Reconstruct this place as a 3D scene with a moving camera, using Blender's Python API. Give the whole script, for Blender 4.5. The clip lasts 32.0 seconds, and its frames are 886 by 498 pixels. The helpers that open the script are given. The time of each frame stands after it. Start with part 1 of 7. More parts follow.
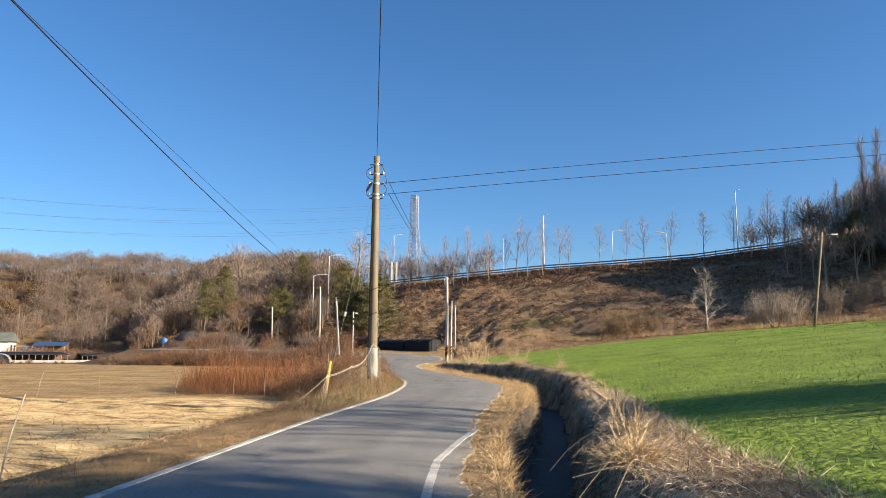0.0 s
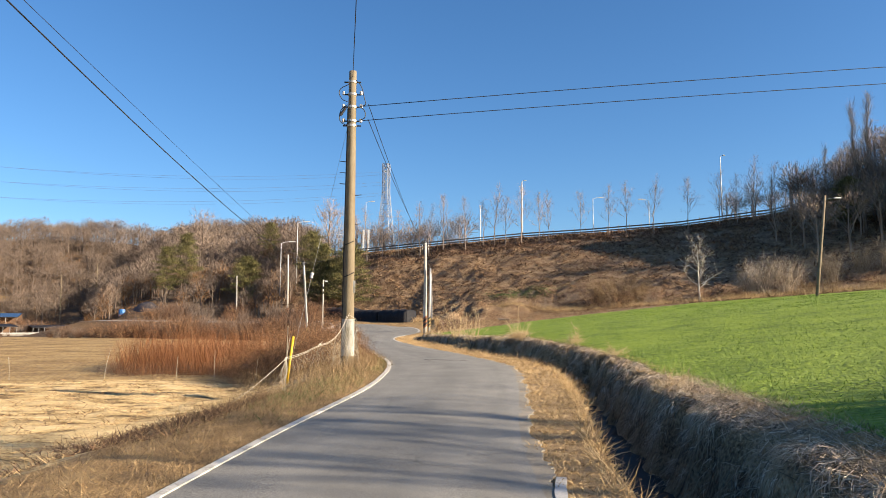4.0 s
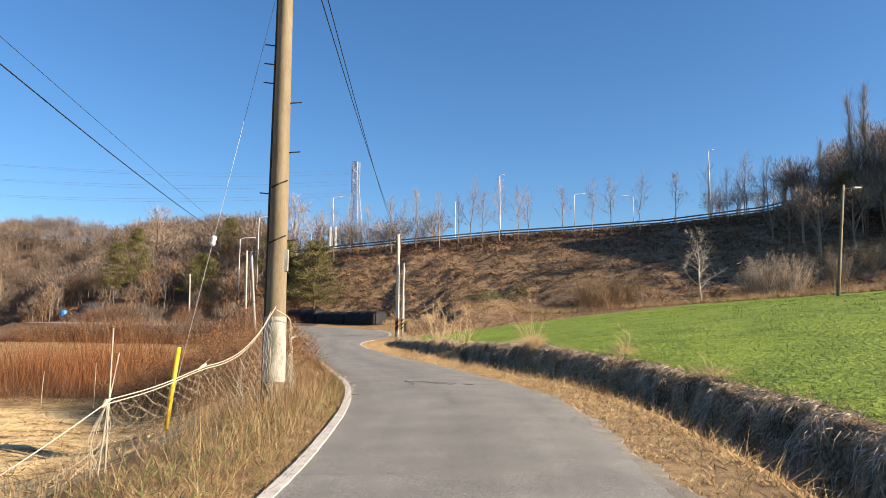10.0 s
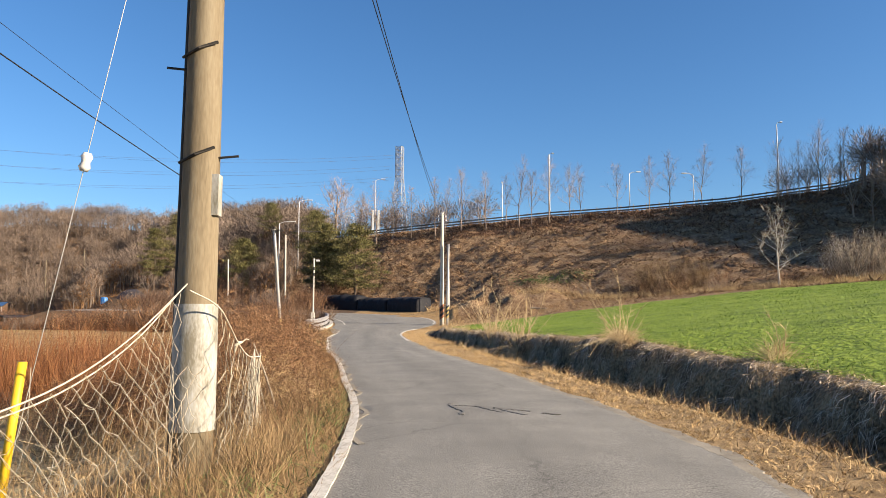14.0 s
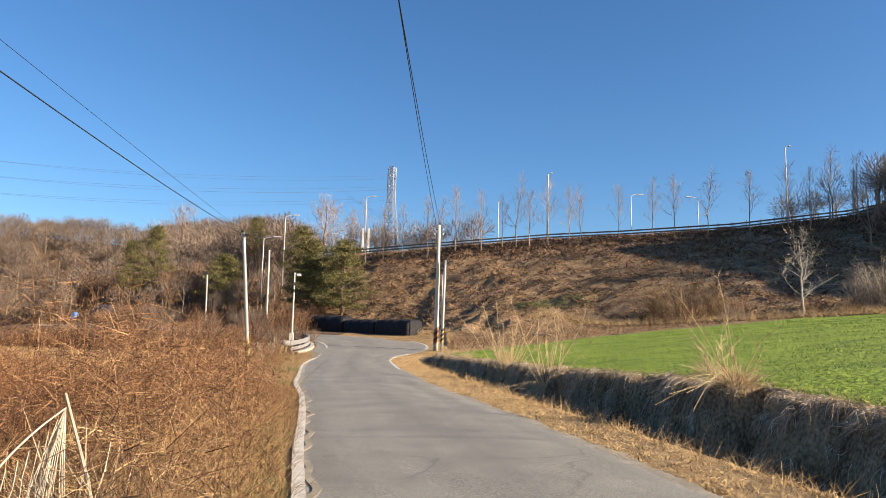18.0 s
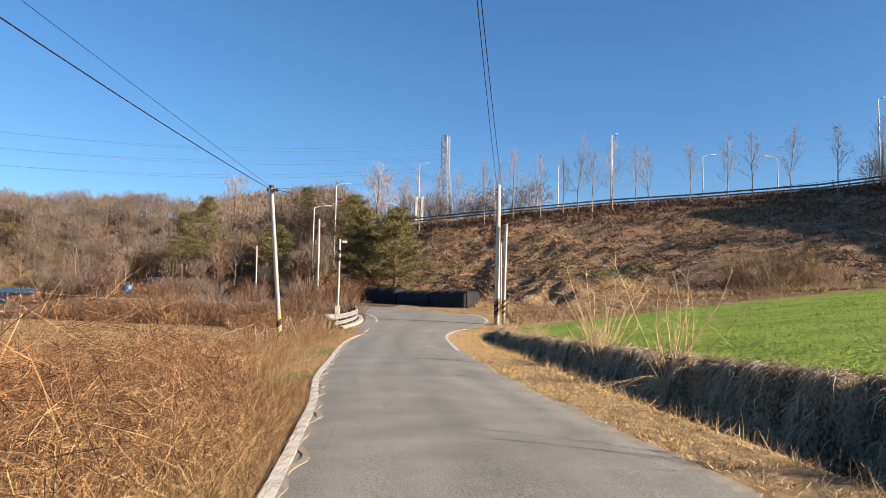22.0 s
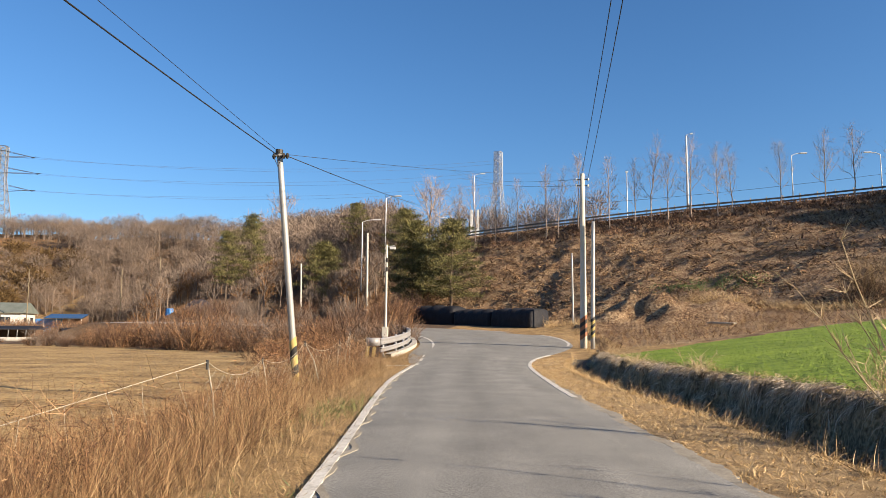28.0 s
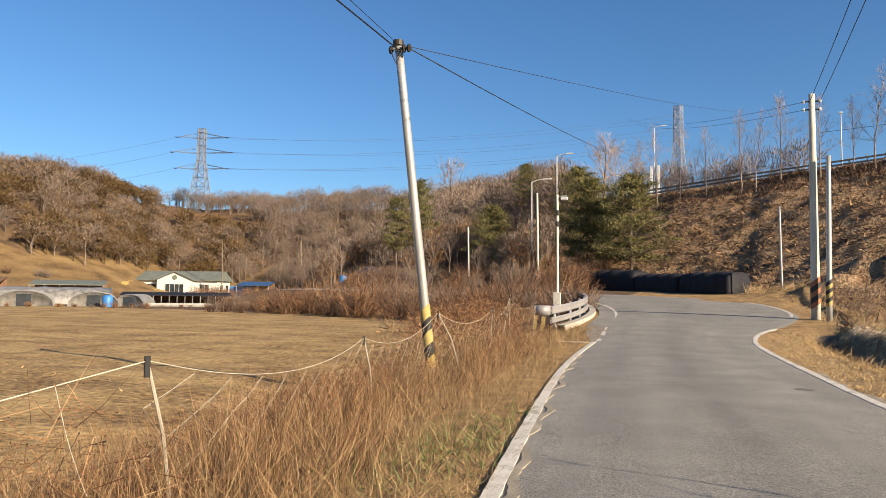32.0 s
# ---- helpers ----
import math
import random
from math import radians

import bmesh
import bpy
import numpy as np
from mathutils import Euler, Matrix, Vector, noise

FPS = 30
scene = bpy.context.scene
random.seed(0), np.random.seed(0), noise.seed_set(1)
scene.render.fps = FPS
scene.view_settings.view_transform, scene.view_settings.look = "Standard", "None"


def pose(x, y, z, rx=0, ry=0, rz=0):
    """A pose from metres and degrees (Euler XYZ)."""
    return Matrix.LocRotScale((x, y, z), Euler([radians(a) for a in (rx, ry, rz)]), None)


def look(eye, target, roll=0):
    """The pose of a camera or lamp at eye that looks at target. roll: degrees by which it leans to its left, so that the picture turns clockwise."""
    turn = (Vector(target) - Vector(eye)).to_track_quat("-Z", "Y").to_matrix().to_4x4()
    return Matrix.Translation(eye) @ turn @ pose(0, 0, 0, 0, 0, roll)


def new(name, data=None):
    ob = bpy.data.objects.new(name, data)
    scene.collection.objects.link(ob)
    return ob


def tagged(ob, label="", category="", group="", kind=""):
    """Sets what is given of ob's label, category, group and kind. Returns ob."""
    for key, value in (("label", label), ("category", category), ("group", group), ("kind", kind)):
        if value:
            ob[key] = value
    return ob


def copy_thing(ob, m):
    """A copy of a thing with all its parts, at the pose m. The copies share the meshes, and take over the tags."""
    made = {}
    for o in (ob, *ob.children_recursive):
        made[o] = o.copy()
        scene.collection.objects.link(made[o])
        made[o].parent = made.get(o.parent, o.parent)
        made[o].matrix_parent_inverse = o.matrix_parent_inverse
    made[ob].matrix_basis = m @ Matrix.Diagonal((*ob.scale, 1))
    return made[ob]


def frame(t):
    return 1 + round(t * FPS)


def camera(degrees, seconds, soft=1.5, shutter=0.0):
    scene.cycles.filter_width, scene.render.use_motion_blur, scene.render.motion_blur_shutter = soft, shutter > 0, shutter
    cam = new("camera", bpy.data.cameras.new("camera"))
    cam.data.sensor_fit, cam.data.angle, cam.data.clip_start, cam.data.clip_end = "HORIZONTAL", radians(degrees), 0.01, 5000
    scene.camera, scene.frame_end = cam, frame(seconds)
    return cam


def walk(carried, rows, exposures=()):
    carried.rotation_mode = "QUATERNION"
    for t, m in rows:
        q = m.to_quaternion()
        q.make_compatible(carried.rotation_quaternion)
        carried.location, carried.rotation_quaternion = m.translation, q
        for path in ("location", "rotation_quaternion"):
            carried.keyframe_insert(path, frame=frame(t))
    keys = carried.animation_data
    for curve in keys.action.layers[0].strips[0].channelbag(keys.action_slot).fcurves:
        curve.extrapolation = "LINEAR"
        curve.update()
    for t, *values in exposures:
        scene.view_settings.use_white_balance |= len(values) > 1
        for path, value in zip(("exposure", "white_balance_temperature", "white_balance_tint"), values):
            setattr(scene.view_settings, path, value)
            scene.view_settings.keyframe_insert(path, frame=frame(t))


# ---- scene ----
cam = camera(63.6, 32.0, soft=0.5)

PATH = [
    (0, (1.983, -2.459, 1.25), (1.961, -0.48, 1.54), 0.4),
    (1, (1.749, -0.801, 1.275), (1.764, 1.182, 1.534), 0.3),
    (2, (1.519, 0.799, 1.254), (1.559, 2.785, 1.487), 0.3),
    (2.5, (1.393, 1.622, 1.233), (1.434, 3.609, 1.463), 0.6),
    (4.5, (1.073, 4.792, 1.319), (1.148, 6.781, 1.52), 0.1),
    (6, (0.878, 7.075, 1.27), (1.027, 9.061, 1.452), 0.2),
    (7.5, (0.77, 9.257, 1.306), (0.945, 11.239, 1.501), -0.1),
    (9, (0.806, 11.634, 1.269), (0.978, 13.614, 1.49), 0.3),
    (10.5, (0.977, 14.08, 1.302), (1.105, 16.064, 1.519), 0.3),
    (12, (1.064, 16.482, 1.357), (1.149, 18.472, 1.545), -0.1),
    (13, (1.058, 18.078, 1.378), (1.103, 20.07, 1.545), -0.3),
    (14, (1.083, 19.412, 1.384), (1.102, 21.404, 1.565), 0.3),
    (14.5, (1.134, 20.139, 1.399), (1.149, 22.129, 1.592), 1.0),
    (16.5, (0.892, 23.187, 1.33), (0.904, 25.176, 1.542), 1.6),
    (18, (0.669, 25.445, 1.35), (0.715, 27.429, 1.599), 1.6),
    (19, (0.583, 26.878, 1.379), (0.64, 28.86, 1.639), 1.7),
    (20, (0.499, 28.223, 1.379), (0.533, 30.21, 1.6), 1.9),
    (21, (0.472, 29.535, 1.365), (0.445, 31.526, 1.552), 1.6),
    (22, (0.402, 31.077, 1.435), (0.297, 33.068, 1.601), 1.4),
    (23, (0.16, 32.75, 1.408), (-0.023, 34.736, 1.556), 0.7),
    (24, (-0.041, 34.177, 1.436), (-0.26, 36.159, 1.59), 0.6),
    (25, (-0.212, 35.618, 1.42), (-0.433, 37.598, 1.595), 0.9),
    (26, (-0.586, 37.297, 1.441), (-0.812, 39.273, 1.647), 0.9),
    (26.5, (-0.741, 38.098, 1.44), (-0.988, 40.07, 1.664), 0.7),
    (28.5, (-1.175, 41.063, 1.382), (-1.426, 43.036, 1.601), 0.7),
    (29, (-1.253, 41.793, 1.392), (-1.482, 43.769, 1.605), 0.8),
    (29.5, (-1.391, 42.537, 1.37), (-1.61, 44.514, 1.578), 0.7),
    (30, (-1.511, 43.267, 1.375), (-1.743, 45.244, 1.57), 0.8),
    (30.5, (-1.728, 44.046, 1.343), (-2.001, 46.02, 1.519), 0.6),
    (31, (-1.859, 44.78, 1.326), (-2.219, 46.741, 1.482), 0.3),
    (31.5, (-2.074, 45.522, 1.331), (-2.576, 47.453, 1.468), 0.3),
    (32, (-2.238, 46.23, 1.332), (-2.954, 48.094, 1.457), 0.7),
]
walk(cam, [(t, look(eye, target, roll)) for t, eye, target, roll in PATH], exposures=[(0, 1.41, 6600, 11), (2, 1.44, 6700, 11), (7, 1.59, 6950, 12), (10, 1.49, 6850, 12), (13, 1.43, 6850, 12), (19, 1.47, 6900, 12), (24, 1.41, 6850, 12), (29, 1.38, 6850, 12), (30.5, 1.36, 6900, 12), (32, 1.26, 7050, 12)])

# ---- world and sun ----
SUN_AZ, SUN_EL = math.atan2(-0.358, 0.934), radians(21.5)
world = bpy.data.worlds.new("sky_world")
scene.world = world
world.use_nodes = True
wn = world.node_tree.nodes
sky = wn.new("ShaderNodeTexSky")
sky.sky_type = "NISHITA"
sky.sun_disc = False
sky.sun_elevation = SUN_EL
sky.sun_rotation = math.pi / 2 - SUN_AZ
sky.air_density, sky.dust_density, sky.ozone_density = 1.0, 0.6, 6.0
wn["Background"].inputs["Strength"].default_value = 0.066
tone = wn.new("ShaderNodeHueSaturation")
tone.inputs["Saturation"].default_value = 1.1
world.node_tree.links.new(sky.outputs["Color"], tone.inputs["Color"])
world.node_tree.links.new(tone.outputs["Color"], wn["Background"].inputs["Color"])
sun_data = bpy.data.lights.new("sun", "SUN")
sun_data.energy, sun_data.angle, sun_data.color = 5.0, radians(0.4), (1.0, 0.86, 0.68)
sun_dir = Vector((math.cos(SUN_AZ) * math.cos(SUN_EL), math.sin(SUN_AZ) * math.cos(SUN_EL), math.sin(SUN_EL)))
sun_ob = new("sun", sun_data)
sun_ob.matrix_world = look(sun_dir * 300, (0, 0, 0))

# ---- materials ----


def mat(name, ramp, scale=3.0, rough=0.9, bump=0.3, island=0.0, thing=0.0, metal=0.0, fine=9.0, gloss=0.3, stretch=(1, 1, 1), mix=0.35, depth=0.02, lumps=0.0):
    """A node material: two noises and, if wanted, a value per island or per object drive a colour ramp; the fine one also drives the relief."""
    m = bpy.data.materials.new(name)
    m.use_nodes = True
    n, lk = m.node_tree.nodes, m.node_tree.links
    bsdf = n["Principled BSDF"]
    bsdf.inputs["Roughness"].default_value = rough
    bsdf.inputs["Metallic"].default_value = metal
    bsdf.inputs["Specular IOR Level"].default_value = gloss
    tc, mp = n.new("ShaderNodeTexCoord"), n.new("ShaderNodeMapping")
    mp.inputs["Scale"].default_value = stretch
    lk.new(tc.outputs["Object"], mp.inputs["Vector"])
    big, small = n.new("ShaderNodeTexNoise"), n.new("ShaderNodeTexNoise")
    big.inputs["Scale"].default_value, big.inputs["Detail"].default_value = scale, 5
    small.inputs["Scale"].default_value, small.inputs["Detail"].default_value = scale * fine, 6
    for t in (big, small):
        lk.new(mp.outputs["Vector"], t.inputs["Vector"])
    blend = n.new("ShaderNodeMix")
    blend.inputs["Factor"].default_value = mix
    lk.new(big.outputs["Fac"], blend.inputs["A"])
    lk.new(small.outputs["Fac"], blend.inputs["B"])
    value = blend.outputs["Result"]
    for amount, source, socket in ((island, "ShaderNodeNewGeometry", "Random Per Island"), (thing, "ShaderNodeObjectInfo", "Random")):
        if amount:
            src, mx = n.new(source), n.new("ShaderNodeMix")
            mx.inputs["Factor"].default_value = amount
            lk.new(value, mx.inputs["A"])
            lk.new(src.outputs[socket], mx.inputs["B"])
            value = mx.outputs["Result"]
    cr = n.new("ShaderNodeValToRGB")
    while len(cr.color_ramp.elements) < len(ramp):
        cr.color_ramp.elements.new(0.5)
    for el, (p, c) in zip(cr.color_ramp.elements, ramp):
        el.position, el.color = p, (*c, 1)
    lk.new(value, cr.inputs["Fac"])
    lk.new(cr.outputs["Color"], bsdf.inputs["Base Color"])
    if bump:
        bp = n.new("ShaderNodeBump")
        bp.inputs["Strength"].default_value, bp.inputs["Distance"].default_value = bump, depth
        lk.new(small.outputs["Fac"], bp.inputs["Height"])
        last = bp
        if lumps:
            b2 = n.new("ShaderNodeBump")
            b2.inputs["Strength"].default_value, b2.inputs["Distance"].default_value = 1.0, lumps
            lk.new(big.outputs["Fac"], b2.inputs["Height"])
            lk.new(bp.outputs["Normal"], b2.inputs["Normal"])
            last = b2
        lk.new(last.outputs["Normal"], bsdf.inputs["Normal"])
    return m


ASPHALT = mat("asphalt", [(0.32, (0.146, 0.14, 0.122)), (0.46, (0.182, 0.175, 0.152)), (0.56, (0.201, 0.193, 0.167)), (0.7, (0.236, 0.226, 0.197))], 1.5, 0.85, 0.3, fine=30, mix=0.42, depth=0.006, stretch=(1.0, 0.13, 1))


def lane_surface():
    """Worn asphalt: aggregate, patches, wheel tracks along the lane's own run, and thin cracks."""
    m = mat("lane_asphalt", [(0.32, (0.135, 0.131, 0.118)), (0.46, (0.172, 0.166, 0.148)), (0.56, (0.196, 0.189, 0.167)), (0.7, (0.24, 0.23, 0.204))], 1.1, 0.85, 0.45, fine=60, mix=0.5, depth=0.006)
    n, lk = m.node_tree.nodes, m.node_tree.links
    bsdf = n["Principled BSDF"]
    base = bsdf.inputs["Base Color"].links[0].from_socket
    uv, tc = n.new("ShaderNodeUVMap"), n.new("ShaderNodeTexCoord")
    uv.uv_map = "run"
    cut = n.new("ShaderNodeSeparateXYZ")
    lk.new(uv.outputs["UV"], cut.inputs["Vector"])

    def ramp_of(socket, stops):
        r = n.new("ShaderNodeValToRGB")
        while len(r.color_ramp.elements) < len(stops):
            r.color_ramp.elements.new(0.5)
        for el, (p, v) in zip(r.color_ramp.elements, stops):
            el.position, el.color = p, (v, v, v, 1)
        lk.new(socket, r.inputs["Fac"])
        return r.outputs["Color"]

    def noise_of(scale, detail, vector):
        t = n.new("ShaderNodeTexNoise")
        t.inputs["Scale"].default_value, t.inputs["Detail"].default_value = scale, detail
        lk.new(vector, t.inputs["Vector"])
        return t

    def times(a, b):
        x = n.new("ShaderNodeMix")
        x.data_type, x.blend_type = "RGBA", "MULTIPLY"
        x.inputs["Factor"].default_value = 1.0
        lk.new(a, x.inputs[6])
        lk.new(b, x.inputs[7])
        return x.outputs[2]

    run = n.new("ShaderNodeMapping")
    run.inputs["Scale"].default_value = (7.0, 0.12, 1)
    lk.new(uv.outputs["UV"], run.inputs["Vector"])
    colour = times(base, ramp_of(cut.outputs["X"], [(0.0, 1.12), (0.05, 1.0), (0.28, 1.07), (0.5, 0.93), (0.72, 1.08), (0.86, 1.0), (0.96, 1.12), (1.0, 1.3)]))
    colour = times(colour, ramp_of(noise_of(1.0, 4, run.outputs["Vector"]).outputs["Fac"], [(0.3, 0.88), (0.5, 1.0), (0.7, 1.1)]))
    colour = times(colour, ramp_of(noise_of(75.0, 4, tc.outputs["Object"]).outputs["Fac"], [(0.34, 0.5), (0.46, 0.95), (0.54, 1.05), (0.66, 1.5)]))
    warp = n.new("ShaderNodeVectorMath")
    warp.operation = "MULTIPLY_ADD"
    lk.new(noise_of(1.7, 5, tc.outputs["Object"]).outputs["Color"], warp.inputs[0])
    warp.inputs[1].default_value = (0.7, 0.7, 0.0)
    lk.new(tc.outputs["Object"], warp.inputs[2])
    cells = n.new("ShaderNodeTexVoronoi")
    cells.feature = "DISTANCE_TO_EDGE"
    cells.inputs["Scale"].default_value = 0.42
    lk.new(warp.outputs["Vector"], cells.inputs["Vector"])
    crack = ramp_of(cells.outputs["Distance"], [(0.0, 0.7), (0.003, 0.76), (0.006, 1.0)])
    hide = ramp_of(noise_of(0.23, 2, tc.outputs["Object"]).outputs["Fac"], [(0.46, 1.0), (0.56, 0.0)])
    keep = n.new("ShaderNodeMix")
    keep.data_type = "RGBA"
    lk.new(hide, keep.inputs["Factor"])
    lk.new(crack, keep.inputs[6])
    keep.inputs[7].default_value = (1, 1, 1, 1)
    lk.new(times(colour, keep.outputs[2]), bsdf.inputs["Base Color"])
    return m


LANE = lane_surface()
DUST = mat("road_dust", [(0.35, (0.15, 0.131, 0.101)), (0.5, (0.232, 0.206, 0.161)), (0.65, (0.315, 0.281, 0.225))], 3.0, 0.95, 0.5, fine=18, depth=0.01, mix=0.5)
TAR = mat("tar_patch", [(0.35, (0.105, 0.101, 0.092)), (0.65, (0.15, 0.144, 0.129))], 2.5, 0.75, 0.3, depth=0.004)
LINE = mat("worn_white_paint", [(0.36, (0.225, 0.206, 0.173)), (0.45, (0.42, 0.398, 0.345)), (0.6, (0.555, 0.532, 0.48))], 4.5, 0.7, 0.2, depth=0.004, mix=0.5)
KERB = mat("pale_concrete", [(0.3, (0.255, 0.232, 0.195)), (0.6, (0.39, 0.367, 0.323)), (0.75, (0.465, 0.45, 0.405))], 2.5, 0.85, 0.3, depth=0.006)
SOIL = mat("verge_soil", [(0.34, (0.0975, 0.0585, 0.0263)), (0.5, (0.27, 0.169, 0.0713)), (0.68, (0.42, 0.285, 0.128))], 2.2, 0.95, 0.9, fine=20, depth=0.06, mix=0.5)
STRAW_FIELD = mat("straw_strewn_soil", [(0.36, (0.05, 0.03, 0.013)), (0.42, (0.24, 0.155, 0.065)), (0.48, (0.52, 0.37, 0.17)), (0.64, (0.72, 0.55, 0.29))], 1.4, 0.95, 0.8, fine=10, depth=0.1, lumps=0.12, stretch=(0.7, 1.6, 1))
FALLOW = mat("fallow_field", [(0.34, (0.09, 0.0525, 0.021)), (0.44, (0.21, 0.131, 0.0525)), (0.54, (0.315, 0.21, 0.0885)), (0.7, (0.435, 0.315, 0.143))], 0.55, 0.95, 0.7, fine=12, depth=0.1, stretch=(0.75, 1.3, 1), mix=0.55, lumps=0.12)
MEADOW = mat("dry_meadow", [(0.34, (0.07, 0.042, 0.018)), (0.45, (0.14, 0.088, 0.037)), (0.56, (0.2, 0.13, 0.056)), (0.72, (0.26, 0.18, 0.08))], 0.2, 0.95, 0.8, fine=14, depth=0.3)
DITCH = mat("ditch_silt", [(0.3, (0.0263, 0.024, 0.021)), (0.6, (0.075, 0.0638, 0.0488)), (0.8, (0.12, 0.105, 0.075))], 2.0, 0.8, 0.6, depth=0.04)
BANKSOIL = mat("bank_turf", [(0.34, (0.0469, 0.0319, 0.0169)), (0.45, (0.179, 0.126, 0.0703)), (0.56, (0.338, 0.249, 0.145)), (0.7, (0.488, 0.384, 0.254))], 2.2, 0.95, 1.0, fine=12, depth=0.1, lumps=0.2, stretch=(1, 1, 0.6), mix=0.5)
CROP_SOIL = mat("crop_ground", [(0.34, (0.07, 0.105, 0.012)), (0.45, (0.13, 0.195, 0.018)), (0.57, (0.2, 0.275, 0.028)), (0.74, (0.27, 0.32, 0.055))], 0.6, 0.9, 1.0, fine=14, depth=0.12, stretch=(0.75, 1.25, 1), mix=0.6)
SLOPE = mat("scrubby_slope", [(0.34, (0.0413, 0.0225, 0.012)), (0.44, (0.135, 0.075, 0.0375)), (0.53, (0.225, 0.145, 0.08)), (0.65, (0.375, 0.27, 0.158))], 0.55, 0.95, 1.0, fine=9, depth=0.25, lumps=0.35, mix=0.6)
WOODFLOOR = mat("leaf_litter_floor", [(0.32, (0.037, 0.024, 0.015)), (0.48, (0.095, 0.06, 0.034)), (0.62, (0.155, 0.096, 0.05)), (0.75, (0.205, 0.135, 0.07))], 0.25, 0.95, 0.9, fine=14, depth=0.3)
DRYGRASS = mat("dry_grass", [(0.15, (0.15, 0.0863, 0.0375)), (0.45, (0.39, 0.259, 0.116)), (0.7, (0.54, 0.39, 0.203)), (0.9, (0.6, 0.488, 0.307))], 1.5, 0.8, 0, island=0.6)
GREYGRASS = mat("weathered_grass", [(0.15, (0.105, 0.075, 0.0488)), (0.5, (0.255, 0.195, 0.128)), (0.85, (0.405, 0.338, 0.24))], 1.5, 0.85, 0, island=0.6)
THATCH = mat("bank_thatch", [(0.25, (0.1, 0.077, 0.054)), (0.5, (0.4, 0.315, 0.225)), (0.8, (0.72, 0.6, 0.45))], 1.5, 0.85, 0, island=0.6)
TAWNY = mat("tawny_grass", [(0.22, (0.06, 0.0353, 0.018)), (0.5, (0.217, 0.139, 0.0675)), (0.8, (0.405, 0.289, 0.154))], 1.5, 0.85, 0, island=0.6)
SLOPEWEED = mat("slope_weeds", [(0.25, (0.09, 0.054, 0.032)), (0.45, (0.18, 0.113, 0.063)), (0.62, (0.26, 0.173, 0.1)), (0.85, (0.35, 0.25, 0.155))], 0.5, 0.85, 0, island=0.45)
DARKBRUSH = mat("dark_brush", [(0.2, (0.0431, 0.0242, 0.0172)), (0.5, (0.103, 0.0561, 0.0345)), (0.8, (0.19, 0.112, 0.0646))], 0.6, 0.9, 0, island=0.6)
GREENBLADE = mat("green_blade", [(0.2, (0.085, 0.148, 0.013)), (0.5, (0.135, 0.22, 0.019)), (0.85, (0.205, 0.29, 0.034))], 1.0, 0.6, 0, island=0.55)
WEEDGREEN = mat("weed_green", [(0.2, (0.0525, 0.075, 0.0225)), (0.6, (0.112, 0.143, 0.045)), (0.85, (0.225, 0.203, 0.0825))], 1.0, 0.7, 0, island=0.6)
RUSSET = mat("russet_weeds", [(0.22, (0.04, 0.019, 0.0095)), (0.5, (0.142, 0.074, 0.034)), (0.8, (0.325, 0.2, 0.1))], 1.2, 0.85, 0, island=0.6)
OLIVE = mat("olive_brown_crowns", [(0.15, (0.045, 0.027, 0.012)), (0.5, (0.0938, 0.0577, 0.0218)), (0.85, (0.161, 0.101, 0.0375))], 0.06, 0.9, 0, island=0.4, mix=0.1)
BRAMBLE = mat("bramble_twig", [(0.25, (0.026, 0.011, 0.006)), (0.45, (0.115, 0.05, 0.022)), (0.66, (0.25, 0.132, 0.06)), (0.88, (0.47, 0.31, 0.165))], 1.0, 0.75, 0, island=0.6)
STICK = mat("weathered_stick", [(0.3, (0.225, 0.188, 0.135)), (0.6, (0.345, 0.3, 0.232)), (0.8, (0.413, 0.367, 0.3))], 6.0, 0.8, 0.2, stretch=(3, 3, 0.5), depth=0.004)
RUSTLEAF = mat("russet_leaf_trees", [(0.15, (0.081, 0.0406, 0.018)), (0.5, (0.1716, 0.0882, 0.0378)), (0.85, (0.2604, 0.144, 0.063))], 0.1, 0.85, 0, island=0.5, mix=0.1)
REED = mat("dry_reed_stalk", [(0.2, (0.27, 0.18, 0.09)), (0.5, (0.48, 0.355, 0.195)), (0.85, (0.66, 0.52, 0.32))], 1.5, 0.8, 0, island=0.5)
POPLAR = mat("poplar_twig", [(0.2, (0.12, 0.095, 0.075)), (0.6, (0.23, 0.19, 0.155)), (0.85, (0.31, 0.265, 0.22))], 0.3, 0.85, 0, island=0.4)
WILLOW = mat("rust_willow_twig", [(0.15, (0.0765, 0.0268, 0.0102)), (0.5, (0.166, 0.0625, 0.0217)), (0.85, (0.275, 0.128, 0.0478))], 0.8, 0.7, 0, island=0.55)
TWIG = mat("bare_twig", [(0.15, (0.129, 0.0945, 0.0709)), (0.5, (0.256, 0.195, 0.145)), (0.85, (0.359, 0.291, 0.226))], 0.3, 0.85, 0, island=0.45, thing=0.2)
ROWTWIG = mat("young_tree_twig", [(0.15, (0.145, 0.1073, 0.0812)), (0.5, (0.29, 0.2175, 0.1668)), (0.85, (0.435, 0.3407, 0.2682))], 0.3, 0.85, 0, island=0.45, thing=0.2)
WOODTWIG = mat("woodland_twig", [(0.2, (0.061, 0.0464, 0.0378)), (0.42, (0.1281, 0.0976, 0.0769)), (0.6, (0.1952, 0.1464, 0.1122)), (0.8, (0.2623, 0.183, 0.1281))], 0.2, 0.9, 0, island=0.25, mix=0.1)
PALETWIG = mat("pale_bark", [(0.15, (0.255, 0.217, 0.173)), (0.6, (0.42, 0.375, 0.315)), (0.85, (0.51, 0.465, 0.405))], 1.0, 0.8, 0, island=0.4)
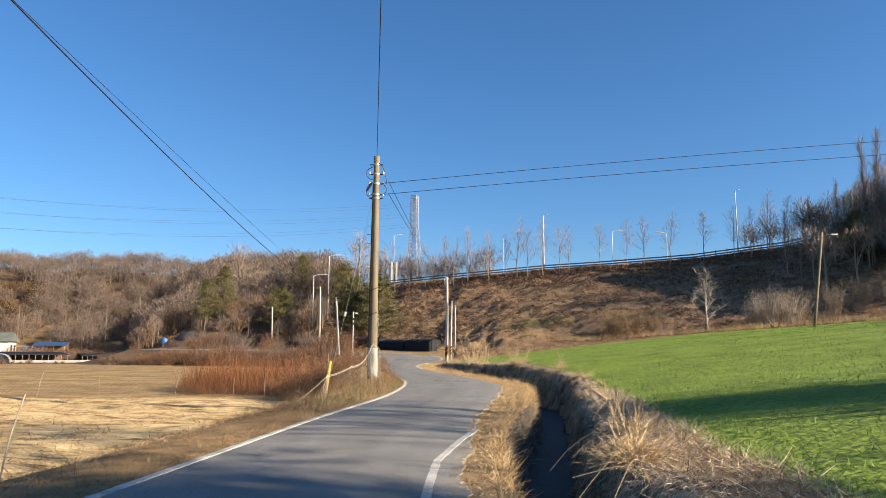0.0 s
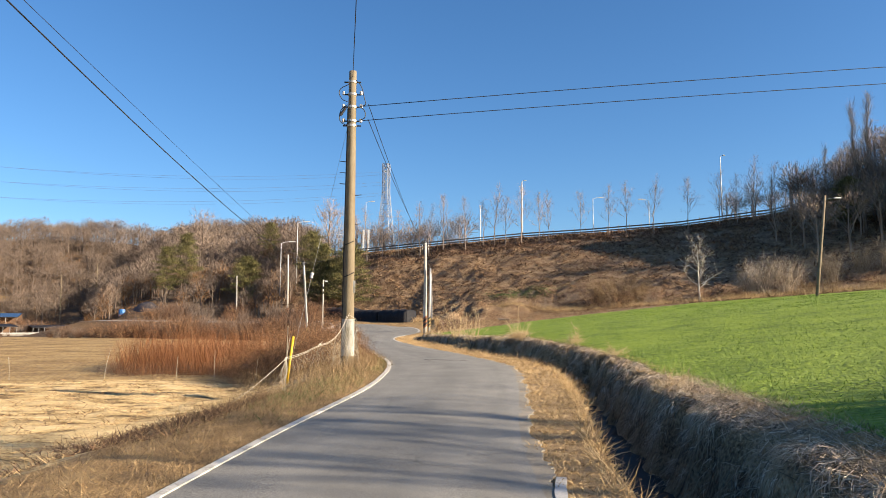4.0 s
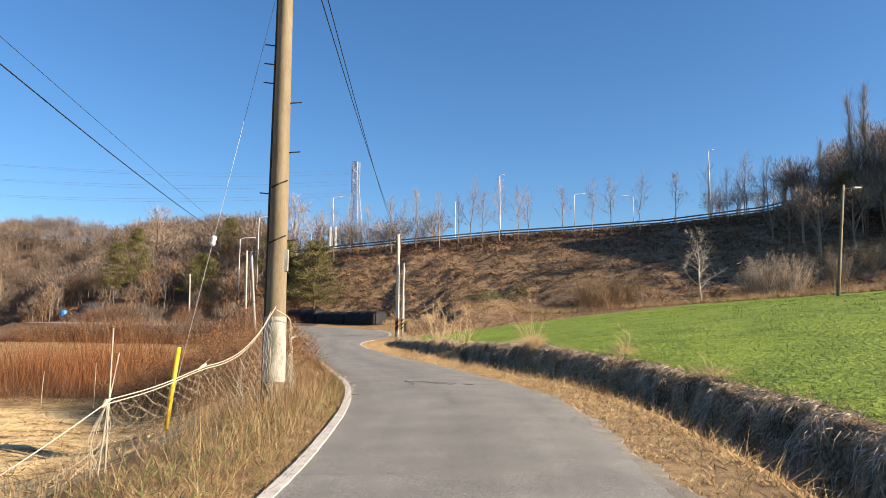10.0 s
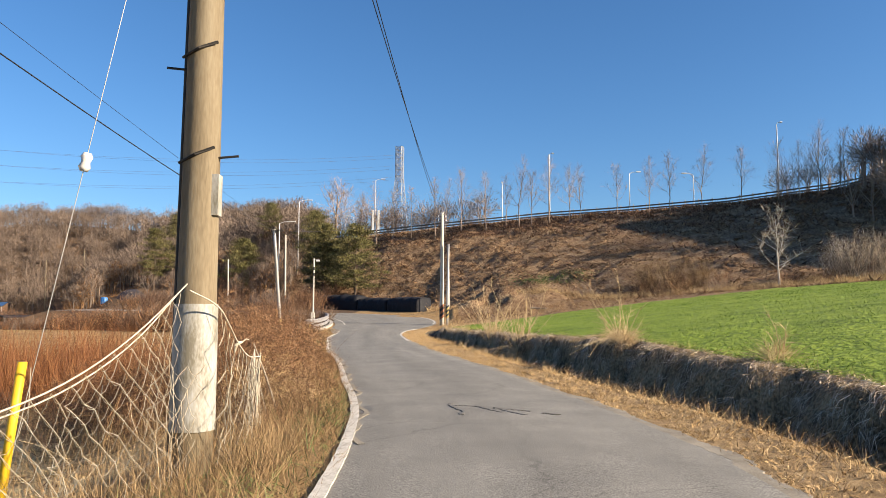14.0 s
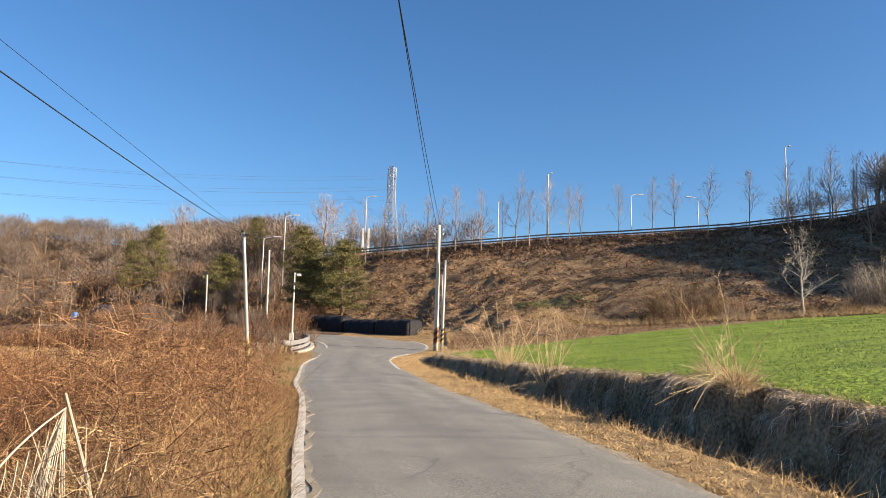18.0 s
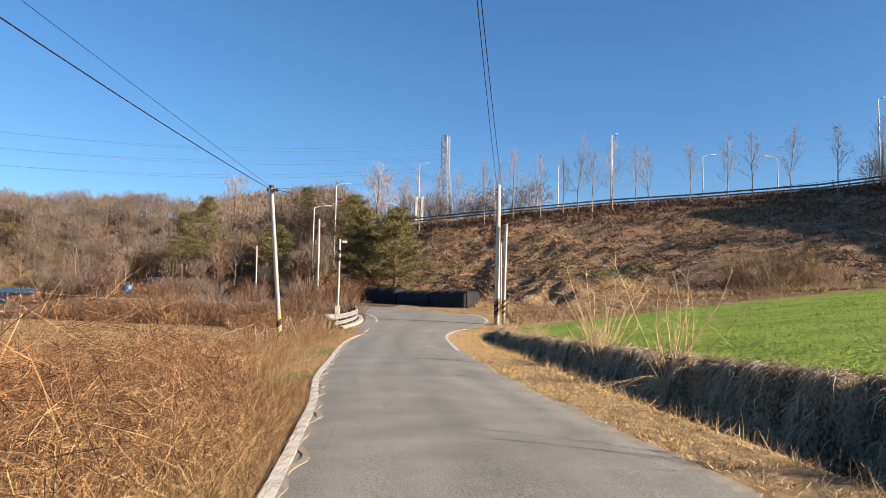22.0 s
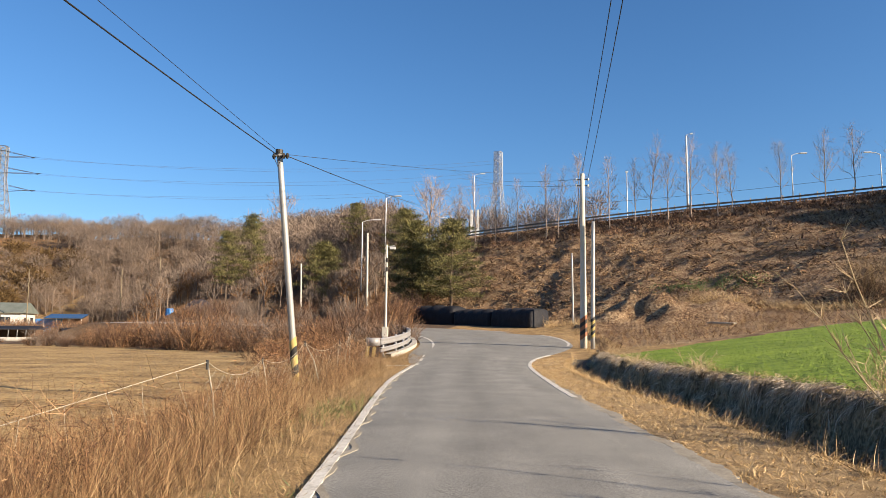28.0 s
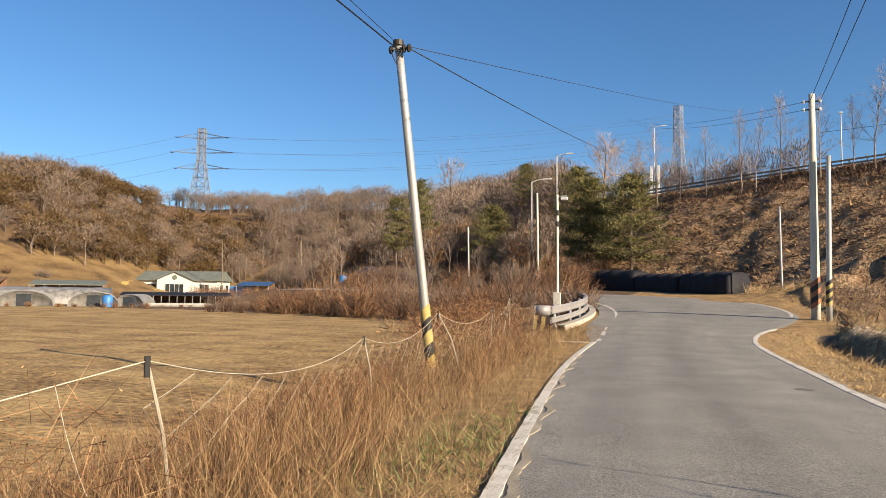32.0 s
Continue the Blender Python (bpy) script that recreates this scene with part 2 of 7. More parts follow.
BARK = mat("bark", [(0.3, (0.0675, 0.0488, 0.0338)), (0.6, (0.15, 0.112, 0.0825)), (0.8, (0.217, 0.173, 0.135))], 2.0, 0.9, 0.6, stretch=(3, 3, 0.6), depth=0.03)
NEEDLE = mat("pine_needles", [(0.2, (0.02, 0.022, 0.01)), (0.5, (0.1, 0.096, 0.033)), (0.8, (0.25, 0.212, 0.074))], 0.7, 0.7, 0, island=0.55)
CONCRETE = mat("weathered_pole_concrete", [(0.3, (0.0975, 0.075, 0.0465)), (0.5, (0.165, 0.131, 0.0825)), (0.7, (0.232, 0.195, 0.131))], 1.6, 0.85, 0.3, stretch=(3, 3, 0.5), depth=0.008, fine=12)
GALV = mat("galvanised_steel", [(0.3, (0.27, 0.27, 0.259)), (0.6, (0.383, 0.379, 0.364)), (0.8, (0.465, 0.458, 0.435))], 2.0, 0.5, 0.1, metal=0.45, stretch=(3, 3, 0.6), gloss=0.5)
PALEPOLE = mat("pale_pole_paint", [(0.3, (0.375, 0.345, 0.285)), (0.6, (0.48, 0.45, 0.39)), (0.8, (0.54, 0.517, 0.465))], 2.0, 0.7, 0.15, stretch=(3, 3, 0.6))
WRAP = mat("weathered_white_wrap", [(0.36, (0.165, 0.15, 0.112)), (0.46, (0.255, 0.244, 0.206)), (0.56, (0.315, 0.311, 0.285)), (0.7, (0.375, 0.371, 0.352))], 3.4, 0.6, 0.3, stretch=(2, 2, 0.7), depth=0.006)
VERGESOIL = mat("straw_littered_verge", [(0.3, (0.1, 0.062, 0.03)), (0.46, (0.25, 0.165, 0.08)), (0.6, (0.38, 0.265, 0.135)), (0.76, (0.48, 0.36, 0.2))], 5.0, 0.95, 0.9, fine=30, depth=0.03, mix=0.6)
POSTYELLOW = mat("bright_yellow_paint", [(0.3, (0.45, 0.27, 0.015)), (0.6, (0.585, 0.375, 0.0225)), (0.8, (0.637, 0.45, 0.045))], 3.0, 0.5, 0.1)
NAVYSHEET = mat("dark_sheet", [(0.3, (0.018, 0.017, 0.02)), (0.7, (0.045, 0.042, 0.05))], 1.5, 0.6, 0.3)
YELLOW = mat("yellow_paint", [(0.3, (0.28, 0.2, 0.06)), (0.6, (0.4, 0.3, 0.11)), (0.8, (0.46, 0.37, 0.18))], 3.0, 0.5, 0.1)
BLACKPAINT = mat("black_paint", [(0.3, (0.0112, 0.0112, 0.0112)), (0.7, (0.0375, 0.036, 0.0338))], 3.0, 0.6, 0.1)
RUSTRED = mat("faded_red_paint", [(0.3, (0.195, 0.0713, 0.0338)), (0.7, (0.315, 0.143, 0.075))], 3.0, 0.65, 0.1)
WIRE = mat("cable_rubber", [(0.3, (0.009, 0.009, 0.0105)), (0.7, (0.0225, 0.0225, 0.024))], 3.0, 0.6, 0)
DARKIRON = mat("dark_iron", [(0.3, (0.0225, 0.021, 0.0195)), (0.7, (0.0675, 0.06, 0.0525))], 4.0, 0.6, 0.1, metal=0.6)
PORCELAIN = mat("porcelain", [(0.3, (0.465, 0.458, 0.435)), (0.7, (0.6, 0.593, 0.57))], 3.0, 0.25, 0, gloss=0.5)
ROPE = mat("pale_rope", [(0.3, (0.3, 0.262, 0.195)), (0.7, (0.495, 0.45, 0.36))], 20.0, 0.9, 0.2, depth=0.004)
NETCORD = mat("net_cord", [(0.2, (0.21, 0.18, 0.128)), (0.8, (0.42, 0.375, 0.292))], 6.0, 0.9, 0, island=0.5)
BLACKNET = mat("black_shade_net", [(0.3, (0.0045, 0.0045, 0.00675)), (0.6, (0.0105, 0.0105, 0.0135)), (0.8, (0.0225, 0.0225, 0.027))], 1.2, 0.7, 0.6, fine=12, depth=0.05, lumps=0.15)
WHITEWALL = mat("white_render", [(0.3, (0.45, 0.435, 0.39)), (0.7, (0.585, 0.57, 0.525))], 0.8, 0.8, 0.1)
ROOF = mat("grey_green_roof", [(0.3, (0.0825, 0.0975, 0.0825)), (0.7, (0.15, 0.165, 0.143))], 1.0, 0.7, 0.3, depth=0.02)
DARKSILT = mat("dark_silt", [(0.3, (0.008, 0.009, 0.01)), (0.7, (0.022, 0.023, 0.024))], 1.5, 0.6, 0.3, fine=6, gloss=0.12, depth=0.02)
GLASS = mat("dark_glass", [(0.3, (0.015, 0.0188, 0.0225)), (0.7, (0.0375, 0.045, 0.0525))], 1.0, 0.1, 0, gloss=0.8)
BLUE = mat("blue_plastic", [(0.3, (0.0225, 0.12, 0.315)), (0.7, (0.045, 0.195, 0.45))], 1.0, 0.45, 0.1)
FILM = mat("greenhouse_film", [(0.35, (0.075, 0.075, 0.0713)), (0.5, (0.165, 0.161, 0.15)), (0.65, (0.247, 0.24, 0.225))], 1.3, 0.35, 0.3, gloss=0.5, depth=0.05)
BROWNWALL = mat("brown_boards", [(0.3, (0.09, 0.0525, 0.0338)), (0.7, (0.188, 0.112, 0.0675))], 1.2, 0.85, 0.2)
DULLSTEEL = mat("dull_tower_steel", [(0.3, (0.11, 0.115, 0.125)), (0.7, (0.2, 0.205, 0.215))], 0.3, 0.6, 0, metal=0.2)
LAMPSTEEL = mat("pale_lamp_steel", [(0.3, (0.42, 0.43, 0.44)), (0.7, (0.6, 0.6, 0.6))], 0.5, 0.5, 0)
TOWERSTEEL = mat("tower_steel", [(0.3, (0.24, 0.253, 0.27)), (0.7, (0.384, 0.395, 0.414))], 0.3, 0.6, 0, metal=0.2)
DARKRAIL = mat("dark_rail_steel", [(0.3, (0.05, 0.047, 0.045)), (0.7, (0.11, 0.105, 0.1))], 0.6, 0.6, 0.05, metal=0.2)
RAILSTEEL = mat("rail_steel", [(0.3, (0.195, 0.191, 0.188)), (0.7, (0.315, 0.307, 0.3))], 0.6, 0.55, 0.05, metal=0.3, gloss=0.4)
LINEALLOY = mat("dull_line_alloy", [(0.3, (0.045, 0.0488, 0.0562)), (0.7, (0.0825, 0.0863, 0.0938))], 0.3, 0.7, 0)

# ---- mesh helpers ----


def tri_mesh(name, V, T):
    """A mesh from arrays of corners and triangles."""
    V, T = np.asarray(V, dtype=np.float32), np.asarray(T, dtype=np.int32)
    me = bpy.data.meshes.new(name)
    me.vertices.add(len(V))
    me.vertices.foreach_set("co", V.ravel())
    me.loops.add(T.size)
    me.loops.foreach_set("vertex_index", T.ravel())
    me.polygons.add(len(T))
    me.polygons.foreach_set("loop_start", np.arange(0, T.size, 3, dtype=np.int32))
    me.update(calc_edges=True)
    return me


def solid(name, V, F, material, parent=None, label="", smooth=False):
    """One mesh object from corners and faces, under parent if given."""
    me = bpy.data.meshes.new(name)
    me.from_pydata([tuple(v) for v in V], [], F)
    if smooth:
        me.shade_smooth()
    me.materials.append(material)
    ob = new(name, me)
    if parent:
        ob.parent = parent
    if label:
        tagged(ob, label)
    return ob


def tri_thing(name, V, T, material, parent=None, smooth=False):
    me = tri_mesh(name, V, T)
    if smooth:
        me.shade_smooth()
    me.materials.append(material)
    ob = new(name, me)
    if parent:
        ob.parent = parent
    return ob


def join(*pieces):
    V, F, n = [], [], 0
    for v, f in pieces:
        V += list(v)
        F += [tuple(i + n for i in q) for q in f]
        n += len(v)
    return V, F


def box(x0, y0, z0, x1, y1, z1):
    V = [(x, y, z) for z in (z0, z1) for x, y in ((x0, y0), (x1, y0), (x1, y1), (x0, y1))]
    return V, [(3, 2, 1, 0), (4, 5, 6, 7), (0, 1, 5, 4), (1, 2, 6, 5), (2, 3, 7, 6), (3, 0, 4, 7)]


def bevel_box(x0, y0, z0, x1, y1, z1, b=0.02):
    bm = bmesh.new()
    v, f = box(x0, y0, z0, x1, y1, z1)
    vs = [bm.verts.new(p) for p in v]
    for q in f:
        bm.faces.new([vs[i] for i in q])
    bmesh.ops.bevel(bm, geom=bm.edges[:], offset=b, segments=2, affect="EDGES", profile=0.6)
    bm.verts.index_update()
    out = [tuple(p.co) for p in bm.verts], [tuple(p.index for p in q.verts) for q in bm.faces]
    bm.free()
    return out


def tube(points, radii, n=8, caps=True):
    """A round bar along points."""
    pts = [Vector(p) for p in points]
    if not hasattr(radii, "__len__"):
        radii = [radii] * len(pts)
    V, F = [], []
    ref = Vector((0.31, 0.2, 0.93)) if abs((pts[-1] - pts[0]).normalized().z) < 0.9 else Vector((1, 0.05, 0))
    for i, p in enumerate(pts):
        d = (pts[min(i + 1, len(pts) - 1)] - pts[max(i - 1, 0)]).normalized()
        a = d.cross(ref).normalized()
        b = d.cross(a)
        V += [tuple(p + (a * math.cos(k * math.tau / n) + b * math.sin(k * math.tau / n)) * radii[i]) for k in range(n)]
    for i in range(len(pts) - 1):
        F += [(i * n + k, i * n + (k + 1) % n, (i + 1) * n + (k + 1) % n, (i + 1) * n + k) for k in range(n)]
    if caps:
        F += [tuple(range(n - 1, -1, -1)), tuple((len(pts) - 1) * n + k for k in range(n))]
    return V, F


def sag(a, b, drop, n=14):
    a, b = Vector(a), Vector(b)
    return [a.lerp(b, i / n) - Vector((0, 0, 4 * drop * (i / n) * (1 - i / n))) for i in range(n + 1)]


def slivers(P, D, L, W, bend, rng):
    """Plain tapered slivers, one triangle each, for what is small or far."""
    n = len(P)
    D = D / np.linalg.norm(D, axis=1)[:, None]
    side = np.cross(D, rng.normal(size=(n, 3)))
    side *= (W / 2 / (np.linalg.norm(side, axis=1) + 1e-9))[:, None]
    V = np.stack([P - side, P + side, P + D * L[:, None] + bend], axis=1).reshape(-1, 3)
    return V, np.arange(3 * n).reshape(n, 3)


def strands(P, D, L, W, bend, rng, flat=None):
    """Tapered ribbons with a bend, as arrays: three triangles each."""
    n = len(P)
    D = D / np.linalg.norm(D, axis=1)[:, None]
    side = np.cross(D, rng.normal(size=(n, 3)) if flat is None else flat)
    side /= np.linalg.norm(side, axis=1)[:, None] + 1e-9
    side *= (W / 2)[:, None]
    mid = P + D * (L * 0.55)[:, None] + bend * 0.3
    tip = P + D * L[:, None] + bend
    V = np.stack([P - side, P + side, mid - side * 0.7, mid + side * 0.7, tip], axis=1).reshape(-1, 3)
    base = (np.arange(n) * 5)[:, None, None]
    T = (base + np.array([[0, 1, 3], [0, 3, 2], [2, 3, 4]])[None]).reshape(-1, 3)
    return V, T


def stack(parts):
    Vs, Ts, n = [], [], 0
    for V, T in parts:
        Vs.append(V)
        Ts.append(np.asarray(T) + n)
        n += len(V)
    return np.concatenate(Vs), np.concatenate(Ts)


def as_tris(V, F):
    T = []
    for q in F:
        T += [(q[0], q[i], q[i + 1]) for i in range(1, len(q) - 1)]
    return np.array(V, dtype=float), np.array(T, dtype=int)


# ---- the lie of the land ----
ROAD_L = ((-60, -4.5), (-6, -2.3), (0, -1.8), (5, -1.4), (8, -1.2), (12, -0.92), (14.6, -0.6), (17.2, -0.25), (19.6, 0.04), (23, 0.18), (25.5, 0.22), (28, 0.1), (30.5, -0.12), (33.5, -0.7), (36.5, -1.13), (42.5, -2.15), (44.2, -2.65), (49.2, -3.38), (54.2, -4.17), (58.4, -4.77), (62, -5.15), (66, -5.45), (70, -5.7), (80, -6.5), (100, -8), (3000, -8))
ROAD_R = ((-60, -0.6), (-6, 1.8), (0, 1.95), (5, 2.05), (9, 2.25), (12.5, 2.42), (15.5, 2.82), (19.9, 3.43), (22.7, 3.72), (25, 3.95), (27, 4.0), (29.3, 3.73), (31.2, 3.44), (33, 3.14), (35, 2.86), (38, 2.38), (42, 1.67), (45.5, 1.02), (49.6, 0.52), (54.7, -0.09), (60, -0.65), (64, -0.98), (67.5, -1.25), (69, -1.24), (71, -1.0), (73.5, -0.4), (76.5, 0.45), (80, 0.95), (100, 1.2), (3000, 1.2))
DITCH_L = ((-60, 0.6), (-6, 2.6), (0, 2.62), (4.5, 2.62), (7, 2.74), (10, 2.9), (13, 3.33), (16, 3.92), (19.3, 4.45), (24, 5.02), (27, 5.14), (30, 4.85), (33.7, 4.18), (37.3, 3.72), (41, 3.15), (44.7, 2.62), (48, 2.3), (53.8, 1.6), (58, 0.95), (63, 0.4), (68, 0.2), (71, 0.5), (76, 1.5), (80, 2.0), (3000, 2.2))
BANK = ((-60, 2.4), (-6, 3.9), (0, 4.0), (6, 4.3), (10, 4.9), (16, 6.0), (21, 6.8), (26.7, 7.5), (30.3, 7.3), (32.5, 6.9), (37, 5.9), (41, 5.4), (44, 4.8), (48.5, 3.9), (54, 3.1), (60, 2.4), (66, 1.8), (71, 1.9), (76, 2.6), (80, 3.2), (3000, 3.4))
ROAD_Z = ((-60, -0.2), (0, -0.15), (12, -0.12), (25, 0), (35, 0.04), (60, 0.02), (68, 0.02), (80, 0.45), (100, 1.1), (125, 1.85), (200, 4))
BANK_Z = ((-60, 0), (5, 0.05), (15, 0.1), (21, 0.12), (28, 0.32), (37, 0.75), (45, 0.62), (60, 0.5), (70, 0.4), (75, 0.5), (100, 1.3), (130, 2))
LEFT_Z = ((-60, -1.0), (40, -1.1), (60, -0.75), (90, -0.75), (130, -0.9), (190, -1.0), (260, 1))
TAIL = ((-70, 118), (-42, 115), (-26, 110), (-17, 104), (-12, 98), (-8.9, 91.5), (-7, 84))
CROP_GAP = (0.95, 0.85, 0.45, 0.1)
NOTCHES = ((8.4, 0.2), (13.3, 0.16), (18.6, 0.22), (24.1, 0.18), (27.6, 0.2), (31.1, 0.34), (36.4, 0.34), (40.2, 0.2), (44.4, 0.26), (50.2, 0.22), (55.6, 0.2), (60.8, 0.2))
# hill and embankment: x, foot y, foot z, crest y, crest z
HILL = ((-400, 120, 0, 220, 36), (-300, 150, 0, 240, 32), (-200, 210, 0, 300, 35), (-187, 211, 0, 300, 35.5), (-172, 212, -0.3, 298, 33), (-154, 213, -0.4, 296, 35.5), (-140, 214, -0.5, 295, 34.5), (-126, 212, -0.5, 292, 34.5), (-110, 209, -0.5, 288, 32.5), (-100, 206, -0.5, 286, 31), (-85, 192, 0.0, 271, 32), (-75, 170, 3.0, 262, 30), (-55, 142, 3.6, 236, 27.5), (-35, 142, 2.2, 188, 20.5), (-22, 133, 2.2, 166, 16.5), (-12, 125, 2.0, 158, 16.7), (0, 116, 1.9, 154, 17.6), (10, 106, 2.2, 151, 18.3), (22, 99, 3.0, 148, 19.2), (34, 91, 4.0, 144, 19.6), (50, 85, 5.4, 137, 20.2), (66, 80, 7.5, 132, 22), (78, 76, 9, 126, 24.5), (95, 72, 12, 118, 34), (140, 60, 14, 104, 40), (400, 30, 16, 100, 60))


def straw_edge(x):
    """How far north the straw-strewn field reaches at x."""
    return np.interp(x, [-40, -20, -10, -6.2, -4.6], [31.0, 33.0, 35.2, 33.4, 30.5])


def eased(table, reach=1.7):
    """The same line with its corners rounded off."""
    ys = np.arange(-60, 100.1, 0.5)
    a, b = [r[0] for r in table], [r[1] for r in table]
    xs = sum(np.interp(ys + o, a, b) for o in np.linspace(-reach, reach, 9)) / 9
    return tuple(zip(ys.tolist(), xs.tolist())) + (table[-1],)


def line(table, y):
    return np.interp(y, [r[0] for r in table], [r[1] for r in table])


ROAD_L, ROAD_R, DITCH_L, BANK = (eased(t) for t in (ROAD_L, ROAD_R, DITCH_L, BANK))


def hill(x, k):
    return np.interp(x, [r[0] for r in HILL], [r[k] for r in HILL])


def smooth(t):
    t = np.clip(t, 0, 1)
    return t * t * (3 - 2 * t)


def wave(x, y, s):
    return np.sin(x * s + 1.3 * np.sin(y * s * 0.7)) * np.cos(y * s * 0.9 + 1.1 * np.sin(x * s * 0.6 + 2))


def knoll(x, y):
    """The near wooded hill: its height, and how far down its front a spot lies."""
    u, v = (x + 198) * 0.69 + (y - 203) * 0.72, (x + 198) * -0.72 + (y - 203) * 0.69
    deep = np.interp(u, [-20, 0, 20, 46, 80], [108, 104, 92, 62, 42])
    q = -v / deep
    front = np.interp(q, [0, 0.25, 0.55, 0.8, 1.0], [1, 0.76, 0.34, 0.11, 0])
    tall = np.where(u > 0, np.exp(-(u / 50) ** 2), np.exp(-(u / 130) ** 2))
    return 36 * tall * np.where(v > 0, np.exp(-(v / 60) ** 2), front), np.where(v > 0, 0, q)


def land(x, y):
    """Height of the ground at x, y (arrays or numbers)."""
    x, y = np.asarray(x, dtype=float), np.asarray(y, dtype=float)
    g, b = line(ROAD_Z, y), line(BANK_Z, y)
    l, dl, bt = line(ROAD_L, y), line(DITCH_L, y), line(BANK, y)
    left = g - smooth((l - x - 0.9) / 4.4) * (g - line(LEFT_Z, y)) + 0.05 * wave(x, y, 1.9) * smooth((l - x - 0.5) / 2) + (0.07 * wave(x, y, 1.5) + 0.05 * wave(x, y, 3.1)) * smooth((l - x - 3) / 2) * smooth((36 - y) / 4)
    near = smooth((y - line(TAIL, x) + 4) / 3.5) * smooth((x + 60) / 10)
    left = left * (1 - near) + g * near
    deep = smooth((72.5 - y) / 4)
    w = (x - dl) / (bt - dl)
    w = w - (0.085 * wave(y * 0 + 3, y, 2.1) + 0.05 * np.sin(y * 4.7 + 1 + np.sin(y * 1.3)) + 0.025 * np.sin(y * 9.1)) * smooth(w * 2.2) * smooth((1.25 - w) * 3)
    for y0, cut in NOTCHES:
        w = w - cut * np.exp(-((y - y0) / 0.2) ** 2) * smooth((w - 0.3) * 3) * smooth((1.5 - w) * 2)
    prof = np.interp(w, [0, 0.07, 0.13, 0.2, 0.5, 0.62, 0.72, 0.8, 0.88, 1.0], [0, -0.75, -1.15, -1.22, -1.22, -0.95, -0.5, -0.15, -0.02, 0])
    mid = g + deep * prof + smooth((w - 0.5) / 0.35) * (b - g) + 0.05 * wave(x, y, 2.7) * smooth(w * 6) * deep
    off = np.maximum(x - bt, 0)
    right = b + 14 * (1 - np.exp(-0.118 * off / 14)) + 0.04 * wave(x, y, 1.1) * smooth(off)
    z = np.where(x < l, left, np.where(x < dl, g, np.where(x < bt, mid, right)))
    yf, zf, yc, zc = (hill(x, k) for k in (1, 2, 3, 4))
    t = np.clip((y - yf) / (yc - yf), 0, 1)
    up = zf + (zc - zf) * (0.25 * smooth(t) + 0.75 * t ** 1.12) + (0.35 * wave(x, y, 0.5) + 0.25 * wave(x, y, 1.3)) * smooth(t * 6) * smooth((1 - t) * 8)
    over = np.where(x > -24, smooth((y - yc - 32) / 60) * 10, 0) + smooth((y - yc - 60) / 500) * 18
    up = up - over
    # bump and tall ridge out of view, added to shade the embankment
    up = up + 3 * np.exp(-((x - 92) / 9.5) ** 2 - ((y - 108) / 10.5) ** 2)
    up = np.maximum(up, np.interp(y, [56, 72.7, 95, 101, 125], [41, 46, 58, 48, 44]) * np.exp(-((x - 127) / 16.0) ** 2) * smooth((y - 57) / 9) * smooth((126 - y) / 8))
    z = z + (2.3 + 0.9 * wave(x, y, 0.8) + 0.6 * wave(x, y, 1.7)) * np.exp(-((x - 10) / 7.5) ** 2 - ((y - 100.0) / 3.4) ** 2)
    s = smooth((y - yf + 7) / 9)
    return z * (1 - s) + up * s + knoll(x, y)[0]


# ---- ground sheet ----
OFFS = [0.0, 0.12, 0.3, 0.5, 0.75, 1.0, 1.3, 1.7, 2.1, 2.6, 3.1, 3.7, 4.4, 5.2, 6.1, 7.1, 8.2, 9.4, 10.8, 12.4, 14.2, 16.2, 18.5, 21, 24, 27, 30, 33, 36, 39.5, 43, 47, 51, 55, 60, 65, 70, 76, 82, 90, 100, 112, 125, 140, 150, 160, 170, 180, 190, 200, 210, 220, 232, 245, 260, 280, 310, 380, 500, 700, 1100, 2600]
ROWS = sorted(set([-1500, -800, -400, -200, -120, -80] + list(np.arange(-60, -8, 2.0)) + list(np.arange(-8, 76, 0.3)) + list(np.arange(76, 132, 1.0)) + list(np.arange(132, 200, 2.0)) + list(np.arange(200, 290, 6.0)) + [300, 330, 370, 430, 520, 700, 1000, 1600, 2800]))
rows_y = np.array(ROWS)
cols = []
for o in reversed(OFFS):
    cols.append(line(ROAD_L, rows_y) - o)
for k in range(1, 7):
    cols.append(line(ROAD_L, rows_y) + (line(ROAD_R, rows_y) - line(ROAD_L, rows_y)) * k / 7)
for k in range(0, 5):
    cols.append(line(ROAD_R, rows_y) + (line(DITCH_L, rows_y) - line(ROAD_R, rows_y)) * k / 5)
for k in (0, 0.035, 0.07, 0.1, 0.13, 0.2, 0.3, 0.4, 0.48, 0.54, 0.59, 0.64, 0.69, 0.74, 0.79, 0.84, 0.89, 0.95):
    cols.append(line(DITCH_L, rows_y) + (line(BANK, rows_y) - line(DITCH_L, rows_y)) * k)
for o in OFFS:
    cols.append(line(BANK, rows_y) + o)
GX = np.stack(cols, axis=1)
GY = np.repeat(rows_y[:, None], GX.shape[1], axis=1)
GZ = land(GX, GY)
ROADCOLS = (len(OFFS) - 1, len(OFFS) + 6)
GZ[:, ROADCOLS[0] + 1:ROADCOLS[1]] -= 0.06
nr, nc = GX.shape
gv = np.stack([GX, GY, GZ], axis=2).reshape(-1, 3)
idx = np.arange(nr * nc).reshape(nr, nc)
quads = np.stack([idx[:-1, :-1], idx[:-1, 1:], idx[1:, 1:], idx[1:, :-1]], axis=2).reshape(-1, 4)
tris = np.concatenate([quads[:, [0, 1, 2]], quads[:, [0, 2, 3]]], axis=0)
ground_me = tri_mesh("ground", gv, tris)
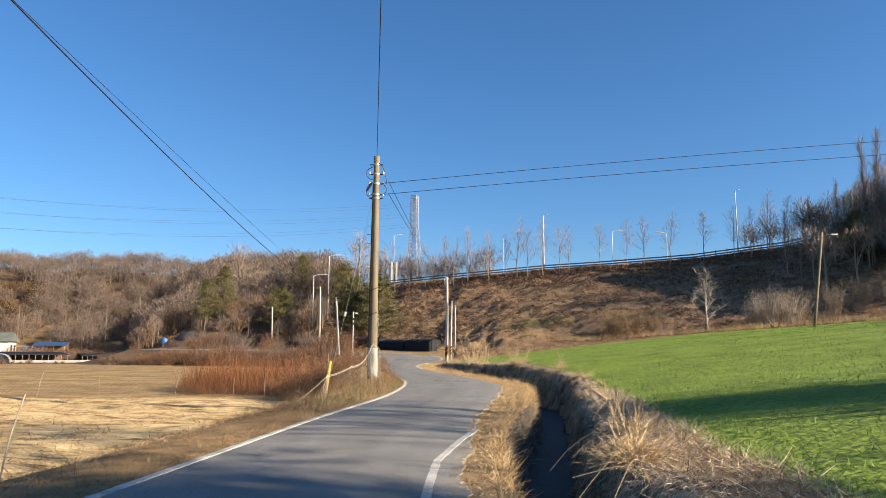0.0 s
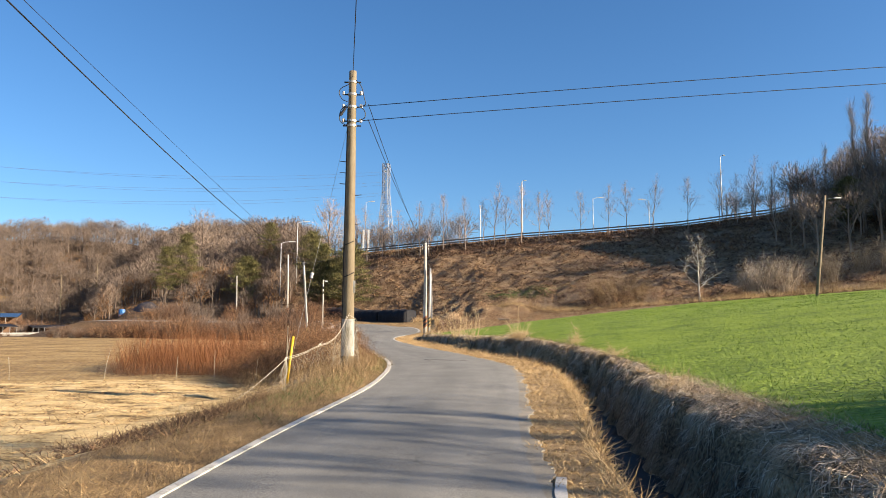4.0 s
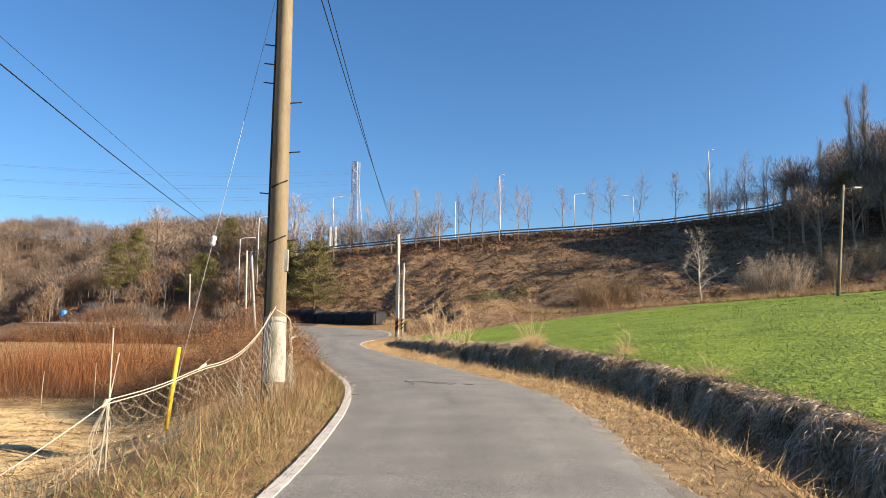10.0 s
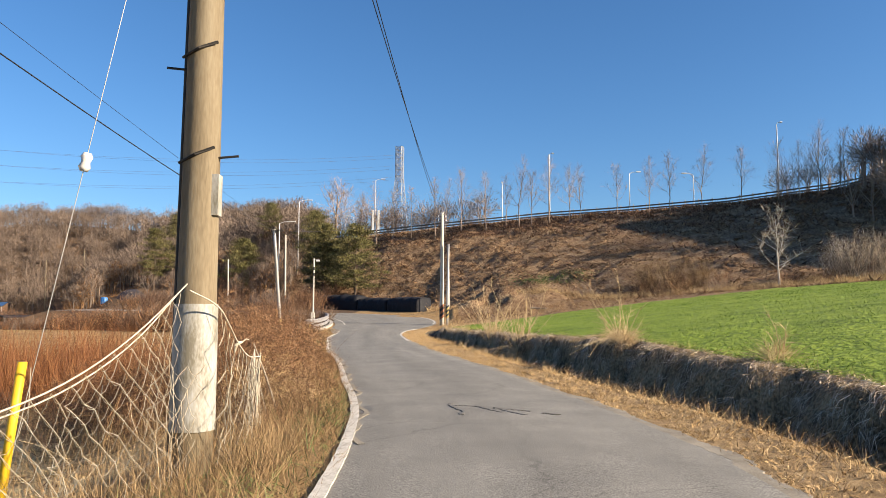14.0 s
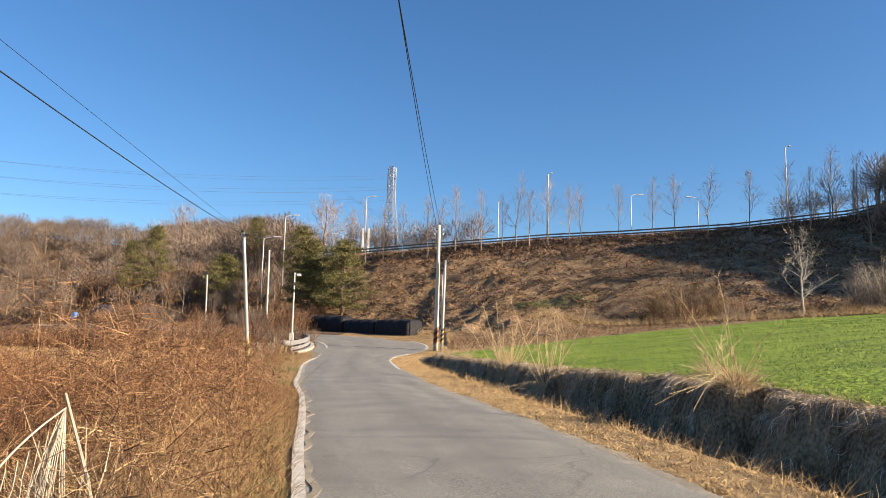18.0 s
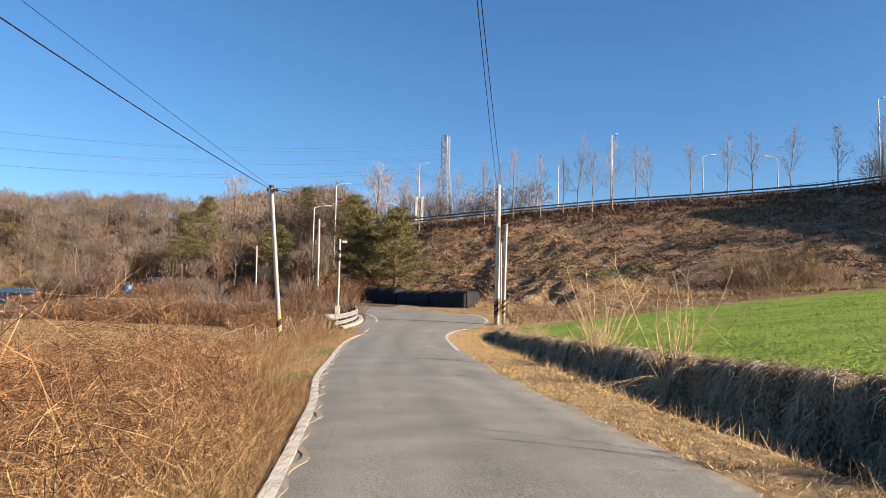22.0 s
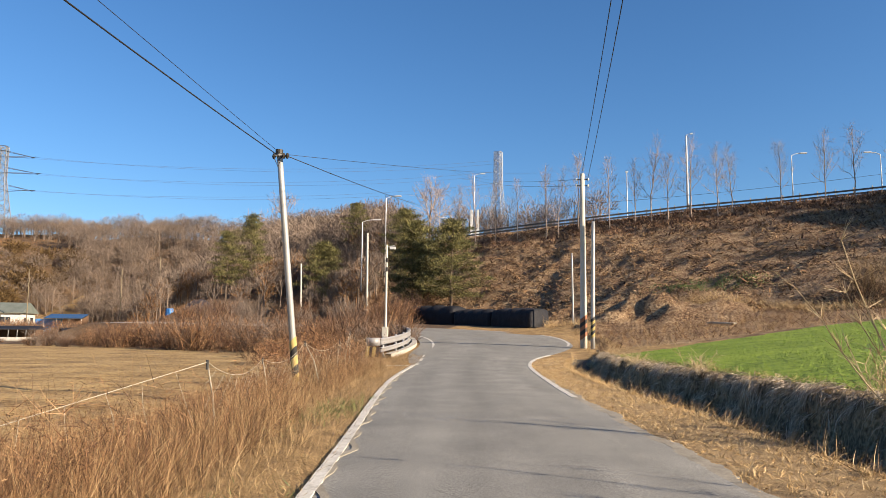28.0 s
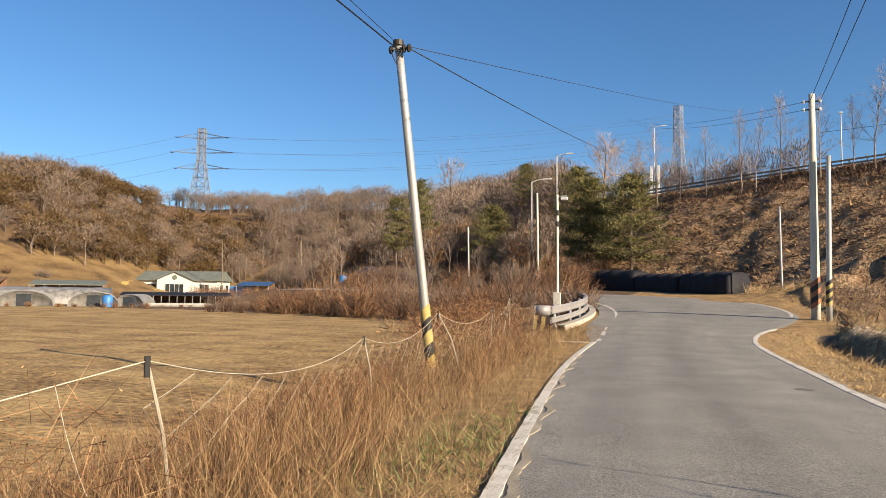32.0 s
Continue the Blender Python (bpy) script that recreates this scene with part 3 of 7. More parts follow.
for m in (SOIL, STRAW_FIELD, FALLOW, DITCH, CROP_SOIL, SLOPE, WOODFLOOR, BANKSOIL, MEADOW, VERGESOIL):
    ground_me.materials.append(m)
cen = gv[tris].mean(axis=1)
cx, cy = cen[:, 0], cen[:, 1]
cl, cd, cb = line(ROAD_L, cy), line(DITCH_L, cy), line(BANK, cy)
zone = np.zeros(len(cen), dtype=np.int32)
zone[(cx < cl - 2.4) & (cy < straw_edge(cx))] = 1
zone[(cx < cl - 2.6) & (cy >= straw_edge(cx))] = 2
zone[(cx > line(ROAD_R, cy)) & (cx < cd) & (cy < 72)] = 9
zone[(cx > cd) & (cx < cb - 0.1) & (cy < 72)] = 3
zone[(cx > cd + 0.46 * (cb - cd)) & (cx < cb + 0.3) & (cy < 72)] = 7
field_far = np.interp(cx, [1.6, 10, 20, 34, 50, 66, 90], [68.5, 76, 81, 86, 80, 75.5, 70])
zone[(cx > cb + np.interp(cy, [0, 8, 16, 22], CROP_GAP)) & (cy < field_far) & (cx < 120)] = 4
cyf = hill(cx, 1)
zone[(cy > field_far) & (cx > 3.5) & (cy < cyf) & (cy > 74)] = 5
zone[(cy > cyf - 4) & (cx > -26)] = 5
zone[(cy > cyf - 4) & (cx <= -26)] = 6
kz, kq = knoll(cx, cy)
zone[(cx < -9.5) & (cx > -75) & (cy > np.interp(cx, [q[0] for q in TAIL], [q[1] for q in TAIL]) - 5) & (cy < cyf)] = 6
zone[(kz > 1.0) & (kq > 0.56) & (cx < -105)] = 8
zone[(kz > 1.0) & (kq <= 0.56) & (cx < -60)] = 6
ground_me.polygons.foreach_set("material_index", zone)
ground_me.shade_smooth()
ground = tagged(new("ground", ground_me), "farmland ground with tan fallow field, green crop field, ditch and scrubby slope", "ground", kind="structure")

# ---- road ----
EDGE_L = [(x, y) for y, x in ROAD_L if -60 <= y <= 66] + [(-6.3, 70), (-6.9, 74), (-7.2, 79), (-8.1, 84.5), (-9.7, 91.5), (-12.6, 98), (-17, 104), (-26, 110), (-40, 114.8), (-50, 116.2)]
EDGE_R = [(x, y) for y, x in ROAD_R if -60 <= y <= 76.5] + [(0.95, 79.5), (1.2, 83), (1.0, 89), (0.1, 95.5), (-3.2, 103), (-9, 109.5), (-19, 116), (-38, 122), (-48, 123.4)]


def resample(pts, n):
    P = np.array(pts, dtype=float)
    d = np.concatenate([[0], np.cumsum(np.linalg.norm(np.diff(P, axis=0), axis=1))])
    s = np.linspace(0, d[-1], n)
    out = np.stack([np.interp(s, d, P[:, k]) for k in range(P.shape[1])], axis=1)
    return out


def rounded(pts, times=2):
    P = [np.array(p, dtype=float) for p in pts]
    for _ in range(times):
        Q = [P[0]]
        for a, b in zip(P, P[1:]):
            Q += [a * 0.75 + b * 0.25, a * 0.25 + b * 0.75]
        P = Q + [P[-1]]
    return P


def road_height(y):
    return float(line(ROAD_Z, y))


a_rows, b_rows = [], []
for y in np.arange(-60, 66.01, 0.5):
    a_rows.append((float(line(ROAD_L, y)), y))
    b_rows.append((float(line(ROAD_R, y)), y))
tail_l = resample(rounded(EDGE_L[-11:]), 90)[1:]
tail_r = resample(rounded([(float(line(ROAD_R, 66)), 66)] + [p for p in EDGE_R if p[1] > 67]), 90)[1:]
a_rows += [tuple(p) for p in tail_l]
b_rows += [tuple(p) for p in tail_r]
rv, rf, K = [], [], 10
for (ax, ay), (bx, by) in zip(a_rows, b_rows):
    for k in range(K + 1):
        f = k / K
        x, y = ax + (bx - ax) * f, ay + (by - ay) * f
        rv.append((x, y, road_height(y) + 0.012 + 0.035 * (1 - (2 * f - 1) ** 2)))
for i in range(len(a_rows) - 1):
    for k in range(K):
        rf.append((i * (K + 1) + k, i * (K + 1) + k + 1, (i + 1) * (K + 1) + k + 1, (i + 1) * (K + 1) + k))
road = tagged(solid("road", rv, rf, LANE, smooth=True), "narrow winding grey asphalt lane between field and ditch", "road", kind="structure")
mid = np.array([((ax + bx) / 2, (ay + by) / 2) for (ax, ay), (bx, by) in zip(a_rows, b_rows)])
gone = np.concatenate([[0], np.cumsum(np.linalg.norm(np.diff(mid, axis=0), axis=1))])
run_uv = road.data.uv_layers.new(name="run")
corner = np.empty(len(road.data.loops), dtype=np.int32)
road.data.loops.foreach_get("vertex_index", corner)
run_uv.data.foreach_set("uv", np.stack([corner % (K + 1) / K, gone[corner // (K + 1)]], axis=1).astype(np.float32).ravel())


def strip(name, pts, width, lift, material, label, category, n=200, side=1, jag=0.0, seed=1):
    """A flat strip that follows pts on the road's height, its width to one side."""
    rng = np.random.default_rng(seed)
    P = resample(pts, n)
    V, F = [], []
    for i, p in enumerate(P):
        d = P[min(i + 1, n - 1)] - P[max(i - 1, 0)]
        d /= np.linalg.norm(d)
        q = p + np.array([d[1], -d[0]]) * side * ((float(np.interp(p[1], [10, 18], width)) if type(width) is list else width) + rng.uniform(-jag, jag))
        p2 = p + np.array([d[1], -d[0]]) * side * rng.uniform(-jag, jag)
        V += [(p2[0], p2[1], road_height(p2[1]) + lift), (q[0], q[1], road_height(q[1]) + lift)]
        V += [(p2[0], p2[1], road_height(p2[1]) - 0.1), (q[0], q[1], road_height(q[1]) - 0.1)]
    for i in range(n - 1):
        a, b = i * 4, i * 4 + 4
        F += [(a, a + 1, b + 1, b), (a + 1, a + 3, b + 3, b + 1), (a + 2, a, b, b + 2)]
    ob = solid(name, V, F, material)
    return tagged(ob, label, category, kind="structure")


strip("edge_line_left", [(float(line(ROAD_L, y)) - float(np.interp(y, [10, 18], [0.01, 0.05])), y) for y in np.arange(-60, 66.6, 0.5)], [0.1, 0.12], 0.0295, LINE, "worn white edge line on the asphalt lane", "road marking", n=900, side=1, jag=0.004, seed=3)
strip("gravel_edge", [(float(line(ROAD_R, y)) + 0.05 + 0.05 * math.sin(y * 1.7) + 0.04 * math.sin(y * 4.1), y) for y in np.arange(-6, 61, 0.25)], 0.2, 0.0165, DUST, "pale dusty gravel along the asphalt's ragged edge", "gravel", n=900, side=-1, jag=0.035, seed=12)
strip("sandy_edge", [(float(line(ROAD_L, y)) - 0.03 + 0.08 - 0.05 * math.sin(y * 2.3) - 0.05 * math.sin(y * 5.3), y) for y in np.arange(27, 62, 0.25)], 0.075, 0.0262, DUST, "pale sand spilt along the lane's edge", "sand", n=400, side=1, jag=0.008, seed=13)
strip("edge_line_bend_left", [tuple(p) for p in resample(rounded([(-6.05, 73.2), (-6.2, 76), (-6.52, 79.2), (-7.5, 85.2), (-9.1, 91.3), (-12, 97.6)]), 60)], 0.13, 0.024, LINE, "white edge line round the bend", "road marking", n=80, side=1, jag=0.01, seed=5)
for k, (xa, ya, xb, yb) in enumerate(((-5.5, 66.9, -5.62, 68.3), (-5.7, 69.2, -5.85, 70.6), (-5.9, 71.3, -6.0, 72.5), (-6.5, 66.34, -5.5, 66.4))):
    strip(f"edge_line_dash_{k + 1}", [(xa, ya), (xb, yb)], 0.13, 0.026, LINE, "short white dash of the edge line", "road marking", n=12, side=1, jag=0.01, seed=30 + k)
strip("edge_line_right", [(1.6, -6), (1.72, 0), (1.78, 4), (1.87, 7), (2.2, 9.2), (2.5, 10.8)], 0.1, 0.026, LINE, "broken white edge line on the asphalt lane", "road marking", n=120, side=-1, jag=0.008, seed=6)
strip("edge_line_apex", [tuple(p) for p in resample(rounded([(-0.2, 55.2), (-0.42, 57.3), (-0.7, 60.5), (-1.02, 64.4), (-1.2, 68), (-1.12, 70.2), (-0.75, 72.3), (-0.3, 73.7)]), 50)], 0.13, 0.024, LINE, "white edge line round the inside of the bend", "road marking", n=60, side=-1, jag=0.01, seed=7)
strip("edge_line_far", [tuple(p) for p in resample(rounded([(0.85, 81), (1.1, 84), (0.9, 89.5), (0.0, 95.5), (-3.2, 102.6), (-9, 109)]), 50)], 0.14, 0.024, LINE, "white edge line of the far bend", "road marking", n=60, side=-1, jag=0.01, seed=8)

# ---- dark bed of the ditch ----
# flat near-black sheet over the ditch bottom, darker than the silt beneath
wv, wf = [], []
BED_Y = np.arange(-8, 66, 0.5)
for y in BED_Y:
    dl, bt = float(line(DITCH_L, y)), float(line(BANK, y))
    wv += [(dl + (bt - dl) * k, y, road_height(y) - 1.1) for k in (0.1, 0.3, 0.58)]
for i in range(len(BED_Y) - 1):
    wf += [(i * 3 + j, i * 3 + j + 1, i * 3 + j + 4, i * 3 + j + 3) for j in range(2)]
tagged(solid("ditch_bed", wv, wf, DARKSILT), "near-black silt sheet along the bottom of the ditch", "ditch", kind="structure")

# ---- poles and wires ----


def empty(name, label, category, group="", at=(0, 0, 0)):
    ob = new(name)
    ob.empty_display_size = 0.2
    ob.location = at
    return tagged(ob, label, category, group)


def shaft(base, top, r0, r1, n=14, steps=6):
    b, t = Vector(base), Vector(top)
    return tube([b.lerp(t, i / steps) for i in range(steps + 1)], [r0 + (r1 - r0) * i / steps for i in range(steps + 1)], n)


def stripes(pole, base, top, r, z0, z1, count, mats, slant=0.12):
    """Slanting warning bands round a pole, each a sleeve of its own."""
    b, t = Vector(base), Vector(top)
    for k in range(count):
        V, F, n = [], [], 14
        for e in (0, 1):
            for i in range(n):
                a = i * math.tau / n
                z = z0 + (z1 - z0) * (k + e) / count + slant * math.cos(a)
                c = b.lerp(t, (z - b.z) / (t.z - b.z))
                V.append((c.x + r * math.cos(a), c.y + r * math.sin(a), z))
        F = [(i, (i + 1) % n, n + (i + 1) % n, n + i) for i in range(n)]
        solid("warning_band", V, F, mats[k % 2], pole, smooth=True)


def cable(name, pts, r, material, label, category="cable"):
    v, f = tube(pts, r, 5)
    return tagged(solid(name, v, f, material, smooth=True), label, category)


# the concrete pole beside the lane
P1 = Vector((-1.055, 25.836, 0))
p1z = float(land(P1.x, P1.y)) - 0.25
pole = empty("utility_pole", "tall weathered concrete utility pole with white wrap on its foot", "utility pole")
v, f = shaft((P1.x, P1.y, p1z), (P1.x, P1.y, 9.2), 0.185, 0.115, 20, 12)
solid("shaft", v, f, CONCRETE, pole, "stained tan concrete shaft", True)
v, f = tube([(P1.x, P1.y, 0.36), (P1.x, P1.y, 0.9), (P1.x, P1.y, 1.46)], [0.195, 0.192, 0.187], 20, False)
solid("wrap", v, f, WRAP, pole, "scuffed white protective wrap", True)
for z in (7.45, 7.6, 8.05, 8.45, 8.85):
    r = 0.13 + (9.2 - z) * 0.008
    v, f = tube([(P1.x, P1.y, z - 0.035), (P1.x, P1.y, z + 0.035)], r, 16)
    solid("band", v, f, GALV, pole, "galvanised clamp band")
    for a in (0.0, math.pi):
        v, f = tube([(P1.x + math.cos(a) * r * 0.9, P1.y, z), (P1.x + math.cos(a) * (r + 0.13), P1.y, z)], 0.022, 6)
        solid("bolt", v, f, DARKIRON, pole)
for z in (7.62, 8.08, 8.5):
    for s in (-1, 1):
        x = P1.x + s * 0.27
        v, f = tube([(x, P1.y, z - 0.06), (x, P1.y, z - 0.03), (x, P1.y, z), (x, P1.y, z + 0.03), (x, P1.y, z + 0.06)], [0.03, 0.055, 0.035, 0.055, 0.03], 10)
        solid("insulator", v, f, PORCELAIN, pole, "pale porcelain spool insulator", True)
for i, z in enumerate((2.78, 3.6, 4.35, 5.25, 5.6, 5.95, 6.3)):
    s = (1, -1, 1, -1)[i % 4] if i < 3 else (-1 if i != 3 else 1)
    v, f = tube([(P1.x + s * 0.13, P1.y - 0.02, z), (P1.x + s * 0.34, P1.y - 0.02, z + 0.02)], 0.011, 6)
    solid("step_bolt", v, f, DARKIRON, pole)
for z in (2.78, 3.75):
    v, f = tube([(P1.x - 0.17, P1.y - 0.1, z - 0.06), (P1.x, P1.y - 0.186, z), (P1.x + 0.15, P1.y - 0.12, z + 0.08)], 0.014, 6)
    solid("step_bolt", v, f, DARKIRON, pole)
v, f = box(P1.x + 0.13, P1.y - 0.1, 2.25, P1.x + 0.19, P1.y + 0.02, 2.62)
solid("number_plate", v, f, WRAP, pole, "small white plate")
for s, pts in ((-1, [(-0.12, 8.75), (-0.38, 8.62), (-0.42, 8.45), (-0.3, 8.25), (-0.14, 8.2)]), (-1, [(-0.14, 8.1), (-0.36, 7.95), (-0.4, 7.6), (-0.22, 7.45), (-0.1, 7.5)]), (1, [(0.1, 8.9), (0.3, 8.7), (0.38, 8.3), (0.45, 8.1), (0.25, 8.05)]), (1, [(0.25, 8.05), (0.42, 7.9), (0.42, 7.68), (0.26, 7.62)])):
    v, f = tube([(P1.x + a, P1.y - 0.08, b) for a, b in rounded(pts, 2)], 0.014, 5)
    solid("jumper_lead", v, f, WIRE, pole)
v, f = tube([(P1.x - 0.2, P1.y - 0.08, 8.0), (P1.x - 0.36, P1.y - 0.1, 7.75)], 0.045, 8)
solid("connector_sleeve", v, f, WIRE, pole)
v, f = tube([(P1.x - 0.188, P1.y, 0.0), (P1.x - 0.16, P1.y, 4), (P1.x - 0.125, P1.y, 8.0)], 0.028, 8)
solid("cable_riser", v, f, DARKIRON, pole, "dark conduit up the shaft")

# pair of poles at the junction
def striped_pole(base, top, r0, r1, material, label, bands, band_mats):
    ob = empty("utility_pole", label, "utility pole", "poles at the junction")
    foot = Vector(base) + (Vector(base) - Vector(top)) * (0.3 / (top[2] - base[2]))
    vv, ff = shaft(foot, top, r0, r1)
    solid("shaft", vv, ff, material, ob, "", True)
    if bands:
        stripes(ob, base, top, r0 + 0.006, base[2] + bands[0], base[2] + bands[1], bands[2], band_mats, bands[3])
    return ob


P2, P3 = (1.583, 79.66, 0.5), (2.02, 79.2, 0.52)
p2 = striped_pole(P2, (1.583, 79.66, 9.97), 0.19, 0.12, PALEPOLE, "pale concrete utility pole with hazard bands on its foot", (0.5, 1.62, 5, 0.15), (RUSTRED, BLACKPAINT))
p3 = striped_pole(P3, (2.12, 79.3, 7.25), 0.115, 0.09, GALV, "slim pale steel pole with hazard bands beside the utility pole", (0.5, 1.55, 6, 0.09), (YELLOW, BLACKPAINT))
for z in (9.3, 9.65):
    v, f = tube([(1.3, 79.6, z), (1.86, 79.66, z)], 0.03, 6)
    solid("crossbar", v, f, DARKIRON, p2)
    for x in (1.27, 1.9):
        v, f = tube([(x, 79.62, z - 0.07), (x, 79.62, z), (x, 79.62, z + 0.07)], [0.03, 0.06, 0.03], 8)
        solid("insulator", v, f, PORCELAIN, p2)
striped_pole((2.8, 112, 1.75), (2.7, 112, 9.0), 0.1, 0.08, GALV, "thin grey steel pole at the foot of the slope", None, None)

# leaning steel pole in the field edge
PLB, PLT = (-7.42, 59.3, -0.62), (-7.74, 58.1, 5.99)
pl = striped_pole(PLB, PLT, 0.095, 0.075, GALV, "leaning galvanised steel pole with yellow and black bands", (0.45, 1.66, 5, 0.1), (YELLOW, BLACKPAINT))
v, f = tube([(PLT[0], PLT[1], 5.93), (PLT[0], PLT[1], 6.03)], 0.1, 12)
solid("cap", v, f, DARKIRON, pl)
for dx in (-0.12, 0.14, 0.24):
    v, f = tube([(PLT[0] + dx, PLT[1] - 0.05, 5.78), (PLT[0] + dx, PLT[1] - 0.05, 5.85), (PLT[0] + dx, PLT[1] - 0.05, 5.92)], [0.03, 0.055, 0.03], 8)
    solid("insulator", v, f, DARKIRON, pl)
v, f = tube([(PLT[0] - 0.15, PLT[1] - 0.05, 5.86), (PLT[0] + 0.28, PLT[1] - 0.05, 5.86)], 0.02, 6)
solid("bracket", v, f, GALV, pl)
v, f = tube([(PLT[0] - 0.1, PLT[1] - 0.1, 5.8), (PLT[0] + 0.02, PLT[1] - 0.12, 5.55), (PLT[0] + 0.12, PLT[1] - 0.1, 5.8)], 0.014, 5)
solid("drip_loop", v, f, WIRE, pl)

# pole with a white box at the guard rail
np_ob = empty("camera_pole", "slim pale steel pole with a small white box", "pole")
v, f = shaft((-8.9, 77.9, 0.2), (-8.92, 77.9, 5.85), 0.07, 0.055)
solid("shaft", v, f, PALEPOLE, np_ob, "", True)
for z, m in ((4.4, BLACKPAINT), (4.65, PALEPOLE), (4.9, BLACKPAINT)):
    v, f = tube([(-8.91, 77.9, z), (-8.91, 77.9, z + 0.24)], 0.064, 10, False)
    solid("band", v, f, m, np_ob)
v, f = bevel_box(-9.06, 77.7, 0.75, -8.74, 77.86, 1.45, 0.02)
solid("control_box", v, f, PALEPOLE, np_ob, "white metal control box")
v, f = tube([(-8.9, 77.9, 5.75), (-8.5, 77.9, 5.8)], 0.025, 6)
solid("arm", v, f, GALV, np_ob)
v, f = bevel_box(-8.75, 77.82, 5.6, -8.45, 77.98, 5.74, 0.02)
solid("camera_housing", v, f, PORCELAIN, np_ob, "white camera housing")


def plain_pole(base, top, r, material, label, group="", red=False):
    ob = empty("pole", label, "pole", group)
    vv, ff = shaft((base[0], base[1], base[2] - 0.5), top, r, r * 0.75, 8, 3)
    solid("shaft", vv, ff, material, ob, "", True)
    vv, ff = tube([(top[0] - 0.25, top[1], top[2] - 0.3), (top[0] + 0.25, top[1], top[2] - 0.3)], 0.035, 5)
    solid("crossbar", vv, ff, DARKIRON, ob)
    if red:
        stripes(ob, base, top, r + 0.01, base[2] + 0.3, base[2] + 1.8, 4, (RUSTRED, PALEPOLE), 0.1)
    return ob


plain_pole((-21.8, 128.3, 2.6), (-21.95, 128.3, 13.3), 0.16, PALEPOLE, "pale concrete pole with red bands on its foot", "", True)
plain_pole((-30.9, 130, 2.0), (-31.1, 130, 9.6), 0.12, PALEPOLE, "pale pole standing in scrub", "poles in the scrub")
for bx, by, tz in ((-75.2, 175, 15.1), (-83.9, 176, 12.6), (-73.8, 177, 12.4), (-112, 186, 13.5)):
    plain_pole((bx, by, float(land(bx, by))), (bx - 0.2, by, tz), 0.12, CONCRETE, "pale pole on the hillside", "hillside poles")
rp = plain_pole((40.43, 73.9, 4.3), (43.6, 77.0, 15.0), 0.17, CONCRETE, "leaning old concrete pole at the field edge")
v, f = tube([(43.5, 76.9, 14.6), (44.6, 76.5, 14.75)], 0.03, 6)
solid("lamp_arm", v, f, GALV, rp)
v, f = bevel_box(44.3, 76.35, 14.62, 44.95, 76.65, 14.76, 0.03)
solid("lamp_head", v, f, PORCELAIN, rp)

# wires
Q = (P1.x, P1.y)
for k, (z0, z1, z2) in enumerate(((8.08, 9.95, 11.6), (7.62, 9.25, 10.9))):
    cable("overhead_wire", sag((Q[0] + 0.3, Q[1], z0), (42, 26.4, z2), -0.25, 16), 0.0115, WIRE, "black overhead wire stretched across the field")
for dx, z in ((-0.1, 8.15), (0.25, 7.66)):
    cable("overhead_wire", sag((Q[0] + 0.5, Q[1], z), (1.583 + dx, 79.6, 9.5 if dx > 0 else 9.6), 0.55, 20), 0.0115, WIRE, "black overhead wire between utility poles")
cable("overhead_wire", sag((Q[0], Q[1], 9.0), (5.0, -30, 9.4), 0.5, 20), 0.0115, WIRE, "black overhead wire running above the lane")
for z0, z1, drop, r in ((5.86, 9.2, 1.45, 0.014), (5.96, 7.79, 0.41, 0.006)):
    cable("overhead_wire", sag((PLT[0], PLT[1], z0), (-3.7, -17, z1), drop, 28), r, WIRE, "black overhead wire above the field edge")
cable("overhead_wire", sag((PLT[0] + 0.24, PLT[1], 5.85), (-8.2, 152, 20.5), 1.2, 24), 0.012, WIRE, "black overhead wire rising to the embankment")
cable("overhead_wire", sag((PLT[0] + 0.2, PLT[1], 5.9), (6, 152, 27), 0.8, 24), 0.007, WIRE, "thin overhead wire rising to the embankment")
for z in (9.3, 9.65):
    cable("overhead_wire", sag((1.3, 79.6, z), (-14, 150, 17 + z), 0.9, 20), 0.010, WIRE, "black overhead wire rising to the embankment")
cable("overhead_wire", sag((1.86, 79.66, 8.3), (43.2, 76.8, 14.0), 0.9, 20), 0.009, WIRE, "thin dark wire sagging across the slope")

# guy wire with insulator, yellow marker
guy = empty("guy_wire", "thin steel guy wire with white insulator and yellow sleeve", "guy wire")
ga, gb = Vector((-1.15, 25.8, 7.55)), Vector((-2.95, 26.25, -0.45))
v, f = tube([ga.lerp(gb, i / 4) for i in range(5)], 0.0045, 5)
solid("strand", v, f, GALV, guy)
gm = ga.lerp(gb, 0.595)
ax = (gb - ga).normalized()
v, f = tube([gm - ax * 0.09, gm - ax * 0.05, gm, gm + ax * 0.05, gm + ax * 0.09], [0.034, 0.055, 0.04, 0.055, 0.034], 10)
solid("insulator", v, f, PORCELAIN, guy, "white porcelain strain insulator", True)
v, f = tube([(-2.93, 26.2, -0.62), (-2.84, 26.17, 0.2), (-2.75, 26.15, 0.92)], 0.042, 10)
solid("sleeve", v, f, POSTYELLOW, guy, "bright yellow plastic guard sleeve", True)

# ---- guard rail at the bend ----
rail = empty("guard_rail", "low galvanised guard rail with a hazard-striped end", "guard rail")
gpath = resample(rounded([(-7.75, 71.3), (-7.6, 74), (-7.75, 78), (-8.3, 82.5), (-9.6, 88), (-11.5, 93)]), 60)


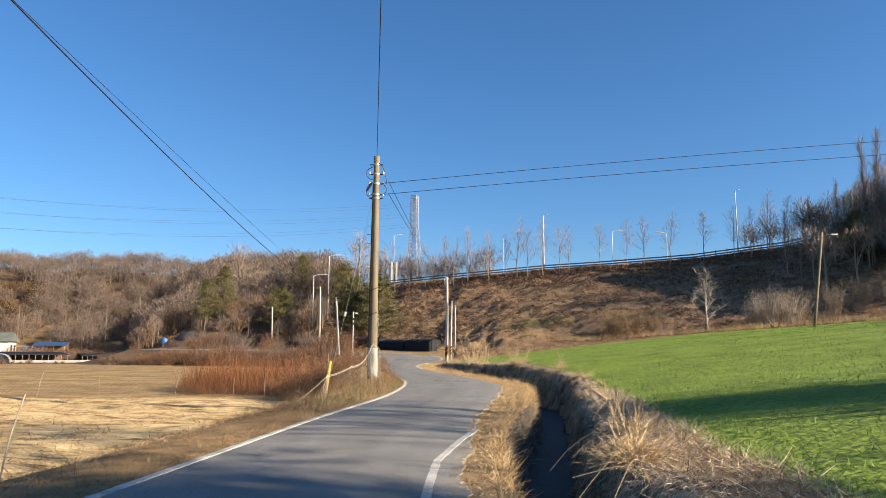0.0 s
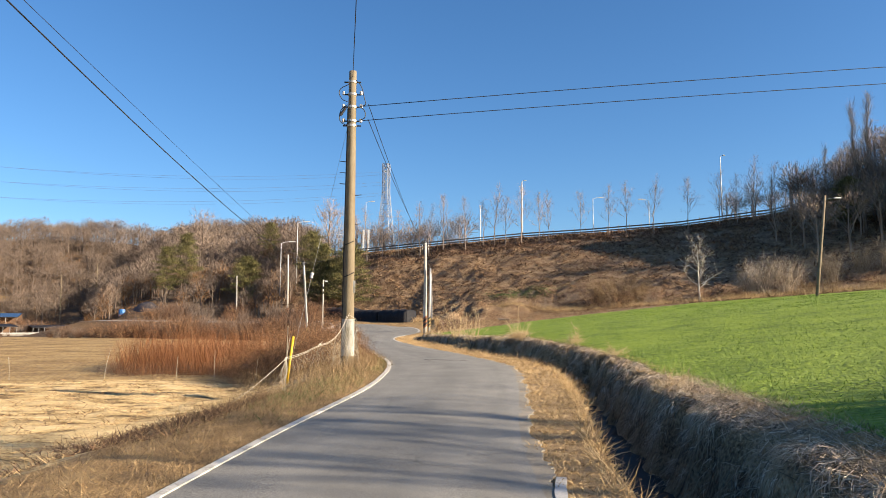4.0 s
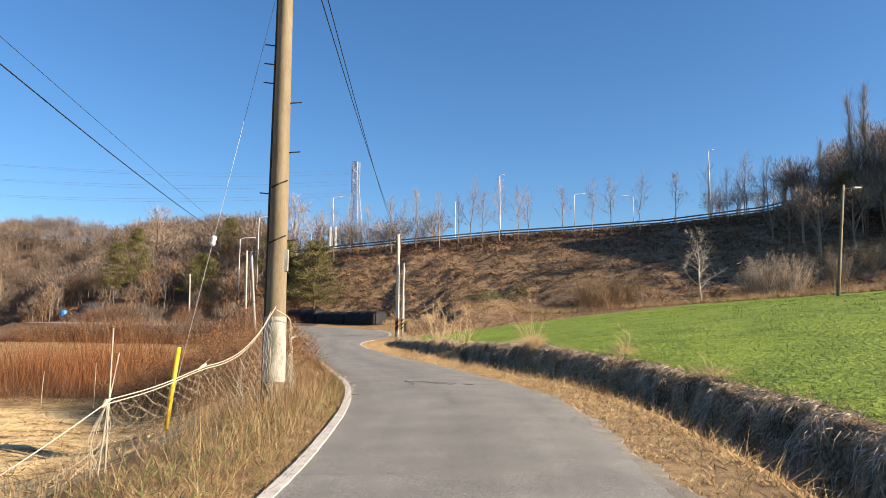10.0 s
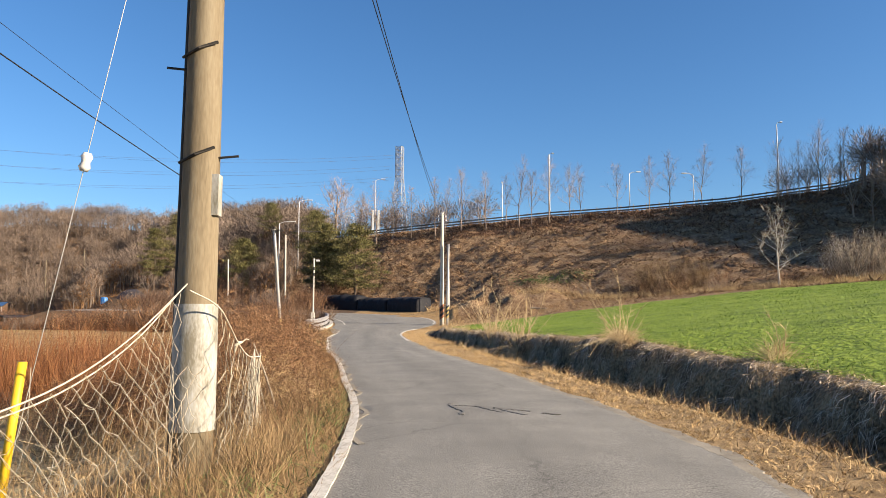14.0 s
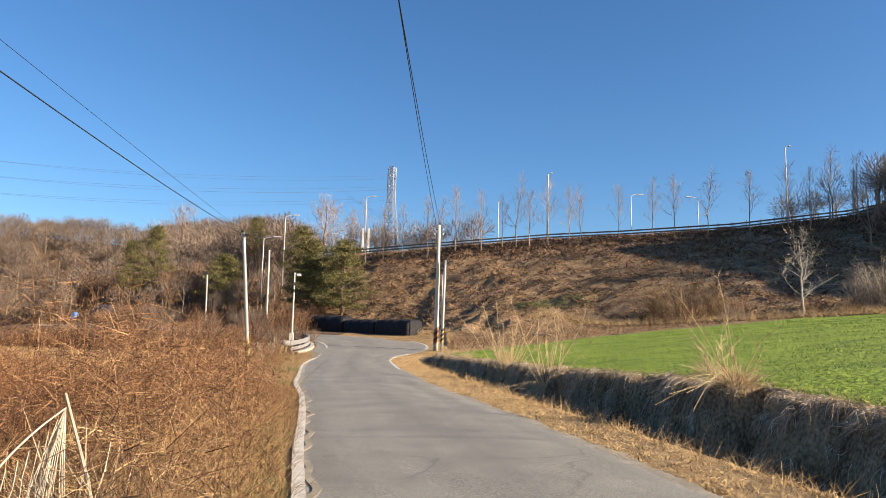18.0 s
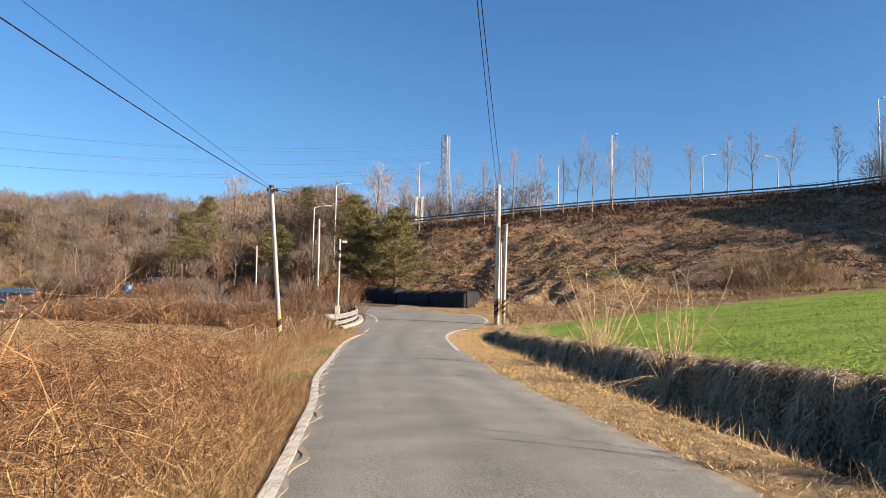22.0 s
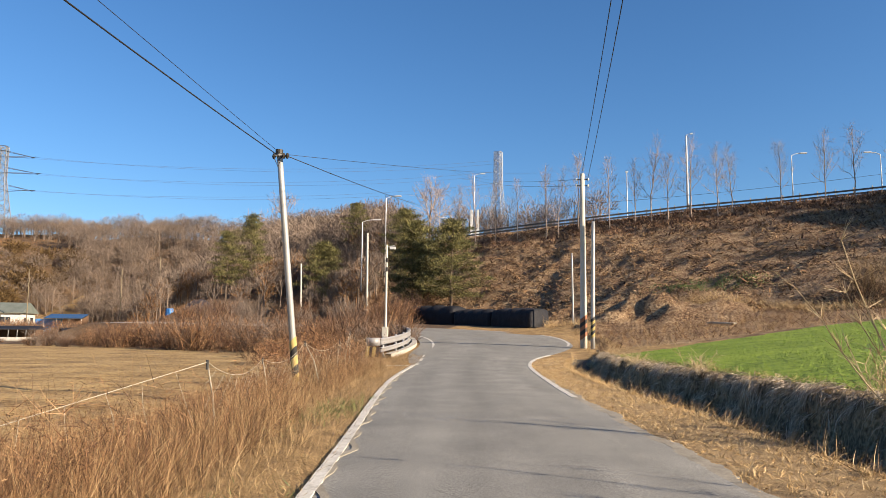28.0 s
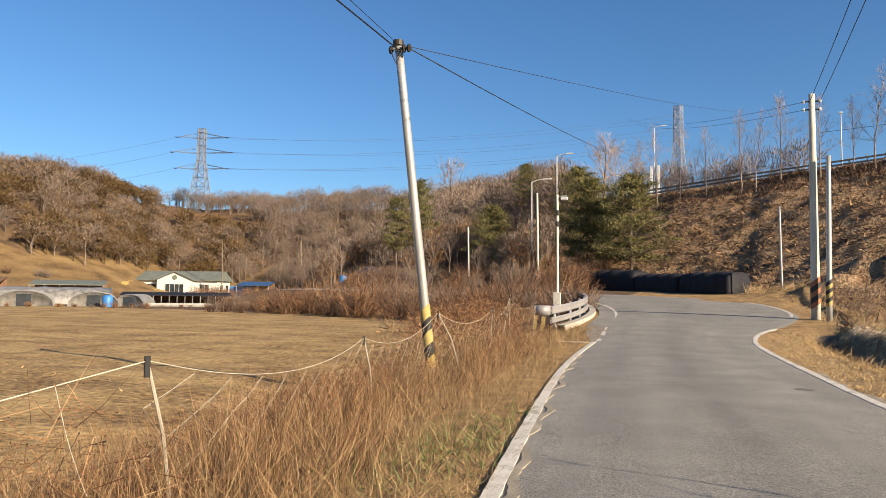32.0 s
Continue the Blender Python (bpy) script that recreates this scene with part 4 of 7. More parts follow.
def beam(path, z_of, h, name, parent):
    V, F = [], []
    prof = [(0, 0), (0.05, h * 0.15), (0.02, h * 0.35), (0.02, h * 0.65), (0.05, h * 0.85), (0, h), (-0.015, h), (-0.015, 0)]
    for i, p in enumerate(path):
        d = path[min(i + 1, len(path) - 1)] - path[max(i - 1, 0)]
        d = d / np.linalg.norm(d)
        nrm = np.array([d[1], -d[0]])
        z = z_of(p)
        V += [(p[0] + nrm[0] * a, p[1] + nrm[1] * a, z + b) for a, b in prof]
    k = len(prof)
    for i in range(len(path) - 1):
        F += [(i * k + j, i * k + (j + 1) % k, (i + 1) * k + (j + 1) % k, (i + 1) * k + j) for j in range(k)]
    F += [tuple(range(k)), tuple((len(path) - 1) * k + j for j in range(k))[::-1]]
    return solid(name, V, F, RAILSTEEL, parent, "", True)


def rail_z(p):
    return road_height(p[1]) - 0.02


beam(gpath, lambda p: rail_z(p) + 0.52, 0.3, "beam", rail)
beam(gpath, lambda p: rail_z(p) + 0.2, 0.22, "beam", rail)
for i in range(2, 60, 7):
    p = gpath[i]
    v, f = tube([(p[0] - 0.08, p[1], rail_z(p) - 0.5), (p[0] - 0.08, p[1], rail_z(p) + 0.86)], 0.055, 10)
    solid("post", v, f, RAILSTEEL, rail, "", True)
p = gpath[0]
v, f = tube([(p[0] - 0.3, p[1] - 0.05, rail_z(p) + 0.5), (p[0] - 0.3, p[1] - 0.05, rail_z(p) + 0.84)], 0.3, 16)
solid("end_terminal", v, f, RAILSTEEL, rail, "rounded steel end piece", True)
for k in range(4):
    x0 = p[0] - 0.58 + k * 0.14
    v = [(x0, p[1] - 0.36, rail_z(p) + 0.02), (x0 + 0.14, p[1] - 0.36, rail_z(p) + 0.02), (x0 + 0.2, p[1] - 0.36, rail_z(p) + 0.46), (x0 + 0.06, p[1] - 0.36, rail_z(p) + 0.46)]
    v += [(a, b + 0.03, c) for a, b, c in v]
    solid("hazard_stripe", v, [(0, 1, 2, 3), (7, 6, 5, 4), (0, 4, 5, 1), (1, 5, 6, 2), (2, 6, 7, 3), (3, 7, 4, 0)], (YELLOW, BLACKPAINT)[k % 2], rail)
kb = resample(rounded([(-7.2, 71), (-7.1, 74), (-7.3, 78), (-7.9, 82.5), (-9.2, 88), (-11, 93)]), 60)
strip("kerb_bend", [tuple(p) for p in kb], 0.28, 0.16, KERB, "low pale concrete kerb under the guard rail", "kerb", n=80, side=-1, jag=0.01, seed=9)

# ---- black covered stack ----
def covered_stack(name, a, b, width, z0, height, label, seed):
    rng = np.random.default_rng(seed)
    A, B = np.array(a), np.array(b)
    d = (B - A) / np.linalg.norm(B - A)
    nrm = np.array([d[1], -d[0]])
    n, prof = 28, [(-0.5, 0), (-0.52, 0.35), (-0.5, 0.75), (-0.4, 0.94), (-0.15, 1.0), (0.15, 1.0), (0.4, 0.94), (0.5, 0.75), (0.52, 0.35), (0.5, 0)]
    V, F, k = [], [], len(prof)
    for i in range(n + 1):
        f = i / n
        c = A + (B - A) * f
        e = 0.9 if i in (0, n) else 1.0
        wob = 1 + 0.05 * math.sin(f * 23 + seed) + rng.uniform(-0.025, 0.025)
        for p, h in prof:
            q = c + nrm * p * width * e
            V.append((q[0] + rng.uniform(-0.04, 0.04), q[1] + rng.uniform(-0.04, 0.04), z0(f) + h * height * wob * (0.97 if e < 1 else 1) - 0.05))
    for i in range(n):
        F += [(i * k + j, i * k + j + 1, (i + 1) * k + j + 1, (i + 1) * k + j) for j in range(k - 1)]
    F += [tuple(range(k))[::-1], tuple(n * k + j for j in range(k))]
    ob = solid(name, V, F, BLACKNET, None, "", True)
    return tagged(ob, label, "covered mound", "covered mounds")


covered_stack("covered_mound", (-15.3, 126), (-9.4, 122.4), 3.0, lambda f: 1.75, 2.3, "long low stack covered with black shade net", 1)
covered_stack("covered_mound", (-9.2, 122.0), (-4.9, 118.4), 2.8, lambda f: 1.7, 1.85, "long low stack covered with black shade net", 2)
covered_stack("covered_mound", (-4.7, 118.2), (-0.4, 114.2), 2.8, lambda f: 1.7, 1.9, "long low stack covered with black shade net", 3)

# ---- plank on the mound's foot ----
plank = solid("plank", *bevel_box(-1.1, -0.16, 0, 1.1, 0.16, 0.12, 0.02), STICK)
plank.location, plank.rotation_euler = (11.1, 89.1, float(land(11.1, 89.1)) + 0.1), (0.05, 0.03, -0.99)
tagged(plank, "weathered pale plank lying in dry grass at the field edge", "plank")

# ---- trees ----


def bare_tree(seed, height, trunk_r, spread, limbs, twigs, upright=0.5, first=0.25, twig_len=0.9, twig_w=0.012, levels=2):
    """Trunk, limbs and twigs of a leafless tree at the origin: arrays for trunk and crown."""
    rng = np.random.default_rng(seed)
    lean = rng.normal(size=2) * 0.03
    n = 8
    tp = [np.array([lean[0] * height * (i / n) ** 2 + rng.normal() * 0.02 * height * 0.3 * (i > 0), lean[1] * height * (i / n) ** 2 + rng.normal() * 0.02 * height * 0.3 * (i > 0), height * i / n]) for i in range(n + 1)]
    tp[0][2] = -0.4
    trunk = as_tris(*tube(tp, [trunk_r * (1 - 0.85 * i / n) * (1.25 if i == 0 else 1) for i in range(n + 1)], 7))
    crown, P, D, L, W = [], [], [], [], []

    def branch(p, d, ln, r, lev):
        pts = [p]
        m = 4
        for i in range(m):
            d = d + rng.normal(size=3) * 0.16 + np.array([0, 0, 0.10 * upright])
            d = d / np.linalg.norm(d)
            pts.append(pts[-1] + d * ln / m)
        crown.append(as_tris(*tube(pts, [r * (1 - 0.8 * i / m) for i in range(m + 1)], 4 if lev == 0 else 3, False)))
        if lev < levels - 1:
            for k in range(4):
                f = rng.uniform(0.3, 0.95)
                q = pts[int(f * m)]
                nd = d * 0.7 + rng.normal(size=3) * 0.6 + np.array([0, 0, upright * 0.4])
                branch(q, nd / np.linalg.norm(nd), ln * rng.uniform(0.35, 0.6), r * 0.5, lev + 1)
        for k in range(twigs):
            f = rng.uniform(0.25, 1.0)
            i = min(int(f * m), m - 1)
            q = pts[i] + (pts[i + 1] - pts[i]) * (f * m - i)
            nd = d * 0.8 + rng.normal(size=3) * 0.65 + np.array([0, 0, upright * 0.45])
            P.append(q), D.append(nd), L.append(twig_len * rng.uniform(0.5, 1.2)), W.append(twig_w * rng.uniform(0.7, 1.4))

    for k in range(limbs):
        f = first + (0.96 - first) * (k + rng.uniform(0, 0.8)) / limbs
        i = min(int(f * n), n - 1)
        q = tp[i] + (tp[i + 1] - tp[i]) * (f * n - i)
        a = k * 2.4 + rng.uniform(-0.5, 0.5)
        up = upright + 0.35 * f
        d = np.array([math.cos(a) * (1 - up * 0.6), math.sin(a) * (1 - up * 0.6), up])
        branch(q, d / np.linalg.norm(d), spread * (1.15 - 0.75 * (f - first) / (1 - first)) * rng.uniform(0.75, 1.15), trunk_r * 0.38 * (1.1 - 0.7 * f), 0)
    P, D, L, W = np.array(P), np.array(D), np.array(L), np.array(W)
    crown.append(strands(P, D, L, W, rng.normal(size=P.shape) * 0.08, rng))
    return trunk, stack(crown)


def tree_thing(name, arrays, bark, twig, label, group):
    ob = empty(name, label, "tree", group)
    tri_thing("trunk", *arrays[0], bark, ob, True)
    tri_thing("crown", *arrays[1], twig, ob)
    return ob


def plant(proto, spots):
    """Put copies of the prototypes at the spots x, y, turn, scale; the prototypes take the first spots themselves."""
    for i, (x, y, a, s) in enumerate(spots):
        m = pose(x, y, float(land(x, y)), 0, 0, a) @ Matrix.Scale(s, 4)
        if i < len(proto):
            proto[i].matrix_basis = m
        else:
            ob = copy_thing(proto[i % len(proto)], m)
            ob.scale = (s, s, s)


ROWTREE = "slender leafless young roadside tree below the highway"
row = [tree_thing("roadside_tree", bare_tree(k + 1, 8.2, 0.085, 2.9, 15, 6, 0.68, 0.27, 0.95, 0.014, 2), ROWTWIG, ROWTWIG, ROWTREE, "highway row trees") for k in range(4)]
spots = []
rr = random.Random(4)
for i, x in enumerate((-16.5, -13.0, -10.0, -7.0, -3.5, 0.8, 2.6, 5.5, 9.8, 13.4, 15.6, 17.6, 20.6, 24.0, 25.8, 31.8, 36.8, 39.6, 43.8, 49.8, 54.8, 57.5, 60.5, 63.5)):
    yc = float(hill(x, 3))
    spots.append((x, yc - 5.6 - rr.uniform(-0.8, 1.2), rr.uniform(0, 360), rr.uniform(1.0, 1.32)))
plant(row, spots)

# woods on the hills, far off
def wood_tree(seed, ntw, tw):
    """A small far tree: a slim trunk, rising limbs and a domed broom of fine twigs."""
    rng = np.random.default_rng(seed)
    fork = rng.uniform(2.6, 3.8)
    pcs = [as_tris(*tube([(0, 0, -0.5), (rng.normal() * 0.15, rng.normal() * 0.15, fork), (rng.normal() * 0.3, rng.normal() * 0.3, 6.4)], [0.14, 0.1, 0.04], 4, False))]
    for k in range(7):
        a, h = k * 2.4 + rng.uniform(-0.4, 0.4), rng.uniform(fork * 0.7, 4.6)
        e = np.array([math.cos(a), math.sin(a), rng.uniform(1.2, 2.2)])
        pcs.append(as_tris(*tube([np.array([0, 0, h]), np.array([0, 0, h]) + e * rng.uniform(1.1, 1.7)], [0.06, 0.025], 3, False)))
    d = rng.normal(size=(ntw, 3))
    d[:, 2] = np.abs(d[:, 2]) * 1.1 - 0.35
    d /= np.linalg.norm(d, axis=1)[:, None]
    q = rng.uniform(0.2, 1.0, ntw) ** 0.5
    c = d * q[:, None] * np.array([2.1, 2.1, 2.9]) + np.array([0, 0, 5.4])
    grow = d * 1.0 + rng.normal(size=(ntw, 3)) * 0.3 + np.array([0, 0, 0.6])
    pcs.append(slivers(c, grow, rng.uniform(0.35, 0.85, ntw), rng.uniform(0.6, 1.3, ntw) * tw, rng.normal(size=(ntw, 3)) * 0.08, rng))
    return stack(pcs)


def woods(name, count, region, label, seed, twig, hmin=6.0, hmax=11.0, protos=5, tw=0.05, ntw=90, broad=1.0, sunk=0.0):
    rng = np.random.default_rng(seed)
    base = [wood_tree(seed * 10 + k, ntw, tw) for k in range(protos)]
    parts, made = [], 0
    while made < count:
        x, y = region(rng)
        if x is None:
            continue
        s = rng.uniform(hmin, hmax) / 9.0
        a = rng.uniform(0, math.tau)
        V, T = base[made % protos]
        R = np.array([[math.cos(a), -math.sin(a), 0], [math.sin(a), math.cos(a), 0], [0, 0, 1]])
        wide = rng.uniform(0.9, 1.35) * broad
        parts.append(((V @ R.T) * s * np.array([wide, wide, 1]) + np.array([x, y, float(land(x, y)) - sunk * s * 9]), T))
        made += 1
    V, T = stack(parts)
    return tagged(tri_thing(name, V, T, twig), label, "woods", kind="stuff")


def left_hill(rng):
    x = rng.uniform(-225, -24)
    yf, yc = float(hill(x, 1)), float(hill(x, 3))
    y = rng.uniform(yf + 4, yc + 14)
    kz, kq = knoll(x, y)
    if float(kz) > 4 or (-103 < x < -84 and y < 232) or (-64 < x < -28 and y < 166):
        return None, None
    return x, y


def near_hill(rng):
    x, y = rng.uniform(-260, -130), rng.uniform(110, 275)
    kz, kq = knoll(x, y)
    if float(kz) < 4 or float(kq) > 0.6 + rng.uniform(-0.06, 0.05) or float(kq) <= 0 and float(kz) < 20:
        return None, None
    return x, y


def right_hill(rng):
    x = rng.uniform(56, 105)
    yf, yc = float(hill(x, 1)), float(hill(x, 3))
    y = rng.uniform(yf + 14, yc + 40)
    if x < 70 and y > yc - 3:
        return None, None
    if x < 82 and yc - 3 < y < yc + 24:
        return None, None
    if x < 68 and y < yc - 3 and rng.uniform() < 0.55:
        return None, None
    if 79 < x and 100 < y < 119:
        return None, None
    return x, y


woods("woodland", 1150, left_hill, "leafless brown winter woods covering the hill", 3, WOODTWIG, 5.5, 11.0, 7, 0.085, 240, 1.15, 0.1)
woods("woodland", 820, near_hill, "dense olive-brown winter woods over a tan meadow", 4, OLIVE, 5.5, 9.5, 6, 0.24, 210, 1.45, 0.2)
woods("woodland", 420, near_hill, "grey-brown leafless trees among the hill woods", 6, WOODTWIG, 7.0, 11.0, 4, 0.13, 200, 1.3, 0.15)
woods("woodland", 170, right_hill, "leafless grey-brown woods on the hill beside the highway", 5, TWIG, 6, 10, 5, 0.075, 330)

def beyond(rng):
    x = rng.uniform(-34, 16)
    return x, float(hill(x, 3)) + rng.uniform(27, 37)


woods("woodland", 60, beyond, "hazy leafless trees beyond the highway", 14, WOODTWIG, 7, 12, 4, 0.07, 330)


def hilltop(rng):
    return rng.uniform(80, 104), rng.uniform(90, 101)


woods("woodland", 45, hilltop, "leafless grey-brown woods on the hilltop", 7, TWIG, 5, 8, 4, 0.08, 200)

def flank(rng):
    x, y = rng.uniform(60, 86), rng.uniform(88, 128)
    if x < 65 + max(0, 106 - y) * 0.6 or y > float(hill(x, 3)) - 5:
        return None, None
    return x, y


woods("woodland", 130, flank, "leafless brown woods on the flank of the hill", 15, WOODTWIG, 6.5, 10.5, 5, 0.07, 330, 1.1, 0.05)


# unseen trees on the added ridge, to roughen the edge of its shadow
def shade_ridge_side(rng):
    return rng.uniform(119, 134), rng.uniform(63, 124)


woods("woodland", 140, shade_ridge_side, "leafless woods on the unseen ridge added to shade the embankment", 12, TWIG, 3, 6, 3, 0.09, 200)

# poplars on the right hill
pops = [tree_thing("poplar_tree", bare_tree(60 + k, 15.0, 0.12, 3.2, 62, 14, 1.5, 0.06, 1.5, 0.028, 1), POPLAR, POPLAR, "tall narrow leafless poplar on the hillside", "poplars") for k in range(2)]
plant(pops, [(73.4, 119, 20, 1.12), (77.0, 121, 90, 1.15), (70.0, 122, 200, 0.75), (74.8, 116, 140, 0.72), (66.5, 124.5, 10, 0.6), (79.8, 117, 300, 0.95), (62.5, 126, 100, 0.5), (68.3, 114, 60, 0.5), (75.5, 118.5, 250, 0.85)])
# pale tree at the field's far edge
pale = tree_thing("bare_tree", bare_tree(81, 7.0, 0.12, 3.3, 16, 4, 0.42, 0.2, 0.9, 0.026, 2), PALETWIG, PALETWIG, "small leafless tree with pale bark at the field edge", "")
plant([pale], [(34.4, 88.5, 40, 1.0)])

# pines
def pine(seed, height, spread, clumps, needles=70, base=0.18):
    """Trunk with whorls of boughs that end in pads of needles; broad below the middle, ragged, round-topped."""
    rng = np.random.default_rng(seed)
    tp = [np.array([rng.normal() * 0.14 * (i > 0), rng.normal() * 0.14 * (i > 0), height * i / 6 - (0.4 if i == 0 else 0)]) for i in range(7)]
    trunk = [as_tris(*tube(tp, [0.2 * (1 - 0.8 * i / 6) for i in range(7)], 7))]
    P, D, L, W = [], [], [], []
    for k in range(clumps):
        f = base + (1 - base) * (k + rng.uniform()) / clumps
        i = min(int(f * 6), 5)
        q = tp[i] + (tp[i + 1] - tp[i]) * (f * 6 - i)
        a = k * 2.39996 + rng.uniform(-0.5, 0.5)
        u = (f - base) / (1 - base)
        ln = spread * float(np.interp(u, [0, 0.12, 0.35, 0.6, 0.85, 1.0], [0.6, 0.95, 1.0, 0.78, 0.45, 0.14])) * rng.uniform(0.45, 1.15)
        tip = q + np.array([math.cos(a), math.sin(a), rng.uniform(-0.12, 0.3) + 0.35 * u]) * ln
        trunk.append(as_tris(*tube([q, (q + tip) / 2 + np.array([0, 0, -0.06]), tip], [0.05, 0.035, 0.015], 4, False)))
        for j in range(3):
            c = q + (tip - q) * (0.4 + 0.3 * j) + rng.normal(size=3) * np.array([0.22, 0.22, 0.1])
            size = rng.uniform(0.7, 1.35)
            o = rng.normal(size=(needles, 3)) * np.array([0.42, 0.42, 0.17]) * size
            P.append(c + o + np.array([0, 0, 0.1]))
            D.append(o * np.array([1.0, 1.0, 0.5]) + rng.normal(size=(needles, 3)) * 0.22 + np.array([0, 0, 0.38]))
            L.append(rng.uniform(0.22, 0.48, needles))
            W.append(rng.uniform(0.06, 0.13, needles))
    P, D, L, W = np.concatenate(P), np.concatenate(D), np.concatenate(L), np.concatenate(W)
    return stack(trunk), slivers(P, D, L, W, rng.normal(size=P.shape) * 0.03, rng)


pines = [tree_thing("pine_tree", pine(100 + k, 11.0, 4.5, 50, 100, 0.12), BARK, NEEDLE, "dark green pine with dense spreading crown", "pines") for k in range(3)]
plant(pines, [(-11.4, 129.5, 0, 0.98), (-17.0, 134.5, 120, 1.02), (-34.8, 152, 60, 0.85), (-21.5, 152, 10, 0.85), (67.5, 112, 40, 0.7), (-15.0, 133.5, 75, 0.75)])

tall_pines = [tree_thing("pine_tree", pine(130 + k, 16.0, 4.0, 44, 95, 0.25), BARK, NEEDLE, "tall dark green pine with layered open crown", "pines") for k in range(2)]
plant(tall_pines, [(-51.0, 152, 30, 0.72), (-47.8, 154, 200, 0.86), (-33.5, 168, 250, 0.72)])


def spur(rng):
    x = rng.uniform(-66, -25)
    y = rng.uniform(float(hill(x, 1)) - 8, 168)
    if (-60 < x < -46 and y < 158) or (-41 < x < -31 and y < 152):
        return None, None
    return x, y


woods("woodland", 60, spur, "young oaks with russet dead leaves among the woods", 8, RUSTLEAF, 4.5, 7.5, 4, 0.2, 200)
woods("woodland", 95, spur, "leafless young trees among the woods", 9, WOODTWIG, 5, 8, 4, 0.07, 320)

# unseen tree copies across the field, behind the walker, added to throw shade over the lane
for proto, x, y, a, s in ((pines[0], 40, -13.4, 70, 1.5), (pines[1], 36, -13.5, 20, 1.25), (row[2], 42, -16, 80, 2.3), (pines[2], 37, -20.5, 140, 1.2), (row[3], 39, -17, 200, 2.2), (row[2], 37, -2.5, 10, 2.1), (pines[2], 48, -4, 100, 1.2), (row[0], 45, -1.5, 250, 2.3), (row[1], 41, -1.5, 150, 2.1)):
    m = pose(x, y, float(land(x, y)), 0, 0, a) @ Matrix.Scale(s, 4)
    copy_thing(proto, m).scale = (s, s, s)

# ---- highway: rails, lamps, signs ----
hw = empty("highway_guard_rail", "long dark steel guard rail with pale posts along the raised highway", "guard rail")
hx = np.arange(-30, 92, 2.0)
hpath = np.stack([hx, hill(hx, 3) + 1.2], axis=1)


def hw_z(p):
    return float(hill(p[0], 4)) - 0.1


def plain_beam(path, z_of, h, name, parent, material):
    V, F = [], []
    for p in path:
        z = z_of(p)
        V += [(p[0], p[1], z), (p[0], p[1], z + h), (p[0], p[1] + 0.09, z + h), (p[0], p[1] + 0.09, z)]
    for i in range(len(path) - 1):
        F += [(i * 4 + j, i * 4 + (j + 1) % 4, i * 4 + 4 + (j + 1) % 4, i * 4 + 4 + j) for j in range(4)]
    return solid(name, V, F, material, parent)


# near beams in a darker steel than the posts and the far rail
plain_beam(hpath, lambda p: hw_z(p) + 0.8, 0.24, "upper_beam", hw, DARKRAIL)
plain_beam(hpath, lambda p: hw_z(p) + 0.3, 0.24, "lower_beam", hw, DARKRAIL)
for p in hpath:
    v, f = box(p[0] - 0.07, p[1] + 0.1, hw_z(p) - 0.8, p[0] + 0.07, p[1] + 0.24, hw_z(p) + 1.3)
    solid("post", v, f, RAILSTEEL, hw)
far_path = hpath + np.array([0, 24.0])
hw2 = empty("highway_guard_rail", "pale steel guard rail on the highway's far side", "guard rail")
plain_beam(far_path, lambda p: hw_z(p) + 0.6, 0.3, "beam", hw2, RAILSTEEL)
for p in far_path[::2]:
    v, f = box(p[0] - 0.08, p[1] + 0.1, hw_z(p) - 0.8, p[0] + 0.08, p[1] + 0.25, hw_z(p) + 1.1)
    solid("post", v, f, RAILSTEEL, hw2)
V, F = [], []
for x in hx:
    yc, z = float(hill(x, 3)), float(hill(x, 4)) + 0.06
    V += [(x, yc + 1.6, z), (x, yc + 24.5, z), (x, yc + 24.5, z - 0.4), (x, yc + 1.6, z - 0.4)]
for i in range(len(hx) - 1):
    F += [(i * 4 + j, i * 4 + 4 + j, i * 4 + 4 + (j + 1) % 4, i * 4 + (j + 1) % 4) for j in range(4)]
tagged(solid("highway", V, F, ASPHALT), "raised asphalt highway along the embankment", "road", kind="structure")


def street_lamp(x, y, z0, z1, arm, r=0.1):
    ob = empty("street_lamp", "tall slim grey steel street lamp beside the highway", "street lamp", "street lamps")
    vv, ff = tube([(x, y, z0 - 1.5), (x, y, (z0 + z1) / 2), (x, y, z1 - 0.25)], [r, r * 0.8, r * 0.6], 8)
    solid("post", vv, ff, LAMPSTEEL, ob, "", True)
    if arm:
        vv, ff = tube([(x, y, z1 - 0.3), (x + arm * 0.35, y, z1 - 0.02), (x + arm * 0.8, y, z1 + 0.05)], 0.05, 6)
        solid("arm", vv, ff, LAMPSTEEL, ob)
        a, b = sorted((x + arm * 0.75, x + arm * 1.35))
        vv, ff = bevel_box(a, y - 0.16, z1 - 0.02, b, y + 0.16, z1 + 0.14, 0.04)
        solid("lamp_head", vv, ff, PORCELAIN, ob, "flat pale lamp head")
    else:
        vv, ff = bevel_box(x - 0.2, y - 0.15, z1 - 0.25, x + 0.2, y + 0.15, z1, 0.04)
        solid("lamp_head", vv, ff, LAMPSTEEL, ob)
    return ob


